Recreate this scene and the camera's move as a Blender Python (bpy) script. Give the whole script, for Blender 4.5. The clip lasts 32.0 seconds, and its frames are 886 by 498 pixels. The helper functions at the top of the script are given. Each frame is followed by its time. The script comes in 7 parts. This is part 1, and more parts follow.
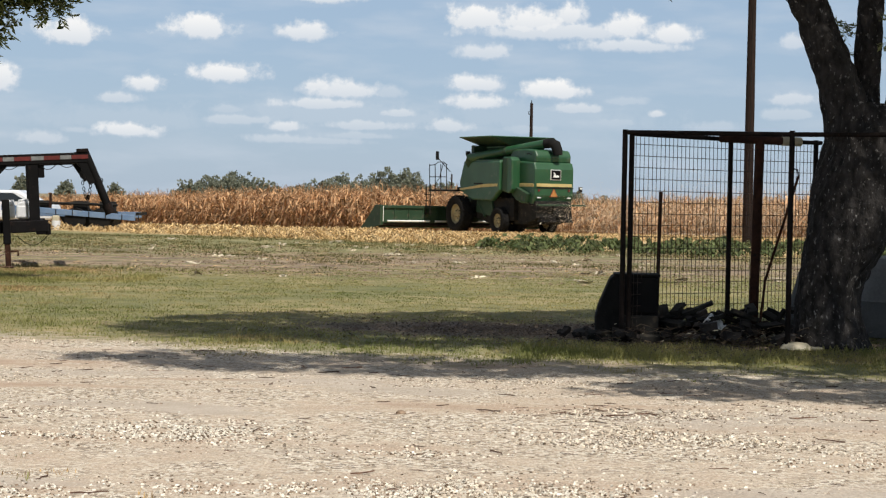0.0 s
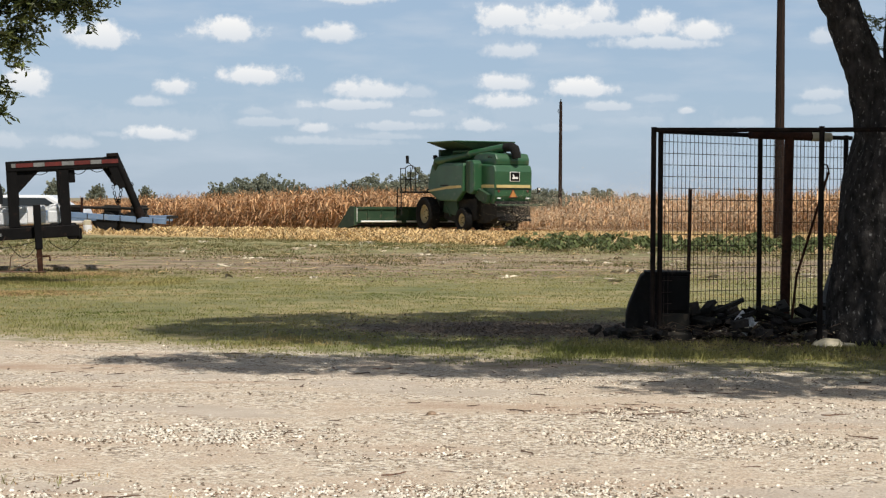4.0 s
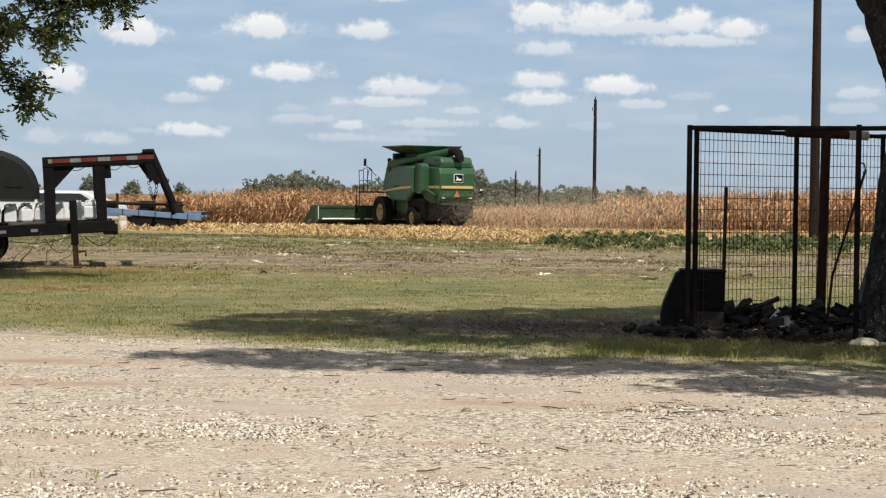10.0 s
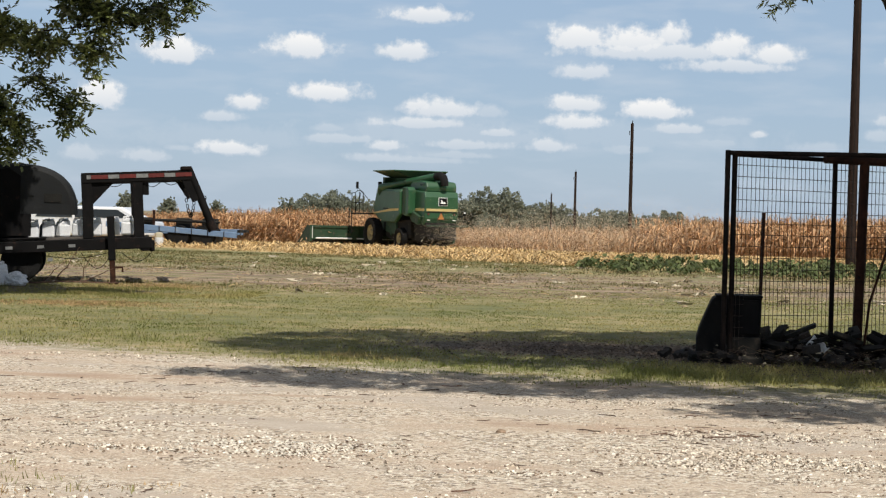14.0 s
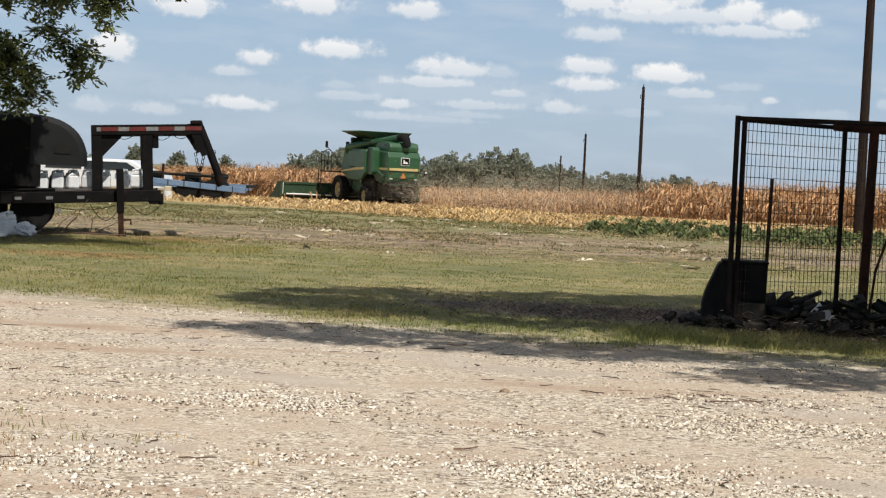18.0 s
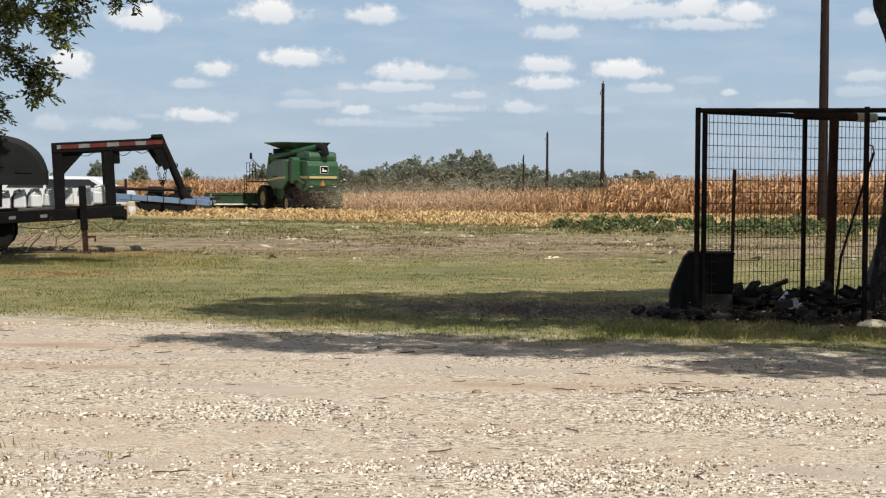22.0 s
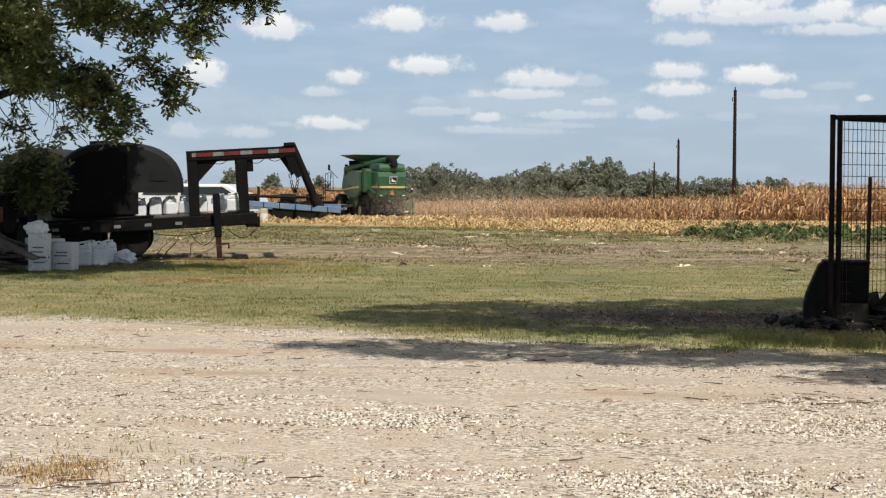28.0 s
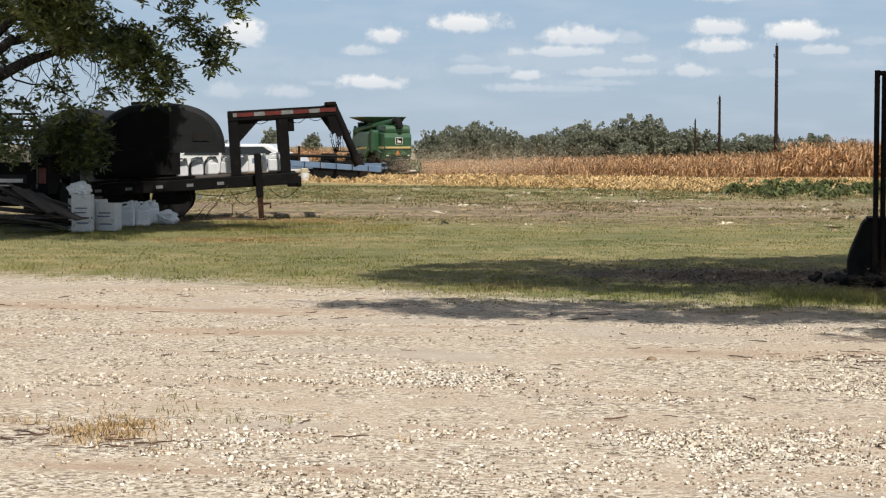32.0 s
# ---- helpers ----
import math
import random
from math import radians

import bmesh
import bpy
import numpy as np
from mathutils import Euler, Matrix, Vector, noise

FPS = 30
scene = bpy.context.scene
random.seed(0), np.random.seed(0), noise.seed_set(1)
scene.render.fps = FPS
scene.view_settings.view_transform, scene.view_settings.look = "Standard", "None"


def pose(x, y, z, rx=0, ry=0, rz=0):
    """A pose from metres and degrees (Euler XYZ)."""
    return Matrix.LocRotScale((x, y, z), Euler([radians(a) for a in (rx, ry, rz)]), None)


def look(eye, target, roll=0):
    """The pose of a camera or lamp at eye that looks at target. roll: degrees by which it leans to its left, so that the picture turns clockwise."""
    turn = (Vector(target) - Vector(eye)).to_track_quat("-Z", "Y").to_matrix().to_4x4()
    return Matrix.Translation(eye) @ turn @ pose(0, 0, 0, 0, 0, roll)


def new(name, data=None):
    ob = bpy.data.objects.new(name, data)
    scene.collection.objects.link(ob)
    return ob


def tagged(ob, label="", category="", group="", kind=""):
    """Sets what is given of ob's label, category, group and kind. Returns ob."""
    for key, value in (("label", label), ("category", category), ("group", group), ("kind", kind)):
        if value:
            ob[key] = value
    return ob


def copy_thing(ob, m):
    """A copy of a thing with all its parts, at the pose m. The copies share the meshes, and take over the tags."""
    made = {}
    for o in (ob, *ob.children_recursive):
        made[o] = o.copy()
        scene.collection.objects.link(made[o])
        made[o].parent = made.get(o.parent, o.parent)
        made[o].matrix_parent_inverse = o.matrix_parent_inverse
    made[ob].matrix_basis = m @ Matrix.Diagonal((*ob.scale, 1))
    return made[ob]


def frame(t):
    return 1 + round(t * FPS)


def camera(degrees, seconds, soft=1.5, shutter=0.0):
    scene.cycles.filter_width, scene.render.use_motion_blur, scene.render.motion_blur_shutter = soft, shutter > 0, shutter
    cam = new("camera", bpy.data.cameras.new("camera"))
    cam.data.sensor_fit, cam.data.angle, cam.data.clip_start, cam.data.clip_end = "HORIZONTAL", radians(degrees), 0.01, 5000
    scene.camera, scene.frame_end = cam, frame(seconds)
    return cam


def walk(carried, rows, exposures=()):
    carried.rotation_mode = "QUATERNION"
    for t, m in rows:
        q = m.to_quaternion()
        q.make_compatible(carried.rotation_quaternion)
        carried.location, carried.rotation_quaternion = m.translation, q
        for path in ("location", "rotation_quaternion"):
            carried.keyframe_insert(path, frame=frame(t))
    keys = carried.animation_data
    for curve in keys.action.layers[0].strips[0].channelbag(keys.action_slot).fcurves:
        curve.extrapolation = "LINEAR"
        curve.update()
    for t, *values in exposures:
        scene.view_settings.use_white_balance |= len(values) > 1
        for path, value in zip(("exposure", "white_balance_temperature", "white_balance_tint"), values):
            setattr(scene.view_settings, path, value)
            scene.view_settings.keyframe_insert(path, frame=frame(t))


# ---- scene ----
cam = camera(27.88, 32.0, soft=1.25)
PATH = [
    (0, look((0.005, 0.026, 1.240), (-0.008, 20.018, 0.677), 1.02)),
    (0.5, look((0.012, 0.035, 1.244), (0.045, 20.025, 0.618), 0.91)),
    (1, look((0.006, 0.036, 1.241), (0.118, 20.025, 0.575), 0.96)),
    (1.5, look((0.009, 0.042, 1.242), (0.116, 20.029, 0.526), 1.01)),
    (2, look((0.005, 0.050, 1.245), (0.022, 20.036, 0.504), 1.05)),
    (2.5, look((0.007, 0.041, 1.244), (-0.125, 20.028, 0.541), 1.04)),
    (3, look((0.013, 0.045, 1.244), (-0.256, 20.034, 0.623), 0.85)),
    (3.5, look((0.017, 0.038, 1.245), (-0.344, 20.027, 0.681), 0.53)),
    (5.5, look((0.019, 0.034, 1.243), (-0.185, 20.024, 0.636), -0.30)),
    (6, look((0.023, 0.032, 1.246), (-0.114, 20.024, 0.704), -0.33)),
    (6.5, look((0.024, 0.029, 1.246), (-0.046, 20.024, 0.799), -0.23)),
    (7, look((0.022, 0.031, 1.242), (-0.018, 20.028, 0.882), -0.16)),
    (7.5, look((0.020, 0.026, 1.245), (-0.041, 20.024, 0.958), 0.03)),
    (8, look((0.019, 0.024, 1.243), (-0.140, 20.022, 0.990), 0.12)),
    (8.5, look((0.021, 0.023, 1.246), (-0.299, 20.018, 0.965), 0.20)),
    (9, look((0.013, 0.017, 1.244), (-0.487, 20.007, 0.874), 0.28)),
    (9.5, look((0.008, 0.023, 1.241), (-0.638, 20.007, 0.752), 0.41)),
    (10, look((0.005, 0.025, 1.241), (-0.730, 20.002, 0.639), 0.56)),
    (10.5, look((0.009, 0.021, 1.245), (-0.771, 19.995, 0.581), 0.72)),
    (11, look((0.003, 0.021, 1.241), (-0.783, 19.994, 0.560), 0.87)),
    (11.5, look((0.005, 0.020, 1.239), (-0.810, 19.990, 0.520), 0.90)),
    (12, look((0.004, 0.030, 1.240), (-0.837, 19.998, 0.490), 0.93)),
    (12.5, look((-0.001, 0.028, 1.240), (-0.883, 19.995, 0.493), 1.02)),
    (13, look((-0.007, 0.024, 1.238), (-0.952, 19.992, 0.615), 1.25)),
    (13.5, look((-0.012, 0.016, 1.237), (-1.047, 19.986, 0.855), 1.44)),
    (15.5, look((0.003, -0.009, 1.233), (-1.317, 19.944, 0.877), 1.11)),
    (16, look((-0.000, -0.011, 1.230), (-1.299, 19.939, 0.671), 1.36)),
    (16.5, look((0.003, -0.025, 1.235), (-1.261, 19.923, 0.549), 1.69)),
    (17, look((0.004, -0.020, 1.244), (-1.226, 19.927, 0.476), 2.10)),
    (17.5, look((-0.002, -0.022, 1.237), (-1.207, 19.925, 0.424), 2.48)),
    (18, look((-0.006, -0.031, 1.235), (-1.201, 19.916, 0.412), 2.65)),
    (18.5, look((-0.003, -0.027, 1.234), (-1.222, 19.920, 0.450), 2.60)),
    (19, look((-0.001, -0.015, 1.236), (-1.274, 19.930, 0.479), 2.23)),
    (19.5, look((-0.006, -0.022, 1.230), (-1.390, 19.915, 0.454), 1.65)),
    (20, look((-0.000, -0.028, 1.233), (-1.498, 19.899, 0.420), 0.93)),
    (20.5, look((-0.002, -0.023, 1.234), (-1.527, 19.902, 0.415), 0.36)),
    (21, look((0.006, -0.011, 1.236), (-1.393, 19.924, 0.426), 0.10)),
    (21.5, look((0.003, -0.018, 1.231), (-1.122, 19.935, 0.449), 0.17)),
    (22, look((-0.004, -0.019, 1.229), (-0.826, 19.949, 0.457), 0.35)),
    (22.5, look((-0.004, -0.003, 1.233), (-0.630, 19.973, 0.471), 0.43)),
    (23, look((-0.010, 0.000, 1.232), (-0.641, 19.977, 0.519), 0.40)),
    (23.5, look((-0.008, -0.007, 1.235), (-0.865, 19.963, 0.561), 0.12)),
    (24, look((-0.012, -0.027, 1.240), (-1.233, 19.924, 0.565), -0.09)),
    (24.5, look((-0.014, -0.033, 1.240), (-1.608, 19.891, 0.523), -0.17)),
    (25, look((-0.017, -0.033, 1.238), (-1.935, 19.859, 0.445), -0.17)),
    (25.5, look((-0.012, -0.038, 1.241), (-2.173, 19.827, 0.400), -0.09)),
    (27.5, look((-0.011, -0.036, 1.242), (-2.328, 19.816, 0.519), 0.34)),
    (28, look((-0.011, -0.035, 1.236), (-2.282, 19.823, 0.535), 0.32)),
    (28.5, look((-0.011, -0.035, 1.236), (-2.234, 19.829, 0.542), 0.37)),
    (29, look((-0.011, -0.035, 1.239), (-2.215, 19.831, 0.549), 0.39)),
    (29.5, look((-0.008, -0.033, 1.239), (-2.249, 19.827, 0.502), 0.46)),
    (30, look((-0.012, -0.028, 1.240), (-2.368, 19.814, 0.383), 0.38)),
    (30.5, look((-0.022, -0.023, 1.233), (-2.537, 19.792, 0.208), 0.22)),
    (31, look((-0.024, -0.030, 1.237), (-2.680, 19.759, 0.072), 0.10)),
    (31.5, look((-0.027, -0.026, 1.237), (-2.754, 19.751, 0.034), -0.02)),
    (32, look((-0.027, -0.036, 1.238), (-2.743, 19.744, 0.073), -0.02)),
]
walk(cam, PATH, exposures=[(0, -0.04), (32, -0.04)])

# ---- light ----
SUN_DIR = Vector((0.42, -0.80, 1.50)).normalized()
SUN_EL = math.asin(SUN_DIR.z)
SUN_AZ = math.atan2(SUN_DIR.x, SUN_DIR.y)
sun_data = bpy.data.lights.new("sun", "SUN")
sun_data.energy, sun_data.angle, sun_data.color = 5.0, radians(0.55), (1.0, 0.95, 0.87)
sun = new("sun", sun_data)
sun.matrix_world = look(SUN_DIR * 60, (0, 0, 0))

# clouds: azimuth, elevation, half width, half height in degrees, density
CLOUDS = [
    (3.6, 5.35, 3.4, 0.30, 0.8), (-3.4, 2.6, 4.2, 0.55, 0.30), (3.0, 2.6, 4.0, 0.5, 0.22), (-10.5, 2.3, 3.5, 0.4, 0.22),
    (-12.0, 4.95, 1.05, 0.44, 1.0), (-7.9, 5.21, 1.25, 0.40, 1.0), (-4.56, 5.2, 0.98, 0.32, 0.9), (-14.2, 3.5, 0.75, 0.50, 1.0), (0.9, 5.72, 1.15, 0.44, 1.0), (2.6, 5.62, 1.35, 0.46, 1.0), (3.9, 5.85, 0.6, 0.36, 0.95),
    (5.6, 5.5, 0.85, 0.44, 1.0), (7.2, 5.25, 0.95, 0.36, 0.95), (5.9, 4.92, 2.0, 0.22, 0.75), (1.1, 4.68, 0.95, 0.30, 0.75), (-9.6, 3.46, 0.64, 0.32, 0.95), (-10.35, 2.96, 0.75, 0.17, 0.6), (-7.15, 3.82, 1.22, 0.34, 1.0),
    (-3.4, 3.38, 1.35, 0.34, 0.85), (-4.1, 3.52, 0.55, 0.28, 0.95), (-4.0, 2.94, 1.6, 0.20, 0.75), (-1.83, 3.34, 0.6, 0.22, 0.45), (-10.05, 1.95, 1.12, 0.26, 0.9), (-12.9, 1.66, 0.8, 0.24, 0.55), (0.88, 3.66, 1.1, 0.30, 0.9),
    (0.88, 3.08, 0.98, 0.28, 0.9), (3.42, 3.48, 1.18, 0.32, 1.0), (4.15, 2.92, 1.0, 0.18, 0.65), (-5.15, 2.20, 0.66, 0.20, 0.8), (-2.62, 2.28, 1.7, 0.17, 0.6), (-1.55, 2.70, 0.7, 0.16, 0.65), (-5.3, 1.80, 1.3, 0.16, 0.5),
    (-6.6, 2.38, 1.45, 0.16, 0.5), (0.1, 2.30, 0.8, 0.24, 0.7), (-4.0, 6.35, 1.5, 0.26, 0.9), (6.75, 2.81, 0.32, 0.14, 0.75), (11.0, 5.05, 0.6, 0.28, 0.65), (10.95, 3.30, 0.78, 0.26, 0.65), (5.7, 3.18, 0.8, 0.16, 0.4),
    (-3.9, 1.76, 1.6, 0.13, 0.4), (-11.7, 1.95, 0.45, 0.12, 0.4), (-14.6, 1.7, 0.8, 0.26, 0.5), (10.8, 2.8, 0.9, 0.2, 0.45), (8.6, 2.4, 1.0, 0.18, 0.35), (-7.0, 2.72, 0.7, 0.15, 0.4), (2.6, 2.25, 1.0, 0.16, 0.35), (-2.9, 1.95, 1.4, 0.12, 0.4), (5.3, 2.5, 0.8, 0.14, 0.35),
]


def build_world():
    world = bpy.data.worlds.new("sky")
    scene.world = world
    world.use_nodes = True
    nt = world.node_tree
    nt.nodes.clear()
    N, L = nt.nodes.new, nt.links.new

    def m(op, a, b=None, c=None):
        n = N("ShaderNodeMath")
        n.operation = op
        for i, v in enumerate((a, b, c)):
            if v is None:
                continue
            if isinstance(v, (int, float)):
                n.inputs[i].default_value = v
            else:
                L(v, n.inputs[i])
        return n.outputs[0]

    tc = N("ShaderNodeTexCoord")
    sep = N("ShaderNodeSeparateXYZ")
    L(tc.outputs["Generated"], sep.inputs[0])
    x, y, z = sep.outputs
    az = m("MULTIPLY", m("ARCTAN2", x, y), 57.2958)
    el = m("MULTIPLY", m("ARCSINE", z), 57.2958)
    com = N("ShaderNodeCombineXYZ")
    L(az, com.inputs[0]), L(el, com.inputs[1])
    noi = N("ShaderNodeTexNoise")
    noi.inputs["Scale"].default_value, noi.inputs["Detail"].default_value = 1.5, 6.0
    noi.inputs["Roughness"].default_value = 0.62
    L(com.outputs[0], noi.inputs["Vector"])
    wob = m("SUBTRACT", noi.outputs["Fac"], 0.5)
    noi2 = N("ShaderNodeTexNoise")
    noi2.inputs["Scale"].default_value, noi2.inputs["Detail"].default_value = 4.0, 4.0
    L(com.outputs[0], noi2.inputs["Vector"])
    wob2 = m("SUBTRACT", noi2.outputs["Fac"], 0.5)
    total, lower = None, None
    for ca, ce, hw, hh, dens in CLOUDS:
        ce, hw, hh = ce, hw * 1.2, hh * 1.45
        dx = m("MULTIPLY", m("SUBTRACT", az, ca), 1 / hw)
        dy = m("MULTIPLY", m("SUBTRACT", el, ce), 1 / hh)
        # flat base: the lower half falls off faster than the top
        dyb = m("MAXIMUM", dy, m("MULTIPLY", dy, -1.6))
        d = m("SQRT", m("ADD", m("MULTIPLY", dx, dx), m("MULTIPLY", dyb, dyb)))
        s = m("ADD", m("SUBTRACT", 1.0, d), m("ADD", m("MULTIPLY", wob, 1.6), m("MULTIPLY", wob2, 0.45)))
        a = m("MULTIPLY", m("SMOOTH_MIN", m("MAXIMUM", m("MULTIPLY", s, 2.0), 0.0), 1.0, 0.2), dens)
        sh = m("MULTIPLY", a, m("MULTIPLY_ADD", dy, 0.5, 0.55))
        total = a if total is None else m("MAXIMUM", total, a)
        lower = sh if lower is None else m("MAXIMUM", lower, sh)
    # soft thin haze of cloud elsewhere
    mp = N("ShaderNodeMapping")
    mp.inputs["Scale"].default_value = (0.10, 0.42, 1)
    L(com.outputs[0], mp.inputs[0])
    far = N("ShaderNodeTexNoise")
    far.inputs["Scale"].default_value, far.inputs["Detail"].default_value = 3.0, 6.0
    L(mp.outputs[0], far.inputs["Vector"])
    thin = m("MULTIPLY", m("MAXIMUM", m("SUBTRACT", far.outputs["Fac"], 0.46), 0.0), 1.7)
    alpha = m("MINIMUM", m("MAXIMUM", total, thin), 0.97)
    sky = N("ShaderNodeTexSky")
    sky.sky_type, sky.sun_disc = "NISHITA", False
    sky.sun_elevation, sky.sun_rotation = SUN_EL, SUN_AZ
    sky.air_density, sky.dust_density, sky.ozone_density, sky.altitude = 1.0, 0.35, 1.6, 0
    bg = N("ShaderNodeBackground")
    bg.inputs[1].default_value = 0.084
    # a pale blue veil of summer haze over the clear sky
    veil = N("ShaderNodeMix")
    veil.data_type = "RGBA"
    veil.inputs[0].default_value = 0.72
    high = N("ShaderNodeMix")
    high.data_type = "RGBA"
    L(m("MINIMUM", m("MAXIMUM", m("MULTIPLY", m("SUBTRACT", el, 9.0), 0.04), 0.0), 1.0), high.inputs[0])
    high.inputs[6].default_value, high.inputs[7].default_value = (4.62, 6.28, 8.62, 1), (3.2, 3.1, 3.1, 1)
    L(high.outputs[2], veil.inputs[7])
    L(sky.outputs[0], veil.inputs[6])
    L(veil.outputs[2], bg.inputs[0])
    ramp = N("ShaderNodeMix")
    ramp.data_type = "RGBA"
    ramp.inputs[6].default_value, ramp.inputs[7].default_value = (0.58, 0.65, 0.74, 1), (1.0, 0.985, 0.96, 1)
    L(lower, ramp.inputs[0])
    cl = N("ShaderNodeBackground")
    cl.inputs[1].default_value = 1.03
    L(ramp.outputs[2], cl.inputs[0])
    mix = N("ShaderNodeMixShader")
    L(alpha, mix.inputs[0]), L(bg.outputs[0], mix.inputs[1]), L(cl.outputs[0], mix.inputs[2])
    out = N("ShaderNodeOutputWorld")
    L(mix.outputs[0], out.inputs[0])


build_world()


# ---- materials ----
def node_mat(name):
    mat = bpy.data.materials.new(name)
    mat.use_nodes = True
    nt = mat.node_tree
    nt.nodes.clear()
    return mat, nt, nt.nodes.new, nt.links.new


def mk(name, c1, c2, scale=4.0, rough=0.6, metal=0.0, bump=0.2, fine=40.0, island=0.0, c3=None, wear=0.0, trans=0.0, stretch=(1, 1, 1), coat=0.0, spec=0.5):
    """Two-scale noise material: c1 to c2 by broad noise, bump by fine noise, c3 in patches, island: brightness spread per piece."""
    mat, nt, N, L = node_mat(name)
    tc = N("ShaderNodeTexCoord")
    mp = N("ShaderNodeMapping")
    mp.inputs["Scale"].default_value = stretch
    L(tc.outputs["Object"], mp.inputs[0])
    n1, n2 = N("ShaderNodeTexNoise"), N("ShaderNodeTexNoise")
    n1.inputs["Scale"].default_value, n1.inputs["Detail"].default_value = scale, 5
    n2.inputs["Scale"].default_value, n2.inputs["Detail"].default_value = fine, 4
    for n in (n1, n2):
        L(mp.outputs[0], n.inputs["Vector"])
    r1 = N("ShaderNodeValToRGB")
    r1.color_ramp.elements[0].position, r1.color_ramp.elements[1].position = 0.32, 0.68
    r1.color_ramp.elements[0].color, r1.color_ramp.elements[1].color = (*c1, 1), (*c2, 1)
    L(n1.outputs["Fac"], r1.inputs[0])
    col = r1.outputs[0]
    if c3:
        n3 = N("ShaderNodeTexNoise")
        n3.inputs["Scale"].default_value, n3.inputs["Detail"].default_value = scale * 2.3, 6
        L(mp.outputs[0], n3.inputs["Vector"])
        r3 = N("ShaderNodeValToRGB")
        r3.color_ramp.elements[0].position, r3.color_ramp.elements[1].position = 0.60 - wear, 0.70 - wear
        L(n3.outputs["Fac"], r3.inputs[0])
        mx = N("ShaderNodeMix")
        mx.data_type = "RGBA"
        L(r3.outputs[0], mx.inputs[0]), L(col, mx.inputs[6])
        mx.inputs[7].default_value = (*c3, 1)
        col = mx.outputs[2]
    hs = N("ShaderNodeHueSaturation")
    L(col, hs.inputs["Color"])
    ad = N("ShaderNodeMath")
    ad.operation = "MULTIPLY_ADD"
    L(n2.outputs["Fac"], ad.inputs[0])
    ad.inputs[1].default_value, ad.inputs[2].default_value = 0.5, 0.75
    val = ad.outputs[0]
    if island:
        src = N("ShaderNodeNewGeometry").outputs["Random Per Island"]
        mu = N("ShaderNodeMath")
        mu.operation = "MULTIPLY_ADD"
        L(src, mu.inputs[0])
        mu.inputs[1].default_value, mu.inputs[2].default_value = 2 * island, 1 - island
        mm = N("ShaderNodeMath")
        mm.operation = "MULTIPLY"
        L(val, mm.inputs[0]), L(mu.outputs[0], mm.inputs[1])
        val = mm.outputs[0]
    L(val, hs.inputs["Value"])
    bs = N("ShaderNodeBsdfPrincipled")
    L(hs.outputs[0], bs.inputs["Base Color"])
    bs.inputs["Roughness"].default_value, bs.inputs["Metallic"].default_value = rough, metal
    bs.inputs["Coat Weight"].default_value = coat
    bs.inputs["Specular IOR Level"].default_value = spec
    if bump:
        bp = N("ShaderNodeBump")
        bp.inputs["Strength"].default_value, bp.inputs["Distance"].default_value = bump, 0.02
        L(n2.outputs["Fac"], bp.inputs["Height"]), L(bp.outputs[0], bs.inputs["Normal"])
    shader = bs.outputs[0]
    if trans:
        tr = N("ShaderNodeBsdfTranslucent")
        L(hs.outputs[0], tr.inputs[0])
        ms = N("ShaderNodeMixShader")
        ms.inputs[0].default_value = trans
        L(shader, ms.inputs[1]), L(tr.outputs[0], ms.inputs[2])
        shader = ms.outputs[0]
    out = N("ShaderNodeOutputMaterial")
    L(shader, out.inputs[0])
    return mat


M_GREEN = mk("green_paint", (0.015, 0.068, 0.025), (0.023, 0.087, 0.035), 1.2, 0.45, bump=0.03, c3=(0.055, 0.095, 0.05), wear=-0.01, coat=0.15)
M_GREEN_DUST = mk("dusty_green_paint", (0.010, 0.040, 0.015), (0.024, 0.056, 0.025), 1.6, 0.65, bump=0.05, c3=(0.065, 0.068, 0.04), wear=0.0)
M_YELLOW = mk("yellow_paint", (0.46, 0.35, 0.12), (0.56, 0.45, 0.20), 3, 0.6, bump=0.02, c3=(0.34, 0.28, 0.16))
M_BLACK = mk("black_rubber", (0.006, 0.006, 0.006), (0.012, 0.0115, 0.011), 6, 0.9, bump=0.3, c3=(0.03, 0.026, 0.02), wear=-0.03, spec=0.2)
M_DARK = mk("dark_machinery", (0.007, 0.007, 0.006), (0.020, 0.018, 0.015), 3, 0.8, bump=0.2, c3=(0.05, 0.04, 0.028), spec=0.25)
M_BLKPAINT = mk("black_paint", (0.0045, 0.0042, 0.0045), (0.009, 0.008, 0.008), 4, 0.7, bump=0.06, c3=(0.024, 0.014, 0.011), wear=-0.02, spec=0.12)
M_POLY = mk("black_polyethylene", (0.008, 0.0088, 0.0092), (0.013, 0.0138, 0.0144), 2.5, 0.6, bump=0.05, c3=(0.018, 0.019, 0.019), spec=0.3)
M_RUST = mk("rusty_pipe", (0.022, 0.010, 0.007), (0.055, 0.022, 0.012), 9, 0.85, bump=0.35, c3=(0.016, 0.010, 0.009), spec=0.2)
M_IRON = mk("dark_iron", (0.006, 0.0046, 0.0042), (0.015, 0.0095, 0.0078), 9, 0.8, bump=0.25, c3=(0.032, 0.016, 0.011), wear=-0.02, spec=0.15)
M_WIRE = mk("weathered_wire", (0.020, 0.015, 0.013), (0.05, 0.034, 0.027), 20, 0.7, bump=0, spec=0.25)
M_WOODPOLE = mk("creosote_wood", (0.019, 0.0125, 0.0105), (0.040, 0.026, 0.021), 5, 0.95, spec=0.1, bump=0.4, stretch=(6, 6, 0.6), c3=(0.016, 0.012, 0.010))
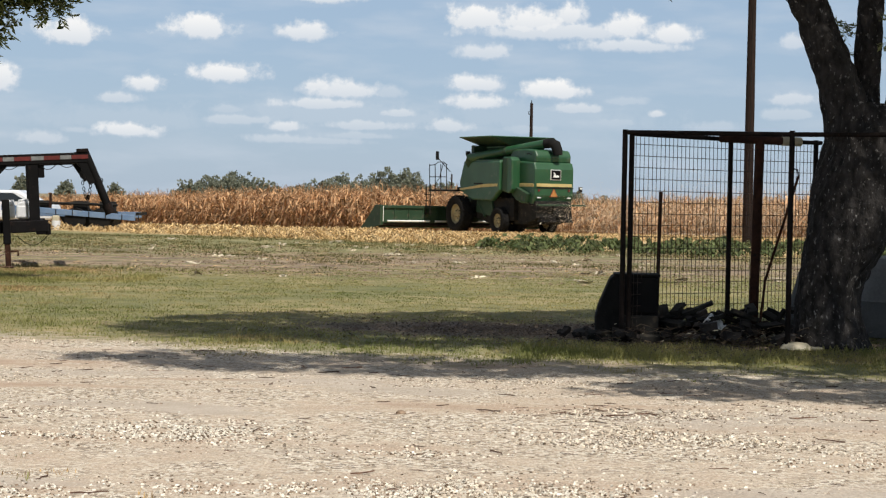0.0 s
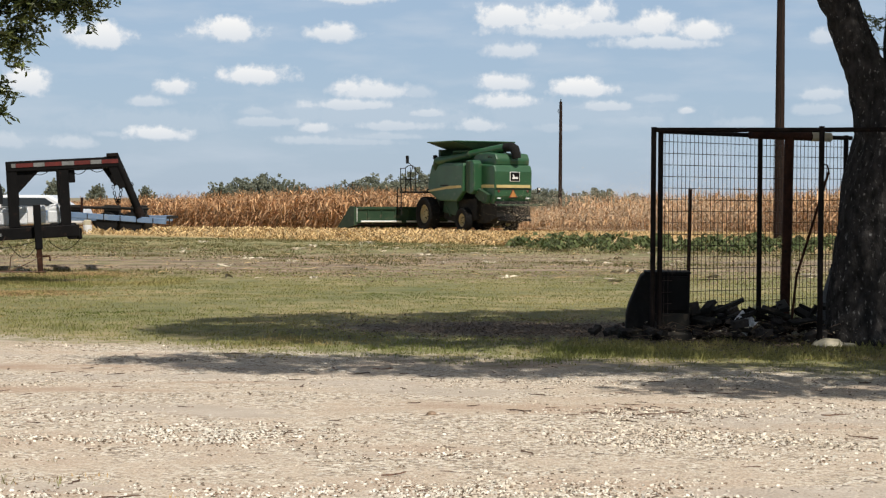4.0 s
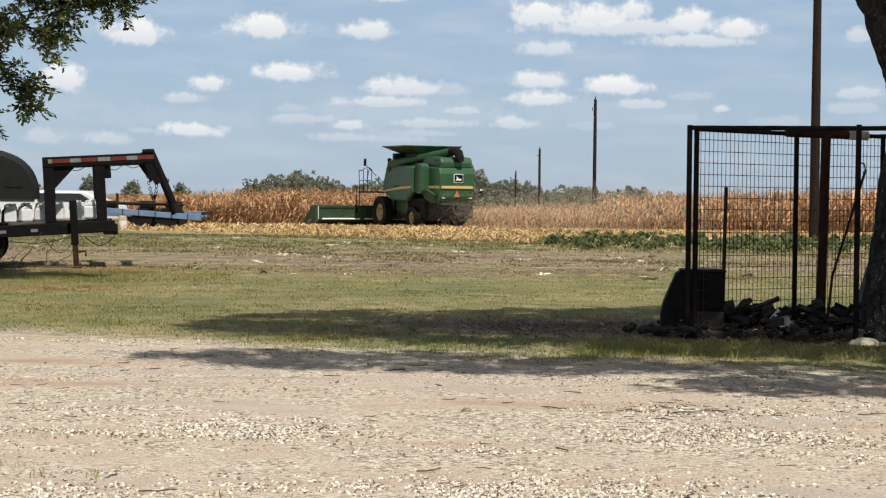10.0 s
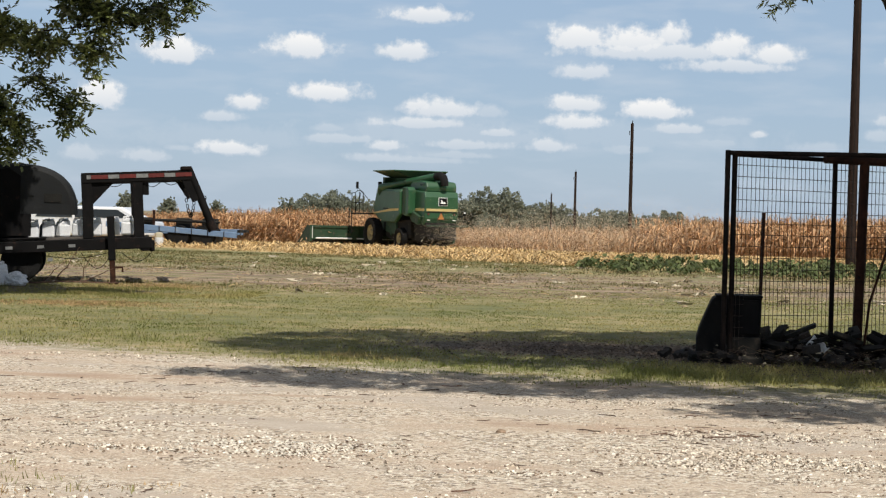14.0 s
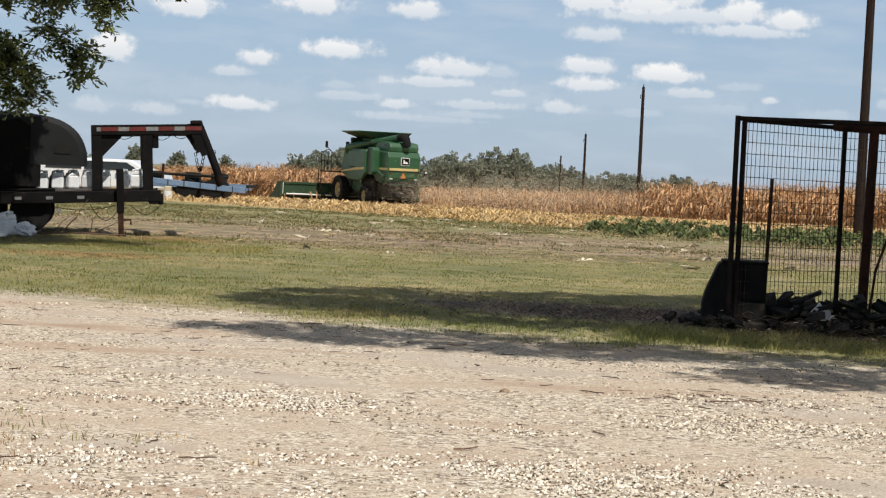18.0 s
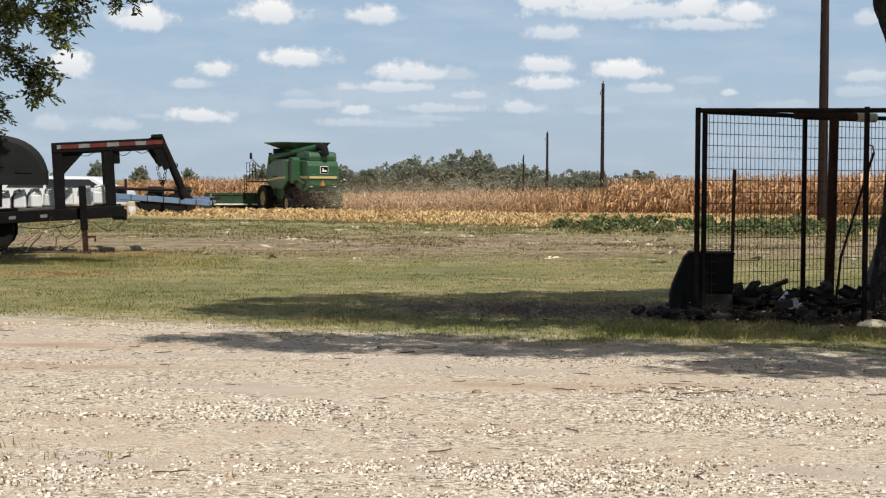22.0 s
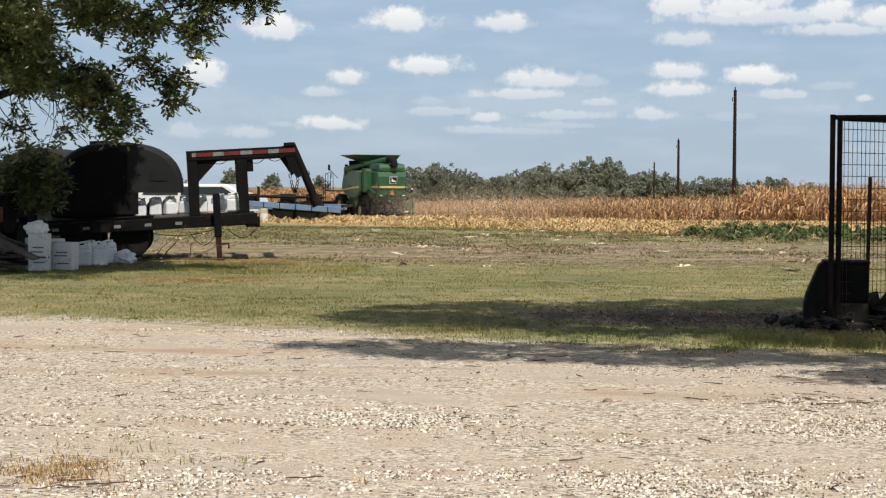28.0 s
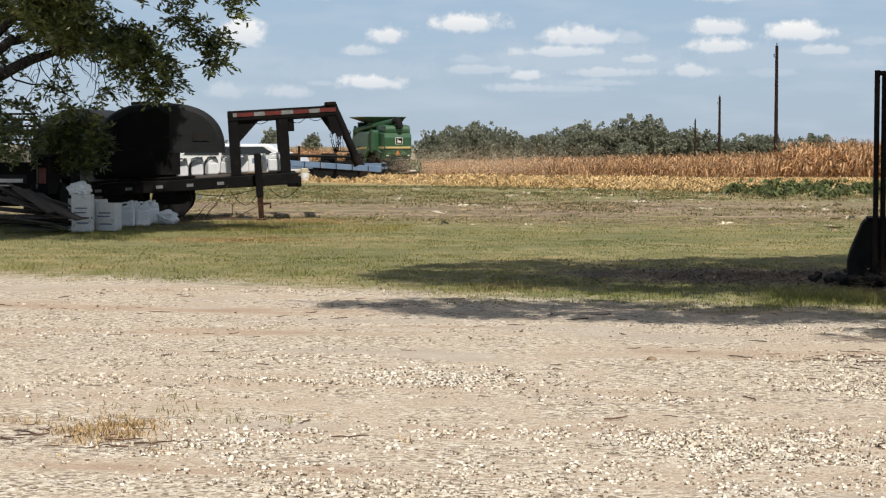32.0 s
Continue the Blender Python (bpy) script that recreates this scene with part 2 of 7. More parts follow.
M_BARK = mk("tree_bark", (0.010, 0.009, 0.0085), (0.042, 0.038, 0.036), 11, 0.95, bump=1.0, fine=26, stretch=(1.6, 1.6, 0.9), c3=(0.20, 0.19, 0.18), wear=-0.015, spec=0.2)
M_LEAF = mk("tree_leaves", (0.070, 0.092, 0.030), (0.185, 0.205, 0.070), 1.1, 0.32, bump=0, island=0.55, trans=0.27, c3=(0.23, 0.24, 0.095), wear=0.0, spec=0.7)
# far leaves: haze of distance is put into this paler, greyer base colour
M_HAZELEAF = mk("hazed_distant_foliage", (0.205, 0.222, 0.165), (0.30, 0.31, 0.235), 0.25, 0.9, bump=0, island=0.25, trans=0.48, spec=0.05)
M_CORN = mk("dry_corn_leaf", (0.35, 0.180, 0.082), (0.56, 0.365, 0.195), 2.0, 0.75, bump=0, island=0.6, trans=0.20, c3=(0.21, 0.10, 0.042), wear=0.03)
M_STUB = mk("corn_stubble", (0.42, 0.28, 0.122), (0.62, 0.465, 0.24), 2.0, 0.8, bump=0, island=0.6, trans=0.2, c3=(0.25, 0.14, 0.055), wear=0.04)
M_SORGHUM = mk("dry_brown_crop", (0.33, 0.19, 0.092), (0.49, 0.315, 0.175), 0.7, 0.8, bump=0, island=0.55, trans=0.20, c3=(0.23, 0.125, 0.06), wear=0.02)
M_GRASS = mk("lawn_grass", (0.165, 0.195, 0.055), (0.40, 0.35, 0.14), 0.38, 0.8, bump=0, island=0.20, trans=0.42, c3=(0.42, 0.33, 0.15), wear=0.04, spec=0.1)
M_ROUGH = mk("rough_field_grass", (0.110, 0.125, 0.045), (0.24, 0.20, 0.092), 0.45, 0.8, bump=0, island=0.25, trans=0.42, c3=(0.33, 0.25, 0.12), wear=0.03, spec=0.1)
# darker copy of the yellow paint: rim shade in the colour, plus dusty patches
M_RIM = mk("shaded_dusty_yellow_rim", (0.30, 0.245, 0.12), (0.42, 0.36, 0.21), 4, 0.75, bump=0.05, c3=(0.20, 0.17, 0.11), wear=0.02, spec=0.2)
M_CHIP = mk("dark_chips", (0.095, 0.066, 0.044), (0.25, 0.18, 0.125), 30, 0.95, bump=0.2, island=0.5, spec=0.1)
M_CLOD = mk("dirt_clods", (0.17, 0.122, 0.082), (0.32, 0.24, 0.165), 6, 0.95, bump=0.2, island=0.4, c3=(0.13, 0.125, 0.055), spec=0.1)
M_PALE = mk("pale_limestone_chips", (0.46, 0.40, 0.315), (0.80, 0.755, 0.665), 40, 0.95, bump=0.2, fine=90, island=0.35, spec=0.1)
M_WEED = mk("weed_leaf", (0.046, 0.066, 0.024), (0.125, 0.145, 0.058), 2.0, 0.7, bump=0, island=0.6, trans=0.25, c3=(0.17, 0.13, 0.06), wear=0.0, spec=0.2)
M_STRAW = mk("dry_straw", (0.30, 0.19, 0.085), (0.55, 0.39, 0.19), 3.0, 0.8, bump=0, island=0.55, trans=0.2)
M_STONE = mk("limestone_gravel", (0.32, 0.255, 0.185), (0.72, 0.645, 0.535), 30, 0.95, bump=0.3, fine=90, island=0.5, spec=0.1)
M_TWIG = mk("dead_twig", (0.070, 0.040, 0.028), (0.17, 0.098, 0.064), 20, 0.9, bump=0.2, island=0.45)
M_WHITEPL = mk("white_plastic", (0.74, 0.75, 0.76), (0.82, 0.82, 0.82), 5, 0.4, bump=0.02, c3=(0.60, 0.60, 0.58), wear=-0.04)
M_LEAFLITTER = mk("fallen_leaves", (0.075, 0.050, 0.034), (0.16, 0.115, 0.075), 8, 0.9, bump=0, island=0.6)
M_CARD = mk("white_cardboard", (0.62, 0.62, 0.62), (0.72, 0.72, 0.70), 6, 0.8, bump=0.08, c3=(0.50, 0.48, 0.45))
M_INK = mk("printed_ink", (0.10, 0.13, 0.20), (0.14, 0.17, 0.24), 10, 0.8, bump=0)
M_RED = mk("red_reflector", (0.095, 0.014, 0.011), (0.15, 0.020, 0.016), 10, 0.5, bump=0.02)
M_WHITEREF = mk("white_reflector", (0.17, 0.17, 0.166), (0.24, 0.24, 0.235), 10, 0.5, bump=0.02)
M_BLUE = mk("faded_blue_paint", (0.105, 0.175, 0.29), (0.17, 0.25, 0.37), 2, 0.6, bump=0.06, c3=(0.24, 0.28, 0.33))
M_GREY = mk("grey_tarp", (0.12, 0.12, 0.12), (0.20, 0.20, 0.20), 2.5, 0.8, bump=0.2)
M_BRICK = mk("charred_rubble", (0.010, 0.008, 0.007), (0.034, 0.027, 0.023), 6, 0.9, bump=0.5, island=0.6, c3=(0.30, 0.27, 0.25), wear=-0.05)
M_WOOD = mk("weathered_timber", (0.045, 0.038, 0.033), (0.115, 0.098, 0.085), 5, 0.85, bump=0.4, stretch=(1, 8, 8))
M_LITTER = mk("pale_husk", (0.50, 0.42, 0.30), (0.70, 0.62, 0.48), 8, 0.8, bump=0.1, island=0.3)
M_WHITEMARK = mk("white_mark", (0.72, 0.74, 0.70), (0.8, 0.8, 0.78), 8, 0.5, bump=0)
M_ORANGE = mk("orange_reflector", (0.40, 0.17, 0.035), (0.50, 0.22, 0.05), 8, 0.6, bump=0)
M_CHROME = mk("grey_steel", (0.35, 0.35, 0.35), (0.5, 0.5, 0.49), 8, 0.4, metal=0.8, bump=0.05)
M_WHITECAR = mk("white_car_paint", (0.70, 0.71, 0.72), (0.78, 0.78, 0.78), 2, 0.3, bump=0, coat=0.4)
M_TAN = mk("tan_panel", (0.45, 0.40, 0.28), (0.55, 0.48, 0.34), 2, 0.6, bump=0.03)


def glass_mat():
    mat, nt, N, L = node_mat("dark_window_glass")
    bs = N("ShaderNodeBsdfPrincipled")
    bs.inputs["Base Color"].default_value = (0.02, 0.025, 0.028, 1)
    bs.inputs["Roughness"].default_value = 0.06
    out = N("ShaderNodeOutputMaterial")
    L(bs.outputs[0], out.inputs[0])
    return mat


M_GLASS = glass_mat()


M_DUST = mk("chaff_dust", (0.66, 0.54, 0.40), (0.80, 0.69, 0.54), 2.0, 0.9, bump=0, island=0.35, trans=0.4)


def ground_z(y):
    """The land lies flat as far as the field, then falls gently away."""
    t = min(max(y - 58.0, 0.0), 178.3)
    return -0.0191 * (t * t / 20 if t < 10 else t - 5)


def land(x, y):
    """Height of the ground with its shallow swells."""
    k = min(max((y - 5) / 3, 0), 1) * min(max((50 - y) / 8, 0), 1) * min(max((20 - abs(x)) / 6, 0), 1)
    return ground_z(y) + k * (0.030 * noise.noise((x * 0.35, y * 0.35, 0)) + 0.009 * noise.noise((x * 1.7, y * 1.7, 3)) - 0.012)


def on_land(p):
    """The same points, set down on the ground."""
    p[:, 2] = [land(a, b) for a, b in p[:, :2]]
    return p


def ground_mat():
    mat, nt, N, L = node_mat("earth_and_gravel")

    def m(op, a, b=None, c=None, clamp=False):
        n = N("ShaderNodeMath")
        n.operation, n.use_clamp = op, clamp
        for i, v in enumerate((a, b, c)):
            if v is None:
                continue
            if isinstance(v, (int, float)):
                n.inputs[i].default_value = v
            else:
                L(v, n.inputs[i])
        return n.outputs[0]

    def noise_tex(scale, detail=5, vec=None, rough=0.55):
        n = N("ShaderNodeTexNoise")
        n.inputs["Scale"].default_value, n.inputs["Detail"].default_value, n.inputs["Roughness"].default_value = scale, detail, rough
        L(vec or pos, n.inputs["Vector"])
        return n.outputs["Fac"]

    def ramp(f, stops):
        r = N("ShaderNodeValToRGB")
        e = r.color_ramp.elements
        while len(e) < len(stops):
            e.new(0.5)
        for k, (p, c) in enumerate(stops):
            e[k].position, e[k].color = p, (*c, 1)
        L(f, r.inputs[0])
        return r.outputs[0]

    def mixc(f, a, b):
        n = N("ShaderNodeMix")
        n.data_type = "RGBA"
        L(f, n.inputs[0]), L(a, n.inputs[6]), L(b, n.inputs[7])
        return n.outputs[2]

    def step(v, lo, hi):
        n = N("ShaderNodeMapRange")
        n.interpolation_type = "SMOOTHSTEP"
        n.inputs[1].default_value, n.inputs[2].default_value = lo, hi
        L(v, n.inputs[0])
        return n.outputs[0]

    pos = N("ShaderNodeNewGeometry").outputs["Position"]
    sep = N("ShaderNodeSeparateXYZ")
    L(pos, sep.inputs[0])
    x, y, _ = sep.outputs
    mp = N("ShaderNodeMapping")
    mp.inputs["Rotation"].default_value = (0, 0, radians(20))
    mp.inputs["Scale"].default_value = (0.35, 1.6, 1)
    L(pos, mp.inputs[0])
    big, mid, fine = noise_tex(0.35), noise_tex(2.2, 6), noise_tex(38, 4)
    streak = noise_tex(0.8, 5, mp.outputs[0])
    # gravel: pale limestone chips over tan dust
    vor = N("ShaderNodeTexVoronoi")
    vor.inputs["Scale"].default_value = 52
    L(pos, vor.inputs["Vector"])
    chips = N("ShaderNodeSeparateColor")
    L(vor.outputs["Color"], chips.inputs[0])
    chip_col = ramp(chips.outputs[0], [(0.0, (0.13, 0.095, 0.066)), (0.28, (0.40, 0.305, 0.205)), (0.62, (0.62, 0.515, 0.38)), (1.0, (0.87, 0.80, 0.68))])
    dust_col = ramp(m("ADD", m("MULTIPLY", streak, 0.6), m("MULTIPLY", mid, 0.4)), [(0.32, (0.46, 0.33, 0.225)), (0.46, (0.585, 0.455, 0.325)), (0.56, (0.64, 0.525, 0.40)), (0.68, (0.72, 0.64, 0.53))])
    grain = N("ShaderNodeTexVoronoi")
    grain.inputs["Scale"].default_value = 95
    L(pos, grain.inputs["Vector"])
    gsep = N("ShaderNodeSeparateColor")
    L(grain.outputs["Color"], gsep.inputs[0])
    dust_col = mixc(m("MULTIPLY", step(gsep.outputs[1], 0.25, 0.80), 0.45), dust_col, ramp(gsep.outputs[0], [(0.0, (0.11, 0.08, 0.054)), (0.26, (0.37, 0.285, 0.20)), (0.6, (0.60, 0.485, 0.36)), (1.0, (0.88, 0.82, 0.72))]))
    gravel = mixc(step(m("ADD", m("MULTIPLY", mid, 0.6), m("MULTIPLY", streak, 0.6)), 0.48, 0.68), dust_col, chip_col)
    gravel = mixc(m("MULTIPLY", step(noise_tex(60, 3), 0.56, 0.66), 0.55), gravel, ramp(mid, [(0.3, (0.20, 0.15, 0.105)), (0.7, (0.30, 0.235, 0.17))]))
    dark = step(noise_tex(5.5, 6, mp.outputs[0]), 0.60, 0.72)
    gravel = mixc(m("MULTIPLY", dark, 0.45), gravel, ramp(fine, [(0.3, (0.20, 0.145, 0.095)), (0.7, (0.36, 0.28, 0.20))]))
    stain = step(noise_tex(0.75, 6, mp.outputs[0], 0.6), 0.54, 0.68)
    gravel = mixc(m("MULTIPLY", stain, m("MULTIPLY_ADD", fine, 0.6, 0.42)), gravel, ramp(mid, [(0.3, (0.36, 0.225, 0.135)), (0.7, (0.50, 0.345, 0.225))]))
    mp2 = N("ShaderNodeMapping")
    mp2.inputs["Location"].default_value, mp2.inputs["Scale"].default_value = (7.3, 2.1, 0), (0.5, 1.3, 1)
    L(pos, mp2.inputs[0])
    grey = step(noise_tex(0.8, 5, mp2.outputs[0]), 0.55, 0.66)
    gravel = mixc(m("MULTIPLY", grey, 0.8), gravel, ramp(mid, [(0.3, (0.42, 0.345, 0.27)), (0.7, (0.56, 0.475, 0.385))]))
    # lawn soil and thatch
    lawn = ramp(m("ADD", m("MULTIPLY", mid, 0.5), m("MULTIPLY", big, 0.5)), [(0.36, (0.108, 0.124, 0.040)), (0.50, (0.196, 0.184, 0.073)), (0.62, (0.34, 0.27, 0.13))])
    lawn = mixc(m("MULTIPLY", fine, 0.35), lawn, ramp(fine, [(0.3, (0.08, 0.075, 0.035)), (0.7, (0.30, 0.25, 0.13))]))
    # bare dirt
    dirt = ramp(m("ADD", m("MULTIPLY", mid, 0.55), m("MULTIPLY", streak, 0.45)), [(0.38, (0.105, 0.076, 0.054)), (0.5, (0.215, 0.155, 0.105)), (0.60, (0.36, 0.27, 0.18))])
    dirt = mixc(step(noise_tex(1.1, 7, mp.outputs[0]), 0.47, 0.60), dirt, lawn)
    dirt = mixc(m("MULTIPLY", step(noise_tex(7, 6, mp.outputs[0]), 0.55, 0.68), 0.6), dirt, ramp(fine, [(0.3, (0.27, 0.20, 0.11)), (0.7, (0.44, 0.34, 0.20))]))
    field = ramp(mid, [(0.3, (0.36, 0.25, 0.12)), (0.7, (0.56, 0.42, 0.21))])
    wob = m("MULTIPLY", m("SUBTRACT", noise_tex(0.9, 5), 0.5), 1.6)
    wob2 = m("MULTIPLY", m("SUBTRACT", noise_tex(0.22, 5), 0.5), 9.0)
    edge = m("ADD", m("ADD", m("ADD", y, m("MULTIPLY", x, 0.40)), wob), m("MULTIPLY", m("SUBTRACT", noise_tex(5, 6), 0.5), 2.6))
    # value and saturation taken down over the whole drive
    toned = N("ShaderNodeHueSaturation")
    toned.inputs["Saturation"].default_value, toned.inputs["Value"].default_value = 0.90, 0.88
    L(gravel, toned.inputs["Color"])
    gravel = toned.outputs[0]
    f1 = step(edge, 13.4, 14.7)
    col = mixc(f1, gravel, lawn)
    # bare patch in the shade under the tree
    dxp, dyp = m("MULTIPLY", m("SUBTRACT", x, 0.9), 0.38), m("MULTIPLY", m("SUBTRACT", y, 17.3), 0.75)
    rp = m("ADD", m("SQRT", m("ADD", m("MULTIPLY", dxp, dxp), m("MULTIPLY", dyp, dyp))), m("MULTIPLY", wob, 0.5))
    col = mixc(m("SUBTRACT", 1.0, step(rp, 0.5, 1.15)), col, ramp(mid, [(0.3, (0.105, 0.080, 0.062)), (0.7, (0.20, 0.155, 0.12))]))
    # second, darker brown ellipse on the ground before the gooseneck trailer
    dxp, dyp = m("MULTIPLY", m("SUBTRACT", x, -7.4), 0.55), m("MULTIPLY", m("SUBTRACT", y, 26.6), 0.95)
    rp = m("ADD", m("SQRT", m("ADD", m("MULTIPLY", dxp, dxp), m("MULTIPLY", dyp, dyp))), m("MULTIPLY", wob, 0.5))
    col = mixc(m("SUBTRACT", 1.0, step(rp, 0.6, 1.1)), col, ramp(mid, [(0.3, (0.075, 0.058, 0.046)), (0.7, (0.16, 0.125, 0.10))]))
    yd = m("ADD", y, wob2)
    col = mixc(m("MULTIPLY", step(yd, 26.0, 32.0), m("SUBTRACT", 1.0, step(yd, 36.0, 42.5))), col, dirt)
    ys = m("ADD", m("ADD", y, m("MULTIPLY", x, 0.75)), wob)
    col = mixc(step(ys, 47.0, 49.0), col, field)
    col = mixc(step(y, 260, 420), col, ramp(big, [(0.3, (0.17, 0.16, 0.10)), (0.7, (0.26, 0.22, 0.14))]))
    bs = N("ShaderNodeBsdfPrincipled")
    L(col, bs.inputs["Base Color"])
    bs.inputs["Roughness"].default_value = 0.95
    bp = N("ShaderNodeBump")
    bp.inputs["Strength"].default_value, bp.inputs["Distance"].default_value = 0.6, 0.024
    L(m("ADD", m("MULTIPLY", fine, 0.5), m("SUBTRACT", mid, m("MULTIPLY", vor.outputs["Distance"], 0.8))), bp.inputs["Height"])
    L(bp.outputs[0], bs.inputs["Normal"])
    out = N("ShaderNodeOutputMaterial")
    L(bs.outputs[0], out.inputs[0])
    return mat


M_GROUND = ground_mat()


# ---- mesh helpers ----
class Geo:
    """Collects vertices and faces of one part."""

    def __init__(self):
        self.v, self.f = [], []

    def add(self, verts, faces, m=None):
        b = len(self.v)
        self.v += [tuple(m @ Vector(p)) if m else tuple(p) for p in verts]
        self.f += [tuple(b + i for i in q) for q in faces]
        return self

    def box(self, x0, x1, y0, y1, z0, z1, c=0.0, m=None):
        """A box with chamfered edges of width c."""
        if c <= 0:
            p = [(x, y, z) for z in (z0, z1) for y in (y0, y1) for x in (x0, x1)]
            return self.add(p, [(0, 2, 3, 1), (4, 5, 7, 6), (0, 1, 5, 4), (2, 6, 7, 3), (0, 4, 6, 2), (1, 3, 7, 5)], m)
        bm = bmesh.new()
        bmesh.ops.create_cube(bm, size=1.0)
        for q in bm.verts:
            q.co = Vector((x0 + (q.co.x + 0.5) * (x1 - x0), y0 + (q.co.y + 0.5) * (y1 - y0), z0 + (q.co.z + 0.5) * (z1 - z0)))
        bmesh.ops.bevel(bm, geom=bm.edges[:], offset=c, segments=2, affect="EDGES", profile=0.5)
        self.take(bm, m)
        return self

    def take(self, bm, m=None):
        bm.verts.index_update()
        self.add([q.co[:] for q in bm.verts], [tuple(q.index for q in f.verts) for f in bm.faces], m)
        bm.free()

    def tube(self, pts, r, seg=10, r1=None, cap=True):
        """A round bar through points; r may taper to r1."""
        pts = [Vector(p) for p in pts]
        n, rings = len(pts), []
        up = None
        for i, p in enumerate(pts):
            d = (pts[min(i + 1, n - 1)] - pts[max(i - 1, 0)]).normalized()
            if up is None:
                up = d.orthogonal().normalized()
            up = (up - d * up.dot(d)).normalized()
            side = d.cross(up)
            if isinstance(r, (list, tuple)):
                rad = r[i]
            else:
                rad = r if r1 is None else r + (r1 - r) * i / max(1, n - 1)
            rings.append([p + (up * math.cos(a) + side * math.sin(a)) * rad for a in (2 * math.pi * k / seg for k in range(seg))])
        vs = [q for ring in rings for q in ring]
        fs = [(i * seg + k, i * seg + (k + 1) % seg, (i + 1) * seg + (k + 1) % seg, (i + 1) * seg + k) for i in range(n - 1) for k in range(seg)]
        if cap:
            fs += [tuple(range(seg - 1, -1, -1)), tuple((n - 1) * seg + k for k in range(seg))]
        return self.add(vs, fs)

    def prism(self, prof, a0, a1, axis="x", m=None):
        """A profile of 2D points drawn out along an axis: x: (y, z), y: (x, z), z: (x, y)."""
        def p3(u, w, a):
            return {"x": (a, u, w), "y": (u, a, w), "z": (u, w, a)}[axis]
        n = len(prof)
        vs = [p3(u, w, a0) for u, w in prof] + [p3(u, w, a1) for u, w in prof]
        fs = [(k, (k + 1) % n, n + (k + 1) % n, n + k) for k in range(n)] + [tuple(range(n - 1, -1, -1)), tuple(range(n, 2 * n))]
        return self.add(vs, fs, m)

    def lathe(self, prof, seg=24, m=None):
        """Profile (radius, z) turned about z."""
        n = len(prof)
        vs = [(r * math.cos(2 * math.pi * k / seg), r * math.sin(2 * math.pi * k / seg), z) for r, z in prof for k in range(seg)]
        fs = [(i * seg + k, i * seg + (k + 1) % seg, (i + 1) * seg + (k + 1) % seg, (i + 1) * seg + k) for i in range(n - 1) for k in range(seg)]
        fs += [tuple(range(seg - 1, -1, -1)), tuple((n - 1) * seg + k for k in range(seg))]
        return self.add(vs, fs, m)

    def mesh(self, name, smooth=False, fix=True):
        me = bpy.data.meshes.new(name)
        me.from_pydata(self.v, [], self.f)
        if fix:
            bm = bmesh.new()
            bm.from_mesh(me)
            bmesh.ops.recalc_face_normals(bm, faces=bm.faces)
            bm.to_mesh(me)
            bm.free()
        if smooth:
            me.polygons.foreach_set("use_smooth", [True] * len(me.polygons))
        me.update()
        return me


def part(name, g, material, parent=None, label="", smooth=False, bevel=0.0, m=None):
    me = g.mesh(name, smooth)
    me.materials.append(material)
    ob = new(name, me)
    if parent is not None:
        ob.parent = parent
    if m is not None:
        ob.matrix_basis = m
    if bevel:
        bv = ob.modifiers.new("bevel", "BEVEL")
        bv.width, bv.segments, bv.limit_method = bevel, 2, "ANGLE"
    if smooth:
        es = ob.modifiers.new("edges", "EDGE_SPLIT")
        es.split_angle = radians(38)
    if label:
        ob["label"] = label
    return ob


def thing(name, m, label, category, group="", kind=""):
    ob = new(name)
    ob.matrix_basis = m
    return tagged(ob, label, category, group, kind)


def array_mesh(name, verts, quads, material):
    """A big mesh from arrays, all of quads."""
    me = bpy.data.meshes.new(name)
    nv, nf = len(verts), len(quads)
    me.vertices.add(nv)
    me.vertices.foreach_set("co", np.ascontiguousarray(verts, dtype=np.float32).ravel())
    me.loops.add(nf * 4)
    me.loops.foreach_set("vertex_index", np.ascontiguousarray(quads, dtype=np.int32).ravel())
    me.polygons.add(nf)
    me.polygons.foreach_set("loop_start", np.arange(nf, dtype=np.int32) * 4)
    me.materials.append(material)
    me.update(calc_edges=True)
    me.validate()
    return me


def scatter(templates, places, rng, smin=0.8, smax=1.2, tilt=0.0):
    """Copies of templates (verts, quads) at places (x, y, z), turned and scaled by chance."""
    places = np.asarray(places, float)
    n = len(places)
    pick = rng.integers(0, len(templates), n)
    yaw = rng.uniform(0, 2 * np.pi, n)
    sc = rng.uniform(smin, smax, n)
    tx, ty = rng.normal(0, tilt, n), rng.normal(0, tilt, n)
    vs, fs, base = [], [], 0
    for k, (tv, tq) in enumerate(templates):
        idx = np.nonzero(pick == k)[0]
        if not len(idx):
            continue
        c, s = np.cos(yaw[idx])[:, None], np.sin(yaw[idx])[:, None]
        z = tv[None, :, 2] * sc[idx][:, None]
        x = (tv[None, :, 0] * c - tv[None, :, 1] * s) * sc[idx][:, None] + z * tx[idx][:, None]
        y = (tv[None, :, 0] * s + tv[None, :, 1] * c) * sc[idx][:, None] + z * ty[idx][:, None]
        p = np.stack([x, y, z], 2) + places[idx][:, None, :]
        vs.append(p.reshape(-1, 3))
        off = base + np.arange(len(idx))[:, None, None] * len(tv)
        fs.append((tq[None] + off).reshape(-1, 4))
        base += len(idx) * len(tv)
    return np.concatenate(vs), np.concatenate(fs)


def stuff(name, arrays, material, label, category):
    ob = new(name, array_mesh(name, *arrays, material))
    return tagged(ob, label, category, kind="stuff")


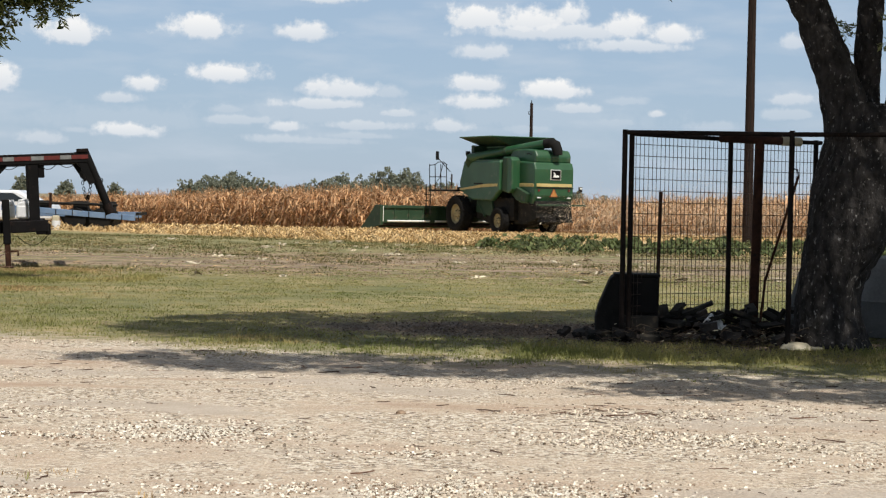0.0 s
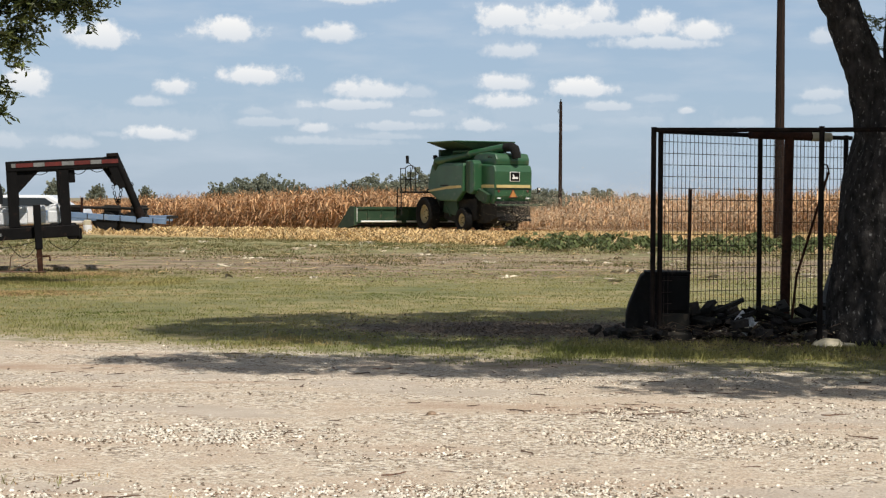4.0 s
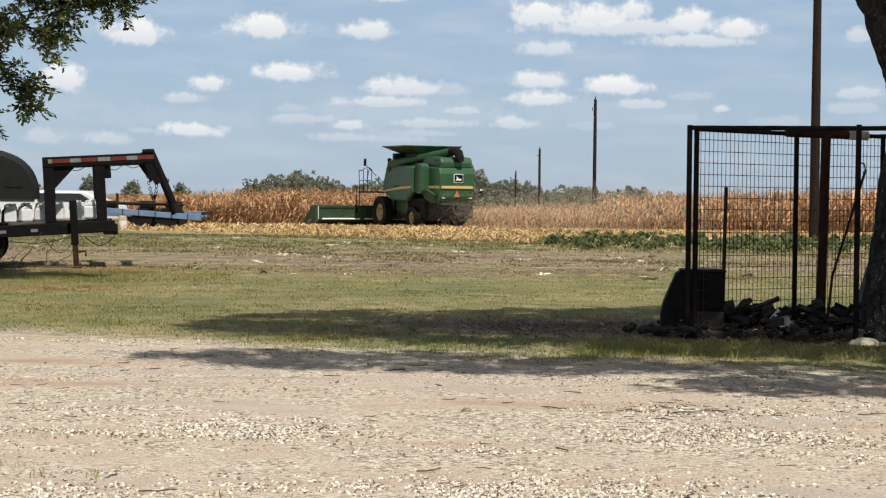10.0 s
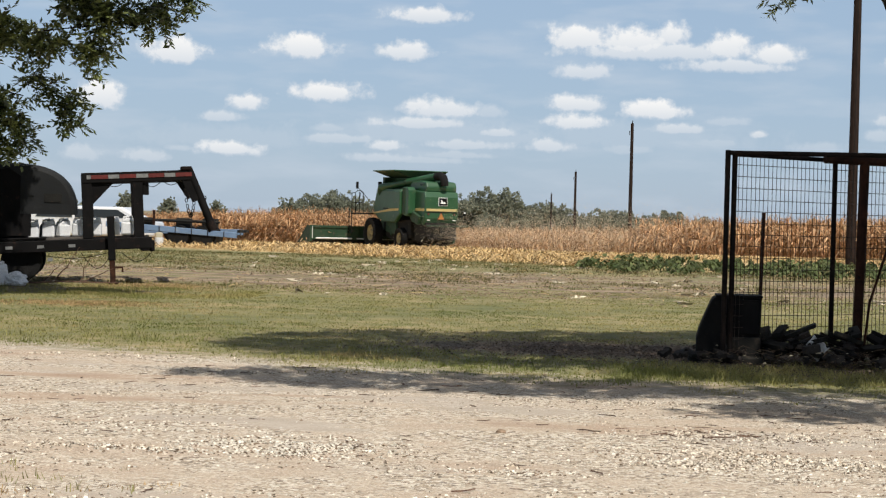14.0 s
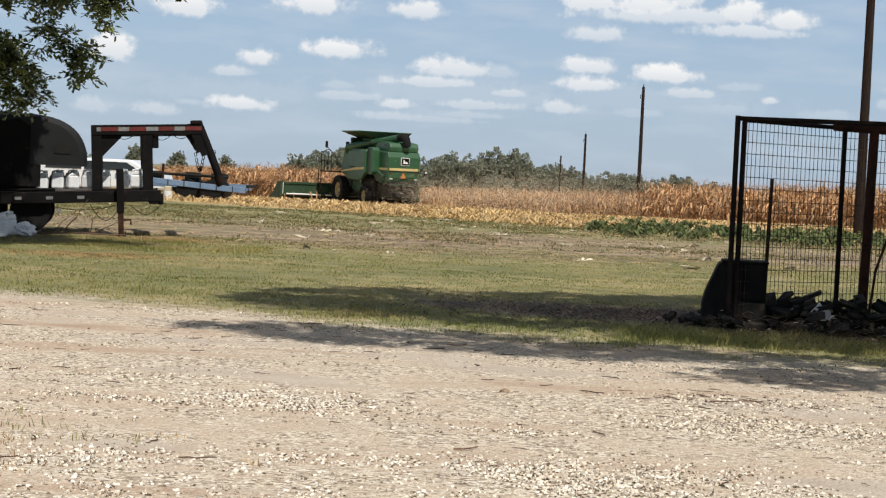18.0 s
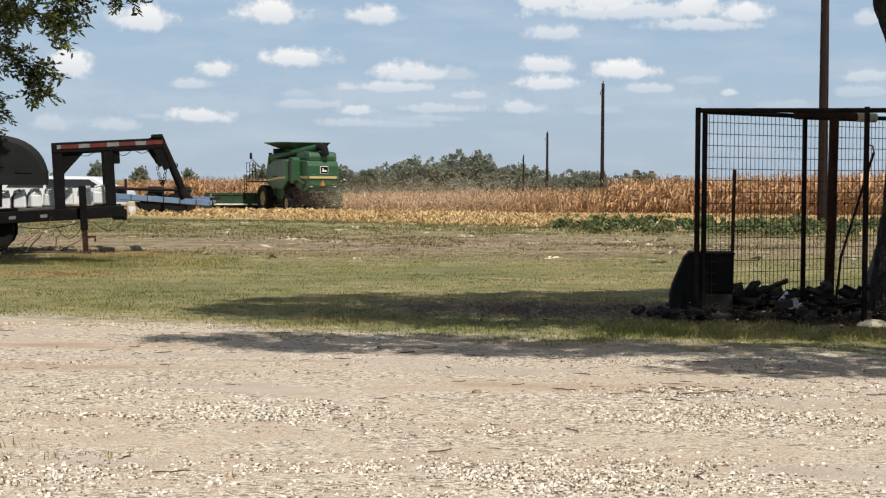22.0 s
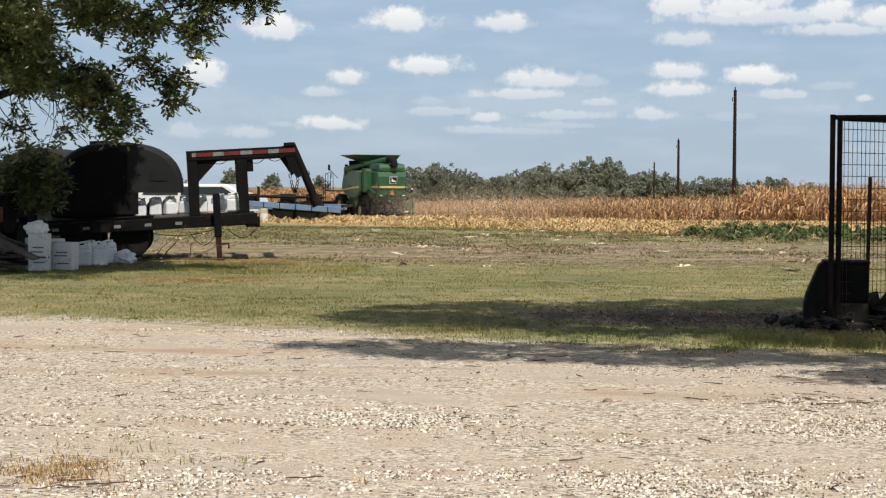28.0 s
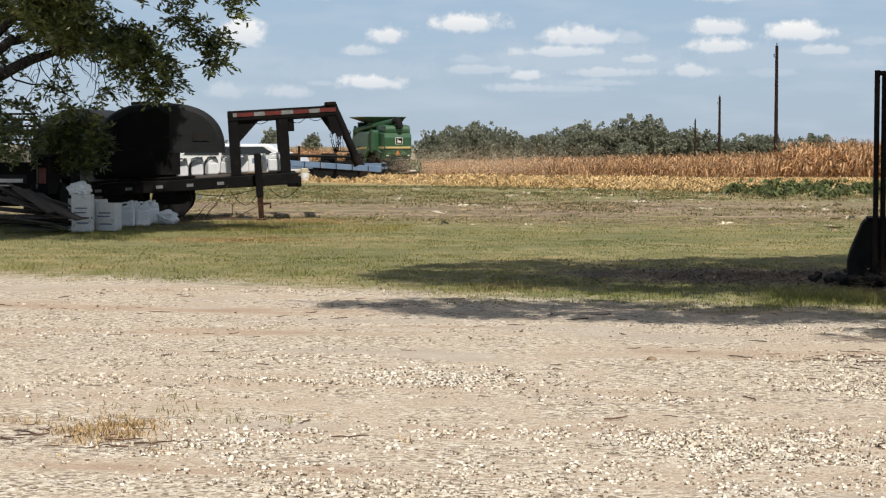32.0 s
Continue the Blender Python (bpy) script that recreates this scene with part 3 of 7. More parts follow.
def strip(pts, width, side):
    """A leaf: a strip of quads along points, of widths, spread along side."""
    vs, qs = [], []
    for i, (p, w) in enumerate(zip(pts, width)):
        p = np.array(p, float)
        vs += [p - np.array(side) * w / 2, p + np.array(side) * w / 2]
        if i:
            qs.append((2 * i - 2, 2 * i - 1, 2 * i + 1, 2 * i))
    return np.array(vs), np.array(qs)


def joined(strips):
    vs, qs, b = [], [], 0
    for v, q in strips:
        vs.append(v), qs.append(q + b)
        b += len(v)
    return np.concatenate(vs), np.concatenate(qs)


# ---- ground and fields ----
def lerp(a, b, t):
    return a + (b - a) * t


def build_ground():
    ys = [-60, -20, 0] + [4 + 0.25 * k for k in range(120)] + [34 + 2 * k for k in range(48)] + [130 + 10 * k for k in range(14)] + [300, 400, 600, 900, 1400, 2200, 4500]
    xs = sorted({s * q for s in (-1, 1) for q in ([0.3 * k for k in range(40)] + [12 + 2 * k for k in range(15)] + [50, 80, 130, 220, 400, 800, 1600, 3500])})
    g = Geo()
    for y in ys:
        for x in xs:
            g.v.append((x, y, land(x, y)))
    n = len(xs)
    g.f = [(j * n + i, j * n + i + 1, (j + 1) * n + i + 1, (j + 1) * n + i) for j in range(len(ys) - 1) for i in range(n - 1)]
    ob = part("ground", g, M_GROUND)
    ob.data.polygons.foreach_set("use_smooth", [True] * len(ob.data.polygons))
    tagged(ob, "pale gravel drive, dry lawn, bare dirt and field soil", "ground", kind="structure")


build_ground()

ROW = np.array([-0.48577, 0.87409])     # the way the crop rows run
ACROSS = np.array([0.87409, 0.48577])   # to the right of a driver on the rows
START = np.array([4.796, 78.957])     # the harvester's tail at the start
CUT = 8.9                             # from its tail to the cutting edge
HALF = 4.6                            # half the header's width


def field(s, l):
    p = START + np.outer(np.asarray(s, float), ROW) + np.outer(np.asarray(l, float), ACROSS)
    z = np.array([ground_z(v) for v in p[:, 1]])
    return np.column_stack([p, z])


def side_field(s, l):
    """The crops on the right, whose rows run a little more across, clear of the cut strip."""
    p = np.array([4.864, 81.065]) + np.outer(np.asarray(s, float), [-0.5458, 0.8379]) + np.outer(np.asarray(l, float), [0.8379, 0.5458])
    p = p[(p - START) @ ACROSS > HALF + 0.3]
    return np.column_stack([p, [ground_z(v) for v in p[:, 1]]])


def corn_plant(rng, h, leaves, droop=1.0, wide=0.075):
    """Dry corn: a stalk, arched strap leaves, an ear and a tassel."""
    st = []
    w = 0.03
    for side in ((1, 0, 0), (0, 1, 0)):
        st.append(strip([(0, 0, 0), (0.03, 0.0, h)], (w, w * 0.4), side))
    for k in range(leaves):
        z = h * (0.18 + 0.72 * k / leaves) + rng.uniform(-0.05, 0.05)
        a = rng.uniform(0, 6.28)
        d = np.array([math.cos(a), math.sin(a), 0])
        ln = rng.uniform(0.35, 0.65) * droop
        up = rng.uniform(0.05, 0.30)
        dn = rng.uniform(-0.10, 0.45)
        pts = [np.array([0, 0, z]), np.array([0, 0, z + up]) + d * ln * 0.5, np.array([0, 0, z - dn]) + d * ln]
        tw = rng.uniform(-0.6, 0.6)
        side = np.array([-d[1], d[0], tw])
        st.append(strip(pts, (0.03, wide * 1.05, 0.014), side / np.linalg.norm(side)))
    z = h * rng.uniform(0.4, 0.55)
    a = rng.uniform(0, 6.28)
    d = np.array([math.cos(a), math.sin(a), 0.0])
    for side in ((-d[1], d[0], 0), (0, 0, 1)):
        st.append(strip([np.array([0, 0, z]) + d * 0.02, np.array([0, 0, z + 0.02]) + d * 0.12, np.array([0, 0, z - 0.08]) + d * 0.22], (0.03, 0.07, 0.02), side))
    for k in range(3):
        a = rng.uniform(0, 6.28)
        d = np.array([math.cos(a), math.sin(a), 0])
        st.append(strip([np.array([0.03, 0, h * 0.97]), np.array([0.03, 0, h + 0.14]) + d * 0.15], (0.018, 0.010), (-d[1], d[0], 0)))
    return joined(st)


def stubble_clump(rng, h):
    """Broken stalk stumps with fallen husks and leaves."""
    st = []
    for k in range(3):
        x, y = rng.uniform(-0.2, 0.2, 2)
        hh = h * rng.uniform(0.5, 1.1)
        lx, ly = rng.uniform(-0.12, 0.12, 2)
        for side in ((1, 0, 0), (0, 1, 0)):
            st.append(strip([(x, y, 0), (x + lx, y + ly, hh)], (0.028, 0.024), side))
    for k in range(9):
        a = rng.uniform(0, 6.28)
        d = np.array([math.cos(a), math.sin(a), 0])
        b = np.array([*rng.uniform(-0.25, 0.25, 2), rng.uniform(0.02, h * 0.6)])
        ln = rng.uniform(0.15, 0.45)
        up = rng.uniform(0.0, 0.13)
        side = np.array([-d[1], d[0], rng.uniform(-1, 1)])
        st.append(strip([b, b + d * ln * 0.5 + np.array([0, 0, up]), b + d * ln + np.array([0, 0, up * 0.3 - 0.05])], (0.015, 0.042, 0.012), side / np.linalg.norm(side)))
    return joined(st)


rng = np.random.default_rng(7)
CORN = [corn_plant(rng, 2.02 + 0.05 * k, 10, 1.1, 0.10) for k in range(6)]
CORN_LOW = [corn_plant(rng, 1.62 + 0.05 * k, 9, 1.0, 0.095) for k in range(5)]
BROWN = [corn_plant(rng, 1.15 + 0.05 * k, 6, 0.75, 0.07) for k in range(5)]
STUBBLE = [stubble_clump(rng, 0.17) for k in range(6)]


def rows_of(s0, s1, l0, l1, gap, step, jit=0.06, place=field):
    s, l = np.meshgrid(np.arange(s0, s1, step), np.arange(l0, l1 + 1e-6, gap))
    s, l = s.ravel(), l.ravel()
    return place(s + rng.normal(0, jit, len(s)), l + rng.normal(0, jit, len(l)))


# corn that the harvester takes, in short lengths of twelve rows
CORN_LENGTHS = []
for k in range(35):
    s0 = CUT + 1.5 * k
    p = rows_of(s0, s0 + 1.5, -HALF + 0.3, HALF - 0.3, 0.76, 0.22)
    base = field([s0 + 0.75], [0])[0]
    ob = stuff("corn_swath", scatter(CORN, p - base, rng, 0.9, 1.08, 0.03), M_CORN, "ripe dry corn standing in rows ahead of the harvester", "corn")
    ob.matrix_basis = Matrix.Translation(base)
    CORN_LENGTHS.append((s0 + 0.2, ob, base))

stuff("corn_stand", scatter(CORN, rows_of(CUT + 52.5, CUT + 104, -HALF + 0.3, HALF - 0.3, 0.76, 0.25), rng, 0.9, 1.08, 0.03), M_CORN, "ripe dry corn standing in rows across the field", "corn")
stuff("corn_block", scatter(CORN_LOW, rows_of(-34, 8.8, HALF - 2.5, HALF + 14, 0.76, 0.25, 0.06, side_field), rng, 0.9, 1.1, 0.03), M_CORN, "shorter ripe dry corn left standing by the utility poles", "corn")
near = rows_of(9.0, 110, HALF - 2.0, HALF + 8, 0.76, 0.25, 0.06, side_field)
far = rows_of(9.0, 140, HALF + 8.5, HALF + 80, 2.0, 1.0, 0.3, side_field)
far2 = rows_of(-40, 9, HALF + 15, HALF + 70, 2.0, 1.0, 0.3, side_field)
stuff("brown_crop", scatter(BROWN, np.concatenate([near, far, far2]), rng, 0.9, 1.12, 0.05), M_SORGHUM, "low dry brown crop standing in a wide field", "crop")


def build_stubble():
    n = 22500
    x = rng.uniform(-38, 26, n)
    y = 47 + (rng.random(n) ** 1.3) * 85
    q = np.column_stack([x, y]) - START
    l, s = q @ ACROSS, q @ ROW
    ok = (y + 0.75 * x > 48 + rng.normal(0, 0.5, n)) & (l < HALF - 0.1) & (np.abs(x) < 0.43 * y) & ~((x > 2.0) & (y < 57 - 0.2 * x))
    p = np.column_stack([x, y, [ground_z(v) for v in y]])[ok]
    near_cut = (((p[:, :2] - START) @ ACROSS) > -13)
    a, b = scatter(STUBBLE, p[~near_cut], rng, 0.6, 1.2, 0.1)
    c, d = scatter(STUBBLE, p[near_cut], rng, 0.35, 0.75, 0.1)
    stuff("stubble", (np.concatenate([a, c]), np.concatenate([b, d + len(a)])), M_STUB, "golden corn stubble and fallen husks on cut ground", "stubble")


build_stubble()


def stone_template(rng):
    """An angular chip: two slopes and a ridge."""
    v = np.array([(-1, -1, -0.3), (1, -1, -0.3), (1, 1, -0.3), (-1, 1, -0.3), (-0.7, 0, 0.8), (0.6, 0.1, 0.8)], float) * rng.uniform(0.6, 1.25, (6, 3)) * np.array([0.011, 0.0085, 0.009])
    return v, np.array([(0, 1, 5, 4), (2, 3, 4, 5), (3, 0, 4, 4), (1, 2, 5, 5)])[:2]


def weed_plant(rng):
    st = []
    for k in range(9):
        a = rng.uniform(0, 6.28)
        d = np.array([math.cos(a), math.sin(a), 0])
        z = rng.uniform(0.02, 0.17)
        b = np.array([*rng.uniform(-0.1, 0.1, 2), z])
        ln = rng.uniform(0.08, 0.2)
        side = np.array([-d[1], d[0], rng.uniform(-0.5, 0.5)])
        st.append(strip([b, b + d * ln * 0.5 + (0, 0, 0.05), b + d * ln - (0, 0, 0.02)], (0.02, 0.075, 0.015), side))
    return joined(st)


def grass_tuft(rng, h, n=6, wid=0.008, spread=0.05):
    st = []
    for k in range(n):
        a = rng.uniform(0, 6.28)
        d = np.array([math.cos(a), math.sin(a), 0])
        b = np.array([*rng.uniform(-spread, spread, 2), -0.003])
        hh = h * rng.uniform(0.5, 1.2)
        st.append(strip([b, b + d * hh * 0.6 + (0, 0, hh)], (wid * 1.2, 0.002), (-d[1], d[0], 0)))
    return joined(st)


def flat_points(n, x0, x1, y0, y1, power=1.0):
    x, y = rng.uniform(x0, x1, n), y0 + (y1 - y0) * rng.random(n) ** power
    return on_land(np.column_stack([x, y, y]))


def noise_at(p, sc, off=0.0):
    return np.array([noise.noise((a * sc, b * sc, off)) for a, b in p[:, :2]])


def build_greens():
    weeds = [weed_plant(rng) for _ in range(5)]
    p = flat_points(6200, -1, 18, 40, 58)
    lo = 42.5 - 0.25 * p[:, 0] + 2.2 * noise_at(p, 0.25)
    keep = (p[:, 1] > lo) & (p[:, 1] < 53 + 1.5 * noise_at(p, 0.3, 5)) & (p[:, 0] > 1.7 + 1.6 * noise_at(p, 0.4, 9))
    keep &= noise_at(p, 0.9, 12) + 0.6 * noise_at(p, 2.4, 6) > rng.uniform(-0.05, 0.45, len(p))
    stuff("weed_patch", scatter(weeds, p[keep], rng, 0.45, 1.45), M_WEED, "dark green broadleaf weeds beside the stubble", "weeds")
    # lawn
    def in_view(p):
        return np.abs(p[:, 0] + 0.07 * p[:, 1]) < 0.37 * p[:, 1]

    def past_edge(p):
        return p[:, 1] + 0.4 * p[:, 0] - 13.9 - 0.9 * noise_at(p, 0.9, 2)

    tufts = [grass_tuft(rng, 0.017, 6, 0.0085, 0.10) for _ in range(6)]
    p = flat_points(60000, -13, 9.5, 11.8, 31, 1.5)
    nz = noise_at(p, 0.5) * 0.7 + noise_at(p, 1.9, 4) * 0.5
    bare = ((p[:, 0] - 1.0) * 0.42) ** 2 + ((p[:, 1] - 17.2) * 0.75) ** 2 < 0.9
    keep = in_view(p) & (past_edge(p) > rng.gamma(1.2, 0.45, len(p)) - 0.45) & (nz > rng.uniform(-0.5, -0.1, len(p))) & ~(bare & (nz < 0.22))
    stuff("lawn", scatter(tufts, p[keep], rng, 0.6, 1.35), M_GRASS, "short dry lawn grass, green and straw-coloured", "grass")
    # longer grass along the drive, round the pen and under the trailer
    tall = [grass_tuft(rng, hh, 8, 0.006, 0.07) for hh in (0.025, 0.03, 0.036, 0.042, 0.055)]
    p = flat_points(15000, -9.8, 5.6, 12.2, 18.5)
    e = past_edge(p)
    nz = noise_at(p, 0.9, 21) + 0.6 * noise_at(p, 2.7, 14)
    keep = in_view(p) & (e > 0.05) & (nz > 0.22 + 0.24 * np.abs(e - 0.6) + rng.normal(0, 0.15, len(p)))
    q = flat_points(2000, 0.6, 4.6, 13.9, 15.45)
    q = q[(past_edge(q) > 0.35) & (noise_at(q, 1.6, 3) > rng.uniform(-0.6, 0.3, len(q)))]
    r = flat_points(3000, -9.6, -5.4, 22.6, 28.5)
    r = r[noise_at(r, 0.8, 6) > rng.uniform(-0.2, 0.5, len(r))]
    u = flat_points(2600, -7.0, -4.2, 25.0, 27.4)
    u = u[noise_at(u, 0.7, 16) > rng.uniform(-0.5, 0.4, len(u))]
    stuff("long_grass", scatter(tall, np.concatenate([p[keep], q, r, u]), rng, 0.55, 1.3), M_GRASS, "longer unmown grass along the drive and by the pen", "grass")
    # rougher grass past the bare strip
    tall = [grass_tuft(rng, 0.045, 6, 0.013, 0.12) for _ in range(5)]
    p = flat_points(34000, -24, 14, 29, 53)
    nz = noise_at(p, 0.22) + 0.6 * noise_at(p, 0.8, 3)
    keep = (np.abs(p[:, 0] + 0.07 * p[:, 1]) < 0.37 * p[:, 1]) & (nz > 0.42 - 0.055 * np.clip(p[:, 1] - 33, 0, 11) + rng.normal(0, 0.16, len(p))) & (p[:, 1] + 0.75 * p[:, 0] < 50)
    stuff("rough_grass", scatter(tall, p[keep], rng, 0.6, 1.4), M_ROUGH, "rough patchy grass at the field's edge", "grass")
    # pale husks and cobs blown over the bare strip
    husk = []
    flat = np.array([1, 1, 0.25])
    for _ in range(5):
        husk.append(joined([strip([rng.uniform(-0.12, 0.12, 3) * flat + (0, 0, 0.06), rng.uniform(-0.18, 0.18, 3) * flat + (0, 0, 0.08), rng.uniform(-0.18, 0.18, 3) * flat + (0, 0, 0.06)], (0.03, 0.08, 0.02), (0.6, 0.7, 0.3)) for _ in range(4)]))
    p = flat_points(430, -16, 11, 27, 50)
    keep = (noise_at(p, 0.25, 7) > -0.1) & (np.abs(p[:, 0] + 0.07 * p[:, 1]) < 0.37 * p[:, 1])
    p = p[keep]
    p[:, 2] -= 0.035
    stuff("husk_litter", scatter(husk, p, rng, 0.22, 0.9), M_LITTER, "pale corn husks scattered on bare dirt", "litter")
    bits = [joined([strip([(-0.06, 0, 0.012), (0, 0.01, 0.02), (0.06, -0.01, 0.012)], (0.008, 0.014, 0.006), (0, 1, 0.2))]) for _ in range(2)]
    p = flat_points(5200, -18, 12, 28, 49)
    p = p[(noise_at(p, 0.3, 7) + 0.6 * noise_at(p * np.array([0.4, 1.3, 1]), 1.1, 3) > rng.uniform(-0.3, 0.5, len(p))) & (np.abs(p[:, 0] + 0.07 * p[:, 1]) < 0.37 * p[:, 1])]
    stuff("straw_litter", scatter(bits, p, rng, 0.6, 2.2), M_STRAW, "bits of straw and stalk strewn on bare dirt", "straw")
    chips = [stone_template(rng) for _ in range(6)]
    p = flat_points(26000, -18, 12, 26.5, 44)
    p = p[(noise_at(p * np.array([0.45, 1.2, 1]), 0.5, 17) + 0.5 * noise_at(p, 1.8, 5) > rng.uniform(-0.35, 0.45, len(p))) & (np.abs(p[:, 0] + 0.07 * p[:, 1]) < 0.37 * p[:, 1])]
    stuff("dirt_clods", scatter(chips, p, rng, 0.9, 2.8), M_CLOD, "brown dirt clods and crumbs on the bare strip", "dirt")
    # dry straw-coloured grass by the drive
    straw = [grass_tuft(rng, 0.026, 8, 0.006, 0.07) for _ in range(4)]
    a = np.column_stack([rng.normal(-2.62, 0.45, 1100), rng.normal(7.5, 0.34, 1100), np.zeros(1100)])
    a = a[noise_at(a, 2.2, 2) + 0.5 * noise_at(a, 7) > rng.uniform(0.0, 0.8, len(a))]
    b = np.column_stack([rng.normal(-6.3, 0.45, 1500), rng.normal(28.2, 0.8, 1500), np.zeros(1500)])
    c = np.column_stack([rng.normal(-6.0, 0.55, 900), rng.normal(22.9, 0.30, 900), np.zeros(900)])
    w = np.column_stack([rng.normal(-2.6, 0.55, 260), rng.normal(7.9, 0.35, 260), np.zeros(260)])
    stuff("drive_weeds", scatter([grass_tuft(rng, 0.030, 7, 0.004) for _ in range(4)], on_land(w[:26]), rng, 0.3, 1.5), M_GRASS, "thin green weeds growing through gravel", "weeds")
    stuff("straw_grass", scatter(straw, on_land(np.concatenate([a, b, c])), rng, 0.5, 1.2), M_STRAW, "bleached dead grass tufts on gravel and lawn", "grass")


build_greens()


def build_leaf_litter():
    bits = []
    for _ in range(6):
        a = rng.uniform(0, 6.28)
        d = np.array([math.cos(a), math.sin(a), rng.uniform(-0.1, 0.25)])
        bits.append(joined([strip([-d * 0.035, (0, 0, 0.01), d * 0.04], (0.008, 0.035, 0.006), (-d[1], d[0], rng.uniform(-0.4, 0.4)))]))
    p = np.concatenate([np.column_stack([rng.normal(1.2, 1.3, 9000), rng.normal(17.1, 0.8, 9000), np.zeros(9000)]), np.column_stack([rng.normal(2.7, 0.8, 5000), rng.normal(15.8, 0.7, 5000), np.zeros(5000)])])
    p = on_land(p)
    p[:, 2] += rng.uniform(0.002, 0.014, len(p))
    stuff("leaf_litter", scatter(bits, p, rng, 0.3, 0.75, 0.0), M_LEAFLITTER, "brown fallen leaves in the shade under the tree", "leaves")


build_leaf_litter()


def build_gravel():
    st = [stone_template(rng) for _ in range(10)]
    p = flat_points(110000, -5.5, 4.0, 5.9, 15.8, 1.35)
    inside = (p[:, 1] + 0.4 * p[:, 0] < 13.7 + 0.9 * noise_at(p, 0.9, 2)) & (np.abs(p[:, 0] + 0.07 * p[:, 1]) < 0.37 * p[:, 1])
    nz = noise_at(p * np.array([0.5, 1.4, 1]), 0.9) + 0.5 * noise_at(p, 2.6, 8)
    # washed-out beds of bare chips
    for x, y, sx, sy, k in [(-1.28, 9.43, 0.42, 0.30, 0.9), (-1.95, 9.25, 0.45, 0.14, 0.5), (0.25, 7.6, 0.60, 0.45, 1.0), (1.0, 9.35, 0.5, 0.35, 0.6), (-0.2, 8.7, 0.3, 0.12, 0.5), (-2.4, 10.3, 0.5, 0.5, 0.35), (1.0, 10.5, 0.5, 0.2, 0.4), (-3.2, 9.0, 0.8, 0.5, 0.3)]:
        nz += k * np.exp(-((p[:, 0] - x) / sx) ** 2 - ((p[:, 1] - y) / sy) ** 2)
    keep = inside & ((nz > rng.uniform(0.12, 0.80, len(p))) | (rng.random(len(p)) < np.clip(0.06 + 0.85 * noise_at(p * np.array([0.45, 1.0, 1]), 0.7, 41), 0.015, 0.5)))
    q = p[keep]
    q = q[np.argsort(nz[keep] + rng.normal(0, 0.22, len(q)))]
    q = on_land(q)
    cut = int(len(q) * 0.80)
    a, b = scatter(st, q[:cut], rng, 0.25, 0.65, 0.0)
    c, d = scatter(st, q[cut:], rng, 0.6, 1.45, 0.0)
    stuff("gravel", (np.concatenate([a, c]), np.concatenate([b, d + len(a)])), M_STONE, "crushed pale limestone gravel on the drive", "gravel")
    beds = np.concatenate([np.column_stack([rng.normal(x, sx, n), rng.normal(y, sy, n), np.zeros(n)]) for x, y, sx, sy, n in [
        (-1.30, 9.45, 0.30, 0.20, 2600), (-1.95, 9.25, 0.36, 0.09, 900), (0.25, 7.45, 0.50, 0.30, 3600), (1.0, 9.35, 0.40, 0.20, 1400), (-0.2, 8.75, 0.26, 0.08, 450), (1.15, 10.4, 0.4, 0.14, 500),
        (2.2, 8.7, 0.55, 0.20, 900), (-2.5, 10.2, 0.5, 0.25, 500), (-1.0, 7.6, 0.7, 0.12, 900), (2.4, 10.6, 0.5, 0.2, 400), (-4.0, 11.3, 0.4, 0.12, 350), (-2.9, 8.6, 0.6, 0.12, 500), (-1.9, 7.25, 0.35, 0.16, 900), (-1.3, 6.55, 0.6, 0.30, 1300), (0.2, 6.6, 0.6, 0.30, 1200), (1.4, 6.7, 0.5, 0.30, 800)]])
    beds = beds[noise_at(beds, 5.0, 31) + 0.5 * noise_at(beds, 14, 2) > rng.uniform(-0.4, 0.4, len(beds))]
    beds = on_land(beds)
    stuff("pale_chips", scatter(st, beds, rng, 0.35, 1.15, 0.0), M_PALE, "beds of washed pale limestone chips on the drive", "gravel")
    # dark chips just beside the stones, standing in for shadow between them
    q2 = beds[::2] + np.array([0.008, -0.010, 0.0])
    dark = np.concatenate([q2, q[:cut:6], q[cut::4]]) + np.array([0.012, -0.014, 0.001])
    stuff("dark_chips", scatter(st, dark, rng, 0.25, 0.85, 0.0), M_CHIP, "small dark chips among pale gravel, standing for its shadowed gaps", "gravel")
    # twigs
    tw = []
    for _ in range(6):
        pts, p0 = [], np.zeros(3)
        for k in range(5):
            pts.append(p0.copy())
            p0 = p0 + np.array([rng.uniform(0.03, 0.07), rng.uniform(-0.028, 0.028), rng.uniform(-0.002, 0.003)])
        tw.append(joined([strip(pts, (0.010, 0.012, 0.011, 0.009, 0.005), (0, 1, 0)), strip([a + (0, 0, 0.004) for a in pts], (0.010, 0.011, 0.010, 0.008, 0.004), (0, 0, 1))]))
    p = np.concatenate([flat_points(420, -5.5, 3.8, 7.0, 14.4, 0.8), np.column_stack([rng.normal(1.05, 0.28, 60), rng.normal(10.5, 0.16, 60), np.zeros(60)]), np.column_stack([rng.normal(-2.6, 0.35, 50), rng.normal(7.2, 0.2, 50), np.zeros(50)])])
    p = p[p[:, 1] + 0.4 * p[:, 0] < 13.6]
    p = on_land(p)
    p[:, 2] += 0.006
    long_ones = rng.random(len(p)) < 0.30
    a, b = scatter(tw, p[~long_ones], rng, 0.08, 0.45, 0.0)
    c, d = scatter(tw, p[long_ones], rng, 0.30, 0.78, 0.0)
    stuff("twig_litter", (np.concatenate([a, c]), np.concatenate([b, d + len(a)])), M_TWIG, "small dead twigs and bark scattered over gravel", "twigs")


build_gravel()


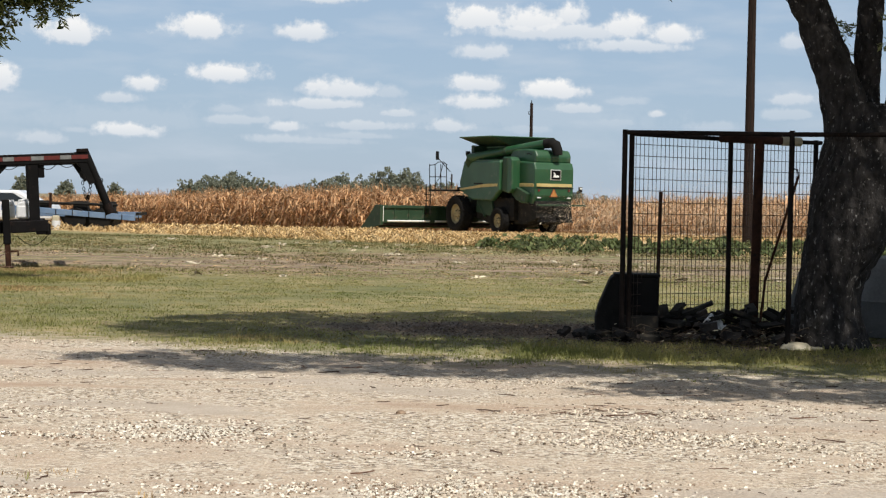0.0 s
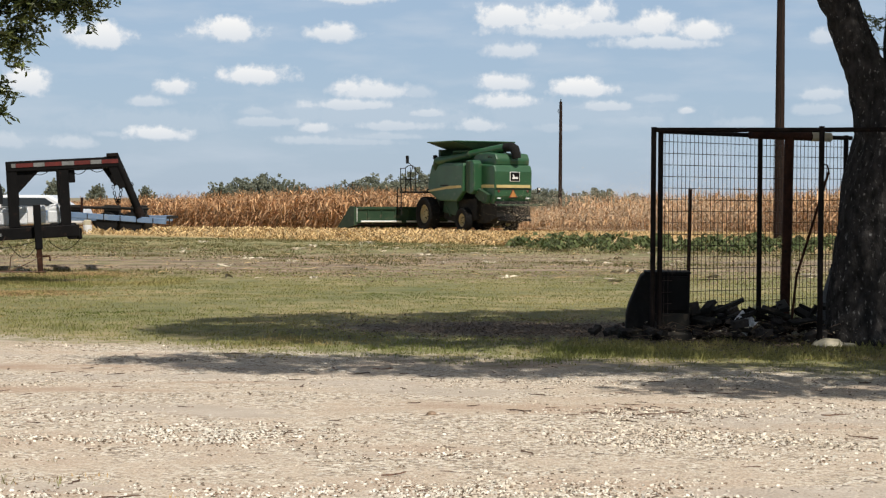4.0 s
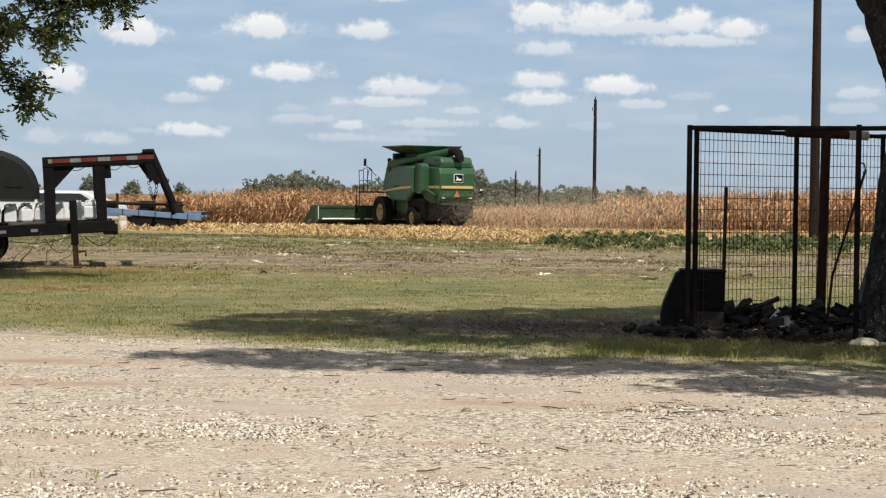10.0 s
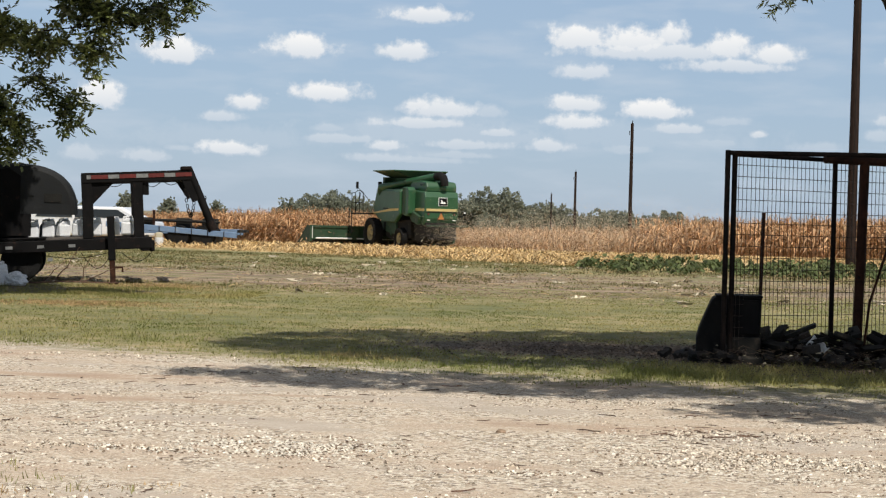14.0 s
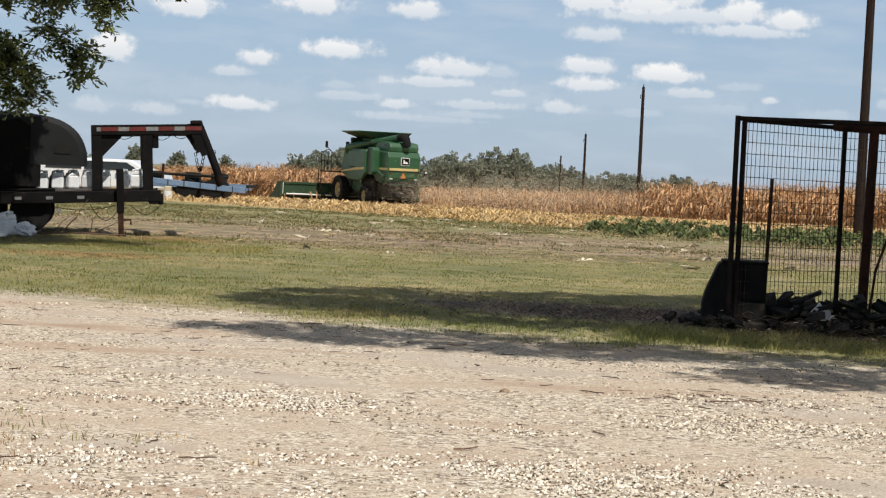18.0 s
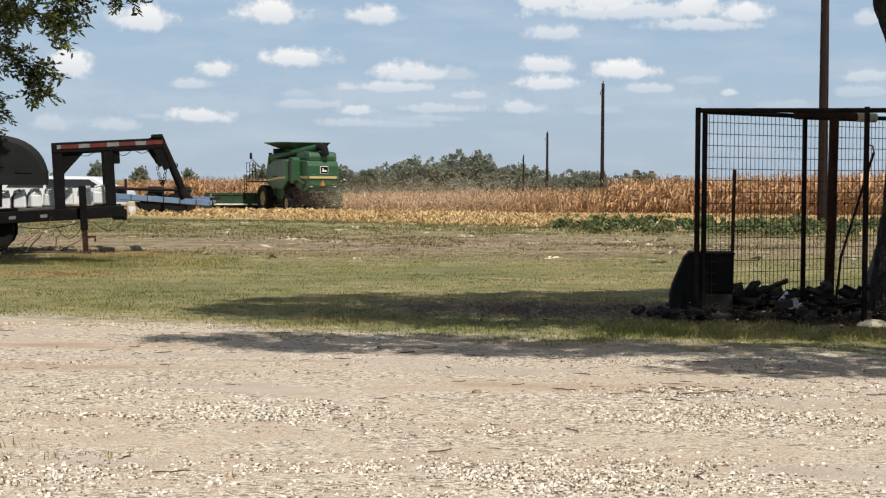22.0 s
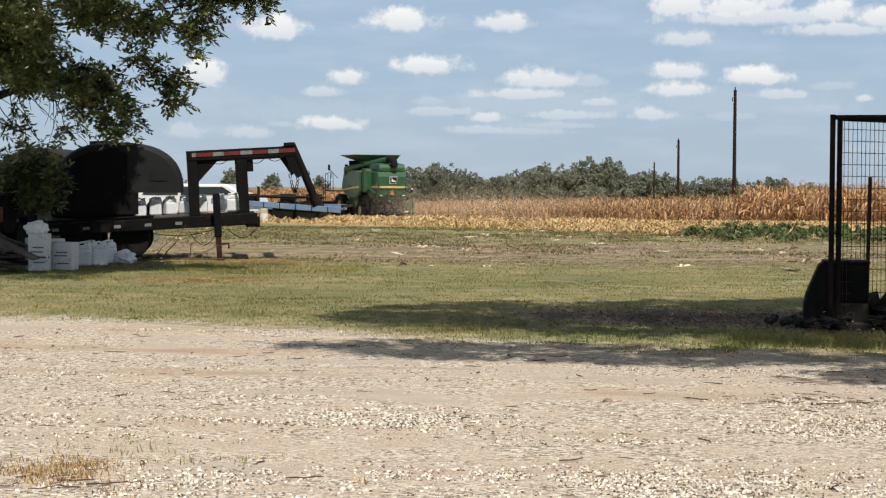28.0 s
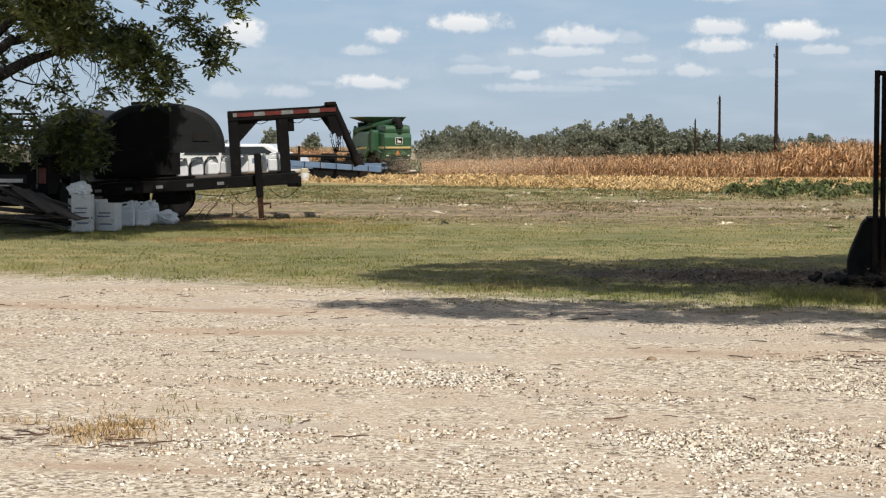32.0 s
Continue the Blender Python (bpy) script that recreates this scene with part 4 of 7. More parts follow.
def one_stone(name, x, y, s, mat, label):
    g = Geo()
    bm = bmesh.new()
    bmesh.ops.create_icosphere(bm, subdivisions=2, radius=1)
    for q in bm.verts:
        k = 1 + 0.35 * noise.noise(q.co * 1.3 + Vector((x, y, 0)))
        q.co = Vector((q.co.x * s * k, q.co.y * s * 0.7 * k, max(q.co.z, -0.5) * s * 0.55 * k))
    g.take(bm)
    ob = part(name, g, mat)
    ob.matrix_basis = Matrix.Translation((x, y, land(x, y) + s * 0.15))
    tagged(ob, label, "stone")


one_stone("stone", -0.23, 10.33, 0.032, M_CHIP, "brown stone lying alone on pale gravel")


# ---- poles and the pen ----
def utility_pole(x, y, h, r, label, lean=0.0):
    th = thing("utility_pole", pose(x, y, ground_z(y), 0, lean, 0), label, "utility pole")
    g = Geo().tube([(0, 0, -0.3), (0, 0, h * 0.5), (0, 0, h)], [r, r * 0.88, r * 0.72], 14)
    part("pole", g, M_WOODPOLE, th, smooth=True)
    g = Geo().tube([(0, 0, h), (0, 0, h + 0.22)], 0.035, 8)
    part("pin", g, M_DARK, th)
    g = Geo().tube([(-r - 0.02, -0.02, h - 0.9), (-r - 0.06, -0.02, h - 0.75), (-r - 0.02, -0.02, h - 0.6)], 0.03, 6)
    part("bracket", g, M_DARK, th)
    g = Geo().tube([(0, -r * 0.98, 0.0), (0, -r * 0.75, h * 0.96)], 0.01, 5)
    part("ground_wire", g, M_DARK, th)
    return th


utility_pole(9.33, 55.0, 9.2, 0.155, "tall weathered wooden utility pole beside the weeds")
utility_pole(6.65, 140.0, 10.3, 0.16, "dark wooden utility pole at the corn's edge")
utility_pole(3.44, 205.0, 9.4, 0.17, "dark wooden utility pole in the brown crop")
utility_pole(1.07, 300.0, 8.7, 0.17, "distant wooden utility pole before the trees")


def wire_grid(g, a, b, z0, z1, across=0.051, up=0.102, r=0.0032):
    a, b = Vector(a), Vector(b)
    ln = (b - a).length
    d = (b - a) / ln
    k = 0
    while k * across <= ln:
        p = a + d * (k * across)
        bow = 0.004 * math.sin(k * 1.7)
        g.tube([(p.x, p.y, z0), (p.x + bow, p.y + bow, (z0 + z1) / 2), (p.x, p.y, z1)], r, 4, cap=False)
        k += 1
    z = z0
    while z <= z1 + 1e-4:
        g.tube([(a.x, a.y, z), ((a.x + b.x) / 2, (a.y + b.y) / 2, z - 0.006), (b.x, b.y, z)], r * 1.15, 4, cap=False)
        z += up


def pen_panel(name, a, b, h, posts, label, wire=True, foot=0.0):
    """A welded wire panel in a pipe frame, from a to b."""
    a, b = Vector((*a, 0)), Vector((*b, 0))
    th = thing(name, Matrix.Translation(a), label, "fence panel", "panels of the wire pen")
    d = b - a
    for t in posts:
        p = d * t
        part("post", Geo().tube([(p.x, p.y, foot), (p.x, p.y, h)], 0.024, 10), M_IRON, th, smooth=True)
    for z in (h - 0.024,):
        part("rail", Geo().tube([(0, 0, z), (d.x / 2, d.y / 2, z - 0.008), (d.x, d.y, z)], 0.021, 10), M_IRON, th, smooth=True)
    if wire:
        part("bottom_rail", Geo().tube([(0, 0, 0.10), (d.x, d.y, 0.10)], 0.018, 8), M_IRON, th, smooth=True)
    if wire:
        g = Geo()
        wire_grid(g, (0, 0, 0), (d.x, d.y, 0), 0.12, h - 0.03)
        part("wire_mesh", g, M_WIRE, th)
    return th


pen_panel("pen_panel", (1.64, 15.74), (3.62, 17.25), 1.865, (0.0, 0.5, 0.97), "dark iron pen panel of welded wire mesh")
pen_panel("pen_panel", (1.575, 15.70), (4.45, 14.95), 1.875, (0.0, 0.485, 1.0), "dark iron pen panel framing the trunk", wire=False)
pen_panel("pen_panel", (3.70, 17.25), (6.4, 16.6), 1.825, (0.0, 0.5, 1.0), "dark iron pen panel behind the trunk")


def clothesline_post():
    th = thing("clothesline_post", pose(2.86, 16.45, 0, 0, 1.0, 18), "rusty pipe clothesline post with a heavy crossbar", "post")
    part("upright", Geo().tube([(0, 0, -0.2), (0, 0, 1.84)], 0.044, 14), M_RUST, th, smooth=True)
    part("crossbar", Geo().tube([(-0.40, 0, 1.832), (0.40, 0, 1.832)], 0.040, 12), M_RUST, th, smooth=True)
    part("end_cap", Geo().tube([(0.22, 0, 1.832), (0.42, 0, 1.832)], 0.043, 12), M_TAN, th, "pale bare-metal end", smooth=True)


clothesline_post()


def leaning_rod():
    th = thing("iron_rod", pose(2.85, 16.2, 0), "thin rusty iron rod leaning against the pipe post", "rod")
    part("rod", Geo().tube([(0.02, 0, 0.02), (0.07, 0.0, 0.55), (0.36, 0.05, 1.5)], 0.012, 8), M_RUST, th, smooth=True)
    part("hook", Geo().tube([(0.36, 0.05, 1.5), (0.35, 0.05, 1.56), (0.31, 0.05, 1.57)], 0.007, 6), M_RUST, th)
    th = thing("stake", pose(1.95, 16.3, 0), "short rusty iron stake beside the old tyres", "stake")
    part("stake_bar", Geo().tube([(0, 0, -0.1), (0.02, 0, 1.34)], 0.017, 8), M_RUST, th, smooth=True)


leaning_rod()


def tyre(name, m, R=0.33, W=0.22, rim=True, label="worn black tyre", mat=None):
    th = thing(name, m, label, "tyre", "old tyres at the pen")
    prof = [(R * 0.56, -W * 0.40), (R * 0.72, -W * 0.5), (R * 0.93, -W * 0.46), (R, -W * 0.30), (R, W * 0.30), (R * 0.93, W * 0.46), (R * 0.72, W * 0.5), (R * 0.56, W * 0.40)]
    n, seg, g = len(prof), 28, Geo()
    g.v = [(r * math.cos(2 * math.pi * k / seg), r * math.sin(2 * math.pi * k / seg), z) for r, z in prof for k in range(seg)]
    g.f = [(i * seg + k, i * seg + (k + 1) % seg, ((i + 1) % n) * seg + (k + 1) % seg, ((i + 1) % n) * seg + k) for i in range(n) for k in range(seg)]
    part("casing", g, mat or M_BLACK, th, smooth=True)
    t = Geo()
    for k in range(40):
        t.box(R * 0.985, R * 1.02, -0.011, 0.011, -W * 0.28, W * 0.28, m=Matrix.Rotation(2 * math.pi * k / 40, 4, "Z"))
    part("tread", t, mat or M_BLACK, th)
    return th


def scrap_box():
    """A sooty box with one sloping side, lying with its open front towards the drive."""
    th = thing("scrap_box", pose(1.64, 16.02, 0.0, 0, 0, -4), "soot-black discarded metal box with a sloping side in the pen", "box")
    prof = [(-0.27, 0.0), (-0.27, 0.21), (-0.245, 0.31), (-0.14, 0.565), (-0.10, 0.59), (0.285, 0.585), (0.295, 0.0)]
    part("box_body", Geo().prism(prof, -0.16, 0.24, "y"), M_BLACK, th, bevel=0.018)
    part("upper_panel", Geo().box(0.0, 0.275, -0.185, -0.155, 0.255, 0.565, 0.012), M_BLKPAINT, th)
    part("lower_panel", Geo().box(-0.02, 0.285, -0.19, -0.155, 0.03, 0.235, 0.012), M_DARK, th)
    part("top_lip", Geo().box(-0.11, 0.30, -0.18, 0.25, 0.583, 0.603, 0.008), M_BLACK, th)
    part("plinth", Geo().box(-0.34, 0.31, -0.22, 0.26, -0.02, 0.07, 0.02), M_DARK, th)


scrap_box()


def rubble():
    r2 = random.Random(5)
    for k in range(130):
        x, y = r2.uniform(1.5, 3.5), r2.uniform(15.5, 16.9)
        if k < 18:
            x, y = r2.uniform(1.05, 1.6), r2.uniform(15.8, 16.7)
        z = 0.05 + max(0, 0.22 - abs(x - 2.3) * 0.2) * r2.random()
        s = r2.uniform(0.025, 0.085)
        g = Geo()
        bm = bmesh.new()
        bmesh.ops.create_cube(bm, size=1)
        bmesh.ops.subdivide_edges(bm, edges=bm.edges[:], cuts=1, use_grid_fill=True)
        for q in bm.verts:
            q.co = Vector((q.co.x * s * 1.6, q.co.y * s, q.co.z * s * 0.75)) * (1 + 0.35 * noise.noise(q.co * 2 + Vector((k, 0, 0))))
        g.take(bm)
        ob = part("rubble_chunk", g, M_BRICK)
        ob.matrix_basis = pose(x, y, z, r2.uniform(-30, 30), r2.uniform(-30, 30), r2.uniform(0, 180))
        tagged(ob, "broken dirty brick and concrete chunk in a heap", "rubble", "rubble heap in the pen")
    for k in range(15):
        x, y = r2.uniform(1.9, 3.2), r2.uniform(15.8, 16.6)
        ln = r2.uniform(0.14, 0.38)
        g = Geo().box(-ln / 2, ln / 2, -0.045, 0.045, -0.02, 0.02, 0.006)
        ob = part("timber_offcut", g, M_DARK)
        ob.matrix_basis = pose(x, y, r2.uniform(0.16, 0.3), r2.uniform(-20, 20), r2.uniform(-25, 25), r2.uniform(0, 180))
        tagged(ob, "charred timber offcut thrown on the heap", "timber", "timber offcuts in the pen")


rubble()


def heap_slabs():
    """Charred planks lying across the heap, and a torn pale sheet among them."""
    for x, y, z, ln, w, ry, rz in [(2.10, 16.05, 0.24, 0.46, 0.12, -14, 10), (2.28, 15.95, 0.30, 0.40, 0.10, -24, -15), (2.22, 16.2, 0.15, 0.55, 0.14, 6, 25), (2.02, 16.0, 0.12, 0.40, 0.12, 10, -20), (2.55, 16.1, 0.12, 0.50, 0.13, -6, 12),
                               (3.02, 16.1, 0.19, 0.36, 0.06, -58, 5), (2.72, 16.15, 0.20, 0.34, 0.06, -66, -8), (2.92, 15.95, 0.16, 0.36, 0.12, -4, 30), (2.40, 15.8, 0.10, 0.42, 0.10, 3, -30), (1.42, 15.85, 0.08, 0.36, 0.12, -4, 20), (1.30, 15.95, 0.06, 0.28, 0.11, 5, -35), (3.15, 16.2, 0.14, 0.30, 0.09, 20, 40)]:
        ob = part("charred_plank", Geo().box(-ln * 0.36, ln * 0.36, -w * 0.4, w * 0.4, -0.016, 0.016, 0.006), M_DARK)
        ob.matrix_basis = pose(x, y, z, 12, ry, rz)
        tagged(ob, "charred dark plank thrown on a rubbish heap", "plank", "charred planks in the pen")
    g, n = Geo(), 12
    for j in range(n + 1):
        for i in range(n + 1):
            u, v = i / n, j / n
            g.v.append(((u - 0.5) * 0.17, 0.05 * noise.noise((u * 5, v * 5, 2)), (v - 0.5) * 0.17 + 0.03 * noise.noise((u * 3, v * 3, 8))))
    g.f = [(j * (n + 1) + i, j * (n + 1) + i + 1, (j + 1) * (n + 1) + i + 1, (j + 1) * (n + 1) + i) for j in range(n) for i in range(n)]
    ob = part("torn_sheet", g, M_CARD)
    ob.modifiers.new("sheet", "SOLIDIFY").thickness = 0.004
    ob.matrix_basis = pose(2.40, 15.82, 0.16, -28, 38, -12)
    tagged(ob, "torn pale crumpled sheet caught on charred planks", "sheet")


heap_slabs()


def pen_debris():
    """Dead stems, bark and dry leaves tangled over the heap."""
    sticks = []
    for _ in range(8):
        pts, p0 = [], np.zeros(3)
        for k in range(5):
            pts.append(p0.copy())
            p0 = p0 + np.array([rng.uniform(0.04, 0.10), rng.uniform(-0.05, 0.05), rng.uniform(-0.03, 0.05)])
        sticks.append(joined([strip(pts, (0.012, 0.014, 0.012, 0.010, 0.005), (0, 0.7, 0.7)), strip(pts, (0.012, 0.014, 0.012, 0.010, 0.005), (0, 0.7, -0.7))]))
    p = np.column_stack([rng.uniform(1.5, 3.6, 260), rng.uniform(15.4, 16.9, 260), rng.uniform(0.02, 0.16, 260)])
    stuff("stick_litter", scatter(sticks, p, rng, 0.3, 0.9, 0.2), M_LEAFLITTER, "dead sticks and stems tangled over rubble", "sticks")
    dry = [joined([strip([(-0.05, 0, 0.0), (0, 0.01, 0.006), (0.05, -0.01, 0.004)], (0.02, 0.05, 0.012), (0, 0.9, 0.35))]) for _ in range(2)]
    p = np.column_stack([rng.uniform(1.3, 3.7, 420), rng.uniform(15.1, 16.6, 420), rng.uniform(0.01, 0.16, 420)])
    stuff("dry_scraps", scatter(dry, p[:170], rng, 0.12, 0.5, 0.4), M_TAN, "pale dry leaves and scraps in the pen", "litter")
    th = thing("plastic_dish", pose(3.05, 15.36, 0.0, 0, 2, 0), "dirty white plastic dish upside down by the trunk", "dish")
    part("disc", Geo().lathe([(0.02, 0.06), (0.09, 0.055), (0.12, 0.03), (0.14, 0.0), (0.02, 0.0)], 26), M_TAN, th, smooth=True)
    part("broken_rim", Geo().box(0.12, 0.22, -0.08, 0.0, 0.0, 0.03, 0.012), M_TAN, th)


pen_debris()


# ---- trees ----
def leaf_spray(rng, n=9, ln=0.10, wid=0.046, reach=0.24, lift=(-0.7, 0.5)):
    """A twig end: pointed oval leaves, each one quad, set about a bent stem."""
    st = [strip([(0, 0, 0), (reach, 0, -0.05)], (0.007, 0.003), (0, 1, 0))]
    for k in range(n):
        t = (k + 1) / n
        b = np.array([reach * t, 0, -0.05 * t])
        a = rng.uniform(0.4, 1.5) * (1 if k % 2 else -1)
        d = np.array([math.cos(a), math.sin(a), rng.uniform(*lift)])
        d /= np.linalg.norm(d)
        side = np.cross(d, (0, 0, 1)) + rng.normal(0, 0.5, 3)
        side *= wid * rng.uniform(0.4, 0.6) / np.linalg.norm(side)
        L_ = ln * rng.uniform(0.7, 1.25)
        st.append((np.array([b, b + d * L_ * 0.42 + side, b + d * L_, b + d * L_ * 0.42 - side]), np.array([(0, 1, 2, 3)])))
    return joined(st)


def hung(spray, rng):
    """The same spray drooping or lifting about its stem, by chance."""
    v, q = spray
    r = Matrix.Rotation(rng.uniform(-0.7, 0.95), 3, "Y") @ Matrix.Rotation(rng.uniform(-0.9, 0.9), 3, "X")
    return v @ np.array(r).T, q


SPRAYS = [hung(leaf_spray(rng), rng) for _ in range(16)]


def limb(g, p0, p1, r0, r1, bend, seed, n=7, seg=10):
    p0, p1 = Vector(p0), Vector(p1)
    pts, rs = [], []
    for k in range(n + 1):
        t = k / n
        p = p0.lerp(p1, t) + Vector((noise.noise((t * 3, seed, 0)), noise.noise((t * 3, seed, 5)), noise.noise((t * 3, seed, 9)))) * bend * math.sin(math.pi * min(1, t * 1.1))
        pts.append(p), rs.append(r0 + (r1 - r0) * t)
    g.tube(pts, rs, seg)
    return pts


def clump_points(clumps, rng):
    out = []
    for x, y, z, r, n in clumps:
        d = rng.normal(0, 1, (n, 3))
        d /= np.linalg.norm(d, axis=1)[:, None]
        d *= (rng.random(n) ** 0.45)[:, None]
        p = np.array([x, y, z]) + d * np.array([r, r, r * 0.75])
        keep = np.array([noise.noise((a * 1.6, b * 1.6, c * 1.6)) > -0.18 for a, b, c in p])
        out.append(p[keep])
    return np.concatenate(out)


def smooth_path(pts, rs, n):
    """More points along a bent axis, eased between the given ones."""
    pts = [Vector(p) for p in pts]
    outp, outr, m = [], [], len(pts) - 1
    for k in range(n + 1):
        t = k / n * m
        i = min(int(t), m - 1)
        f = t - i
        p0, p1, p2, p3 = pts[max(i - 1, 0)], pts[i], pts[i + 1], pts[min(i + 2, m)]
        outp.append(0.5 * (2 * p1 + (p2 - p0) * f + (2 * p0 - 5 * p1 + 4 * p2 - p3) * f * f + (3 * p1 - p0 - 3 * p2 + p3) * f ** 3))
        outr.append(rs[i] + (rs[i + 1] - rs[i]) * f)
    return outp, outr


def bark_tube(g, pts, rs, seg):
    """A round limb whose surface is broken into upright plates of bark."""
    b = len(g.v)
    g.tube(pts, rs, seg)
    for k in range(b, len(g.v)):
        ring = (k - b) // seg
        c = pts[ring]
        q = Vector(g.v[k])
        d = q - c
        plate = noise.noise((q.x * 15, q.y * 15, q.z * 4.5))
        big = noise.noise((q.x * 3.5, q.y * 3.5, q.z * 1.6))
        h = 0.020 * abs(plate) ** 0.5 * (1 if plate > 0 else -1) + 0.035 * big + 0.008 * noise.noise(q * 40)
        g.v[k] = tuple(c + d * (1 + h / max(rs[ring], 0.05)))


def shade_tree():
    th = thing("pecan_tree", pose(3.40, 15.65, 0), "large forked tree with rough dark bark and broad crown", "tree")
    g = Geo()
    prof = [((0.03, 0, -0.15), 0.42), ((0.012, 0, 0.0), 0.345), ((-0.015, 0, 0.25), 0.29), ((-0.005, 0, 0.49), 0.275), ((0.04, 0, 0.74), 0.305), ((0.115, 0, 0.98), 0.355), ((0.195, 0.01, 1.22), 0.385), ((0.262, 0.02, 1.47), 0.40), ((0.312, 0.03, 1.72), 0.385),
            ((0.34, 0.04, 1.92), 0.35), ((0.36, 0.05, 2.12), 0.24)]
    bark_tube(g, *smooth_path([p for p, _ in prof], [r for _, r in prof], 76), 84)
    part("trunk", g, M_BARK, th, smooth=True)
    main = [[((0.25, 0, 1.55), 0.27), ((0.13, -0.02, 1.95), 0.225), ((0.03, -0.03, 2.28), 0.185), ((-0.09, -0.03, 2.58), 0.165), ((-0.255, -0.04, 2.94), 0.16), ((-0.46, -0.07, 3.3), 0.15), ((-0.95, -0.25, 4.1), 0.12), ((-1.7, -0.8, 5.0), 0.09), ((-2.6, -1.3, 5.7), 0.05)],
            [((0.32, 0.08, 1.6), 0.20), ((0.285, 0.1, 2.0), 0.135), ((0.297, 0.12, 2.4), 0.098), ((0.308, 0.14, 2.66), 0.10), ((0.325, 0.16, 2.96), 0.108), ((0.36, 0.25, 3.5), 0.10), ((0.6, 0.8, 5.0), 0.07), ((1.0, 1.5, 6.5), 0.04)],
            [((0.50, 0.05, 1.55), 0.22), ((0.57, 0.06, 1.95), 0.17), ((0.67, 0.05, 2.35), 0.145), ((0.92, 0.0, 2.9), 0.13), ((1.5, -0.4, 3.7), 0.10), ((2.4, -0.9, 4.8), 0.06)]]
    for line in main:
        lg = Geo()
        bark_tube(lg, *smooth_path([p for p, _ in line], [r for _, r in line], 56), 52)
        part("limb", lg, M_BARK, th, smooth=True)
    for a, b, r0, r1, bend, sd in [((-0.7, -0.15, 3.7), (-0.6, 1.2, 6.3), 0.09, 0.04, 0.3, 6), ((-1.5, -0.65, 4.8), (-4.3, 0.4, 6.0), 0.07, 0.025, 0.3, 7), ((1.6, -0.45, 3.8), (3.5, 1.5, 6.4), 0.08, 0.03, 0.3, 8), ((0.5, 0.5, 4.4), (2.2, 2.6, 7.2), 0.06, 0.02, 0.3, 9),
                                   ((0.6, 0.8, 5.0), (-1.6, 1.4, 7.4), 0.06, 0.02, 0.3, 10), ((2.2, -0.8, 4.6), (2.0, -3.4, 5.6), 0.05, 0.02, 0.3, 11), ((-1.7, -0.8, 5.0), (-1.9, -3.9, 5.5), 0.05, 0.015, 0.3, 12), ((-2.4, -1.2, 5.6), (-4.4, -4.0, 5.5), 0.04, 0.012, 0.3, 13)]:
        lg = Geo()
        limb(lg, a, b, r0, r1, bend, sd, seg=12)
        part("limb", lg, M_BARK, th, smooth=True)
    # the crown: leaves over the ground that the tree shades, with gaps between its boughs
    lean = np.array([SUN_DIR.x / SUN_DIR.z, SUN_DIR.y / SUN_DIR.z])
    gx, gy = rng.uniform(-3.6, 7.5, 27000), rng.uniform(11.0, 20.8, 27000)

    def band(x0, lo_x, lo_y, up_x, up_y):
        return np.where(gx > x0, np.minimum(gy - np.interp(gx, lo_x, lo_y), np.interp(gx, up_x, up_y) - gy), -9)

    ground = np.column_stack([gx, gy, gx * 0])
    ragged = 0.30 * noise_at(ground, 1.5, 51) + 0.34 * noise_at(ground, 4.2, 57)
    thick = band(-3.2, [-3.1, -2.5, -0.84, 0.6, 1.2, 2.3, 2.7, 3.2, 7], [16.9, 15.8, 15.15, 14.75, 14.25, 14.0, 14.15, 13.8, 13.6], [-3.1, -2.7, -1.4, 1.4, 7], [17.2, 18.6, 19.4, 20.2, 20.5])
    bough = np.maximum(band(-2.95, [-2.9, -1.6, 0.1, 1.0, 2.0, 7], [13.78, 12.9, 12.9, 12.95, 13.15, 13.2], [-2.9, -2.1, -1.3, -0.4, 1.0, 2.2, 7], [13.85, 14.4, 14.35, 14.25, 13.9, 13.6, 13.6]),
                       band(0.9, [0.9, 1.5, 2.2, 3, 7], [11.95, 11.6, 11.35, 11.45, 11.2], [0.9, 1.3, 2.0, 7], [12.0, 12.55, 12.95, 13.1]))
    holes = 0.75 * noise_at(ground, 2.3, 63) + 0.45 * noise_at(ground, 6.0, 66)
    keep = ((thick > ragged + 0.05) & (holes < np.where(gx > 2.2, 0.50, 0.24))) | ((bough > ragged * 0.9 + 0.0) & (holes < 0.20))
    h = np.where(thick > 0, rng.uniform(5.3, 7.9, len(gx)), rng.uniform(4.9, 5.9, len(gx)))
    leaves = np.column_stack([gx + lean[0] * h, gy + lean[1] * h, h])
    # a slanting gap lets flecks of sun onto the bark
    far = (leaves[:, 1] - 15.33) / SUN_DIR.y
    bx, bz = leaves[:, 0] - SUN_DIR.x * far - 3.40, leaves[:, 2] - SUN_DIR.z * far
    fleck = (np.abs(bx - np.interp(bz, [0.1, 0.65, 1.08, 1.45], [-0.25, -0.19, -0.08, 0.10])) < 0.30) & (bz > -0.2) & (bz < 1.8) & (noise_at(np.column_stack([bx, bz]), 4.5, 81) > -0.15)
    leaves = leaves[keep & ~fleck] - np.array([3.40, 15.65, 0])
    ob = new("crown", array_mesh("crown", *scatter(SPRAYS, leaves, rng, 0.75, 1.25, 0.3), M_LEAF))
    ob.parent = th
    # fine twigs hanging into view
    fine = [hung(leaf_spray(rng, 7, 0.075, 0.022, 0.15), rng) for _ in range(10)]
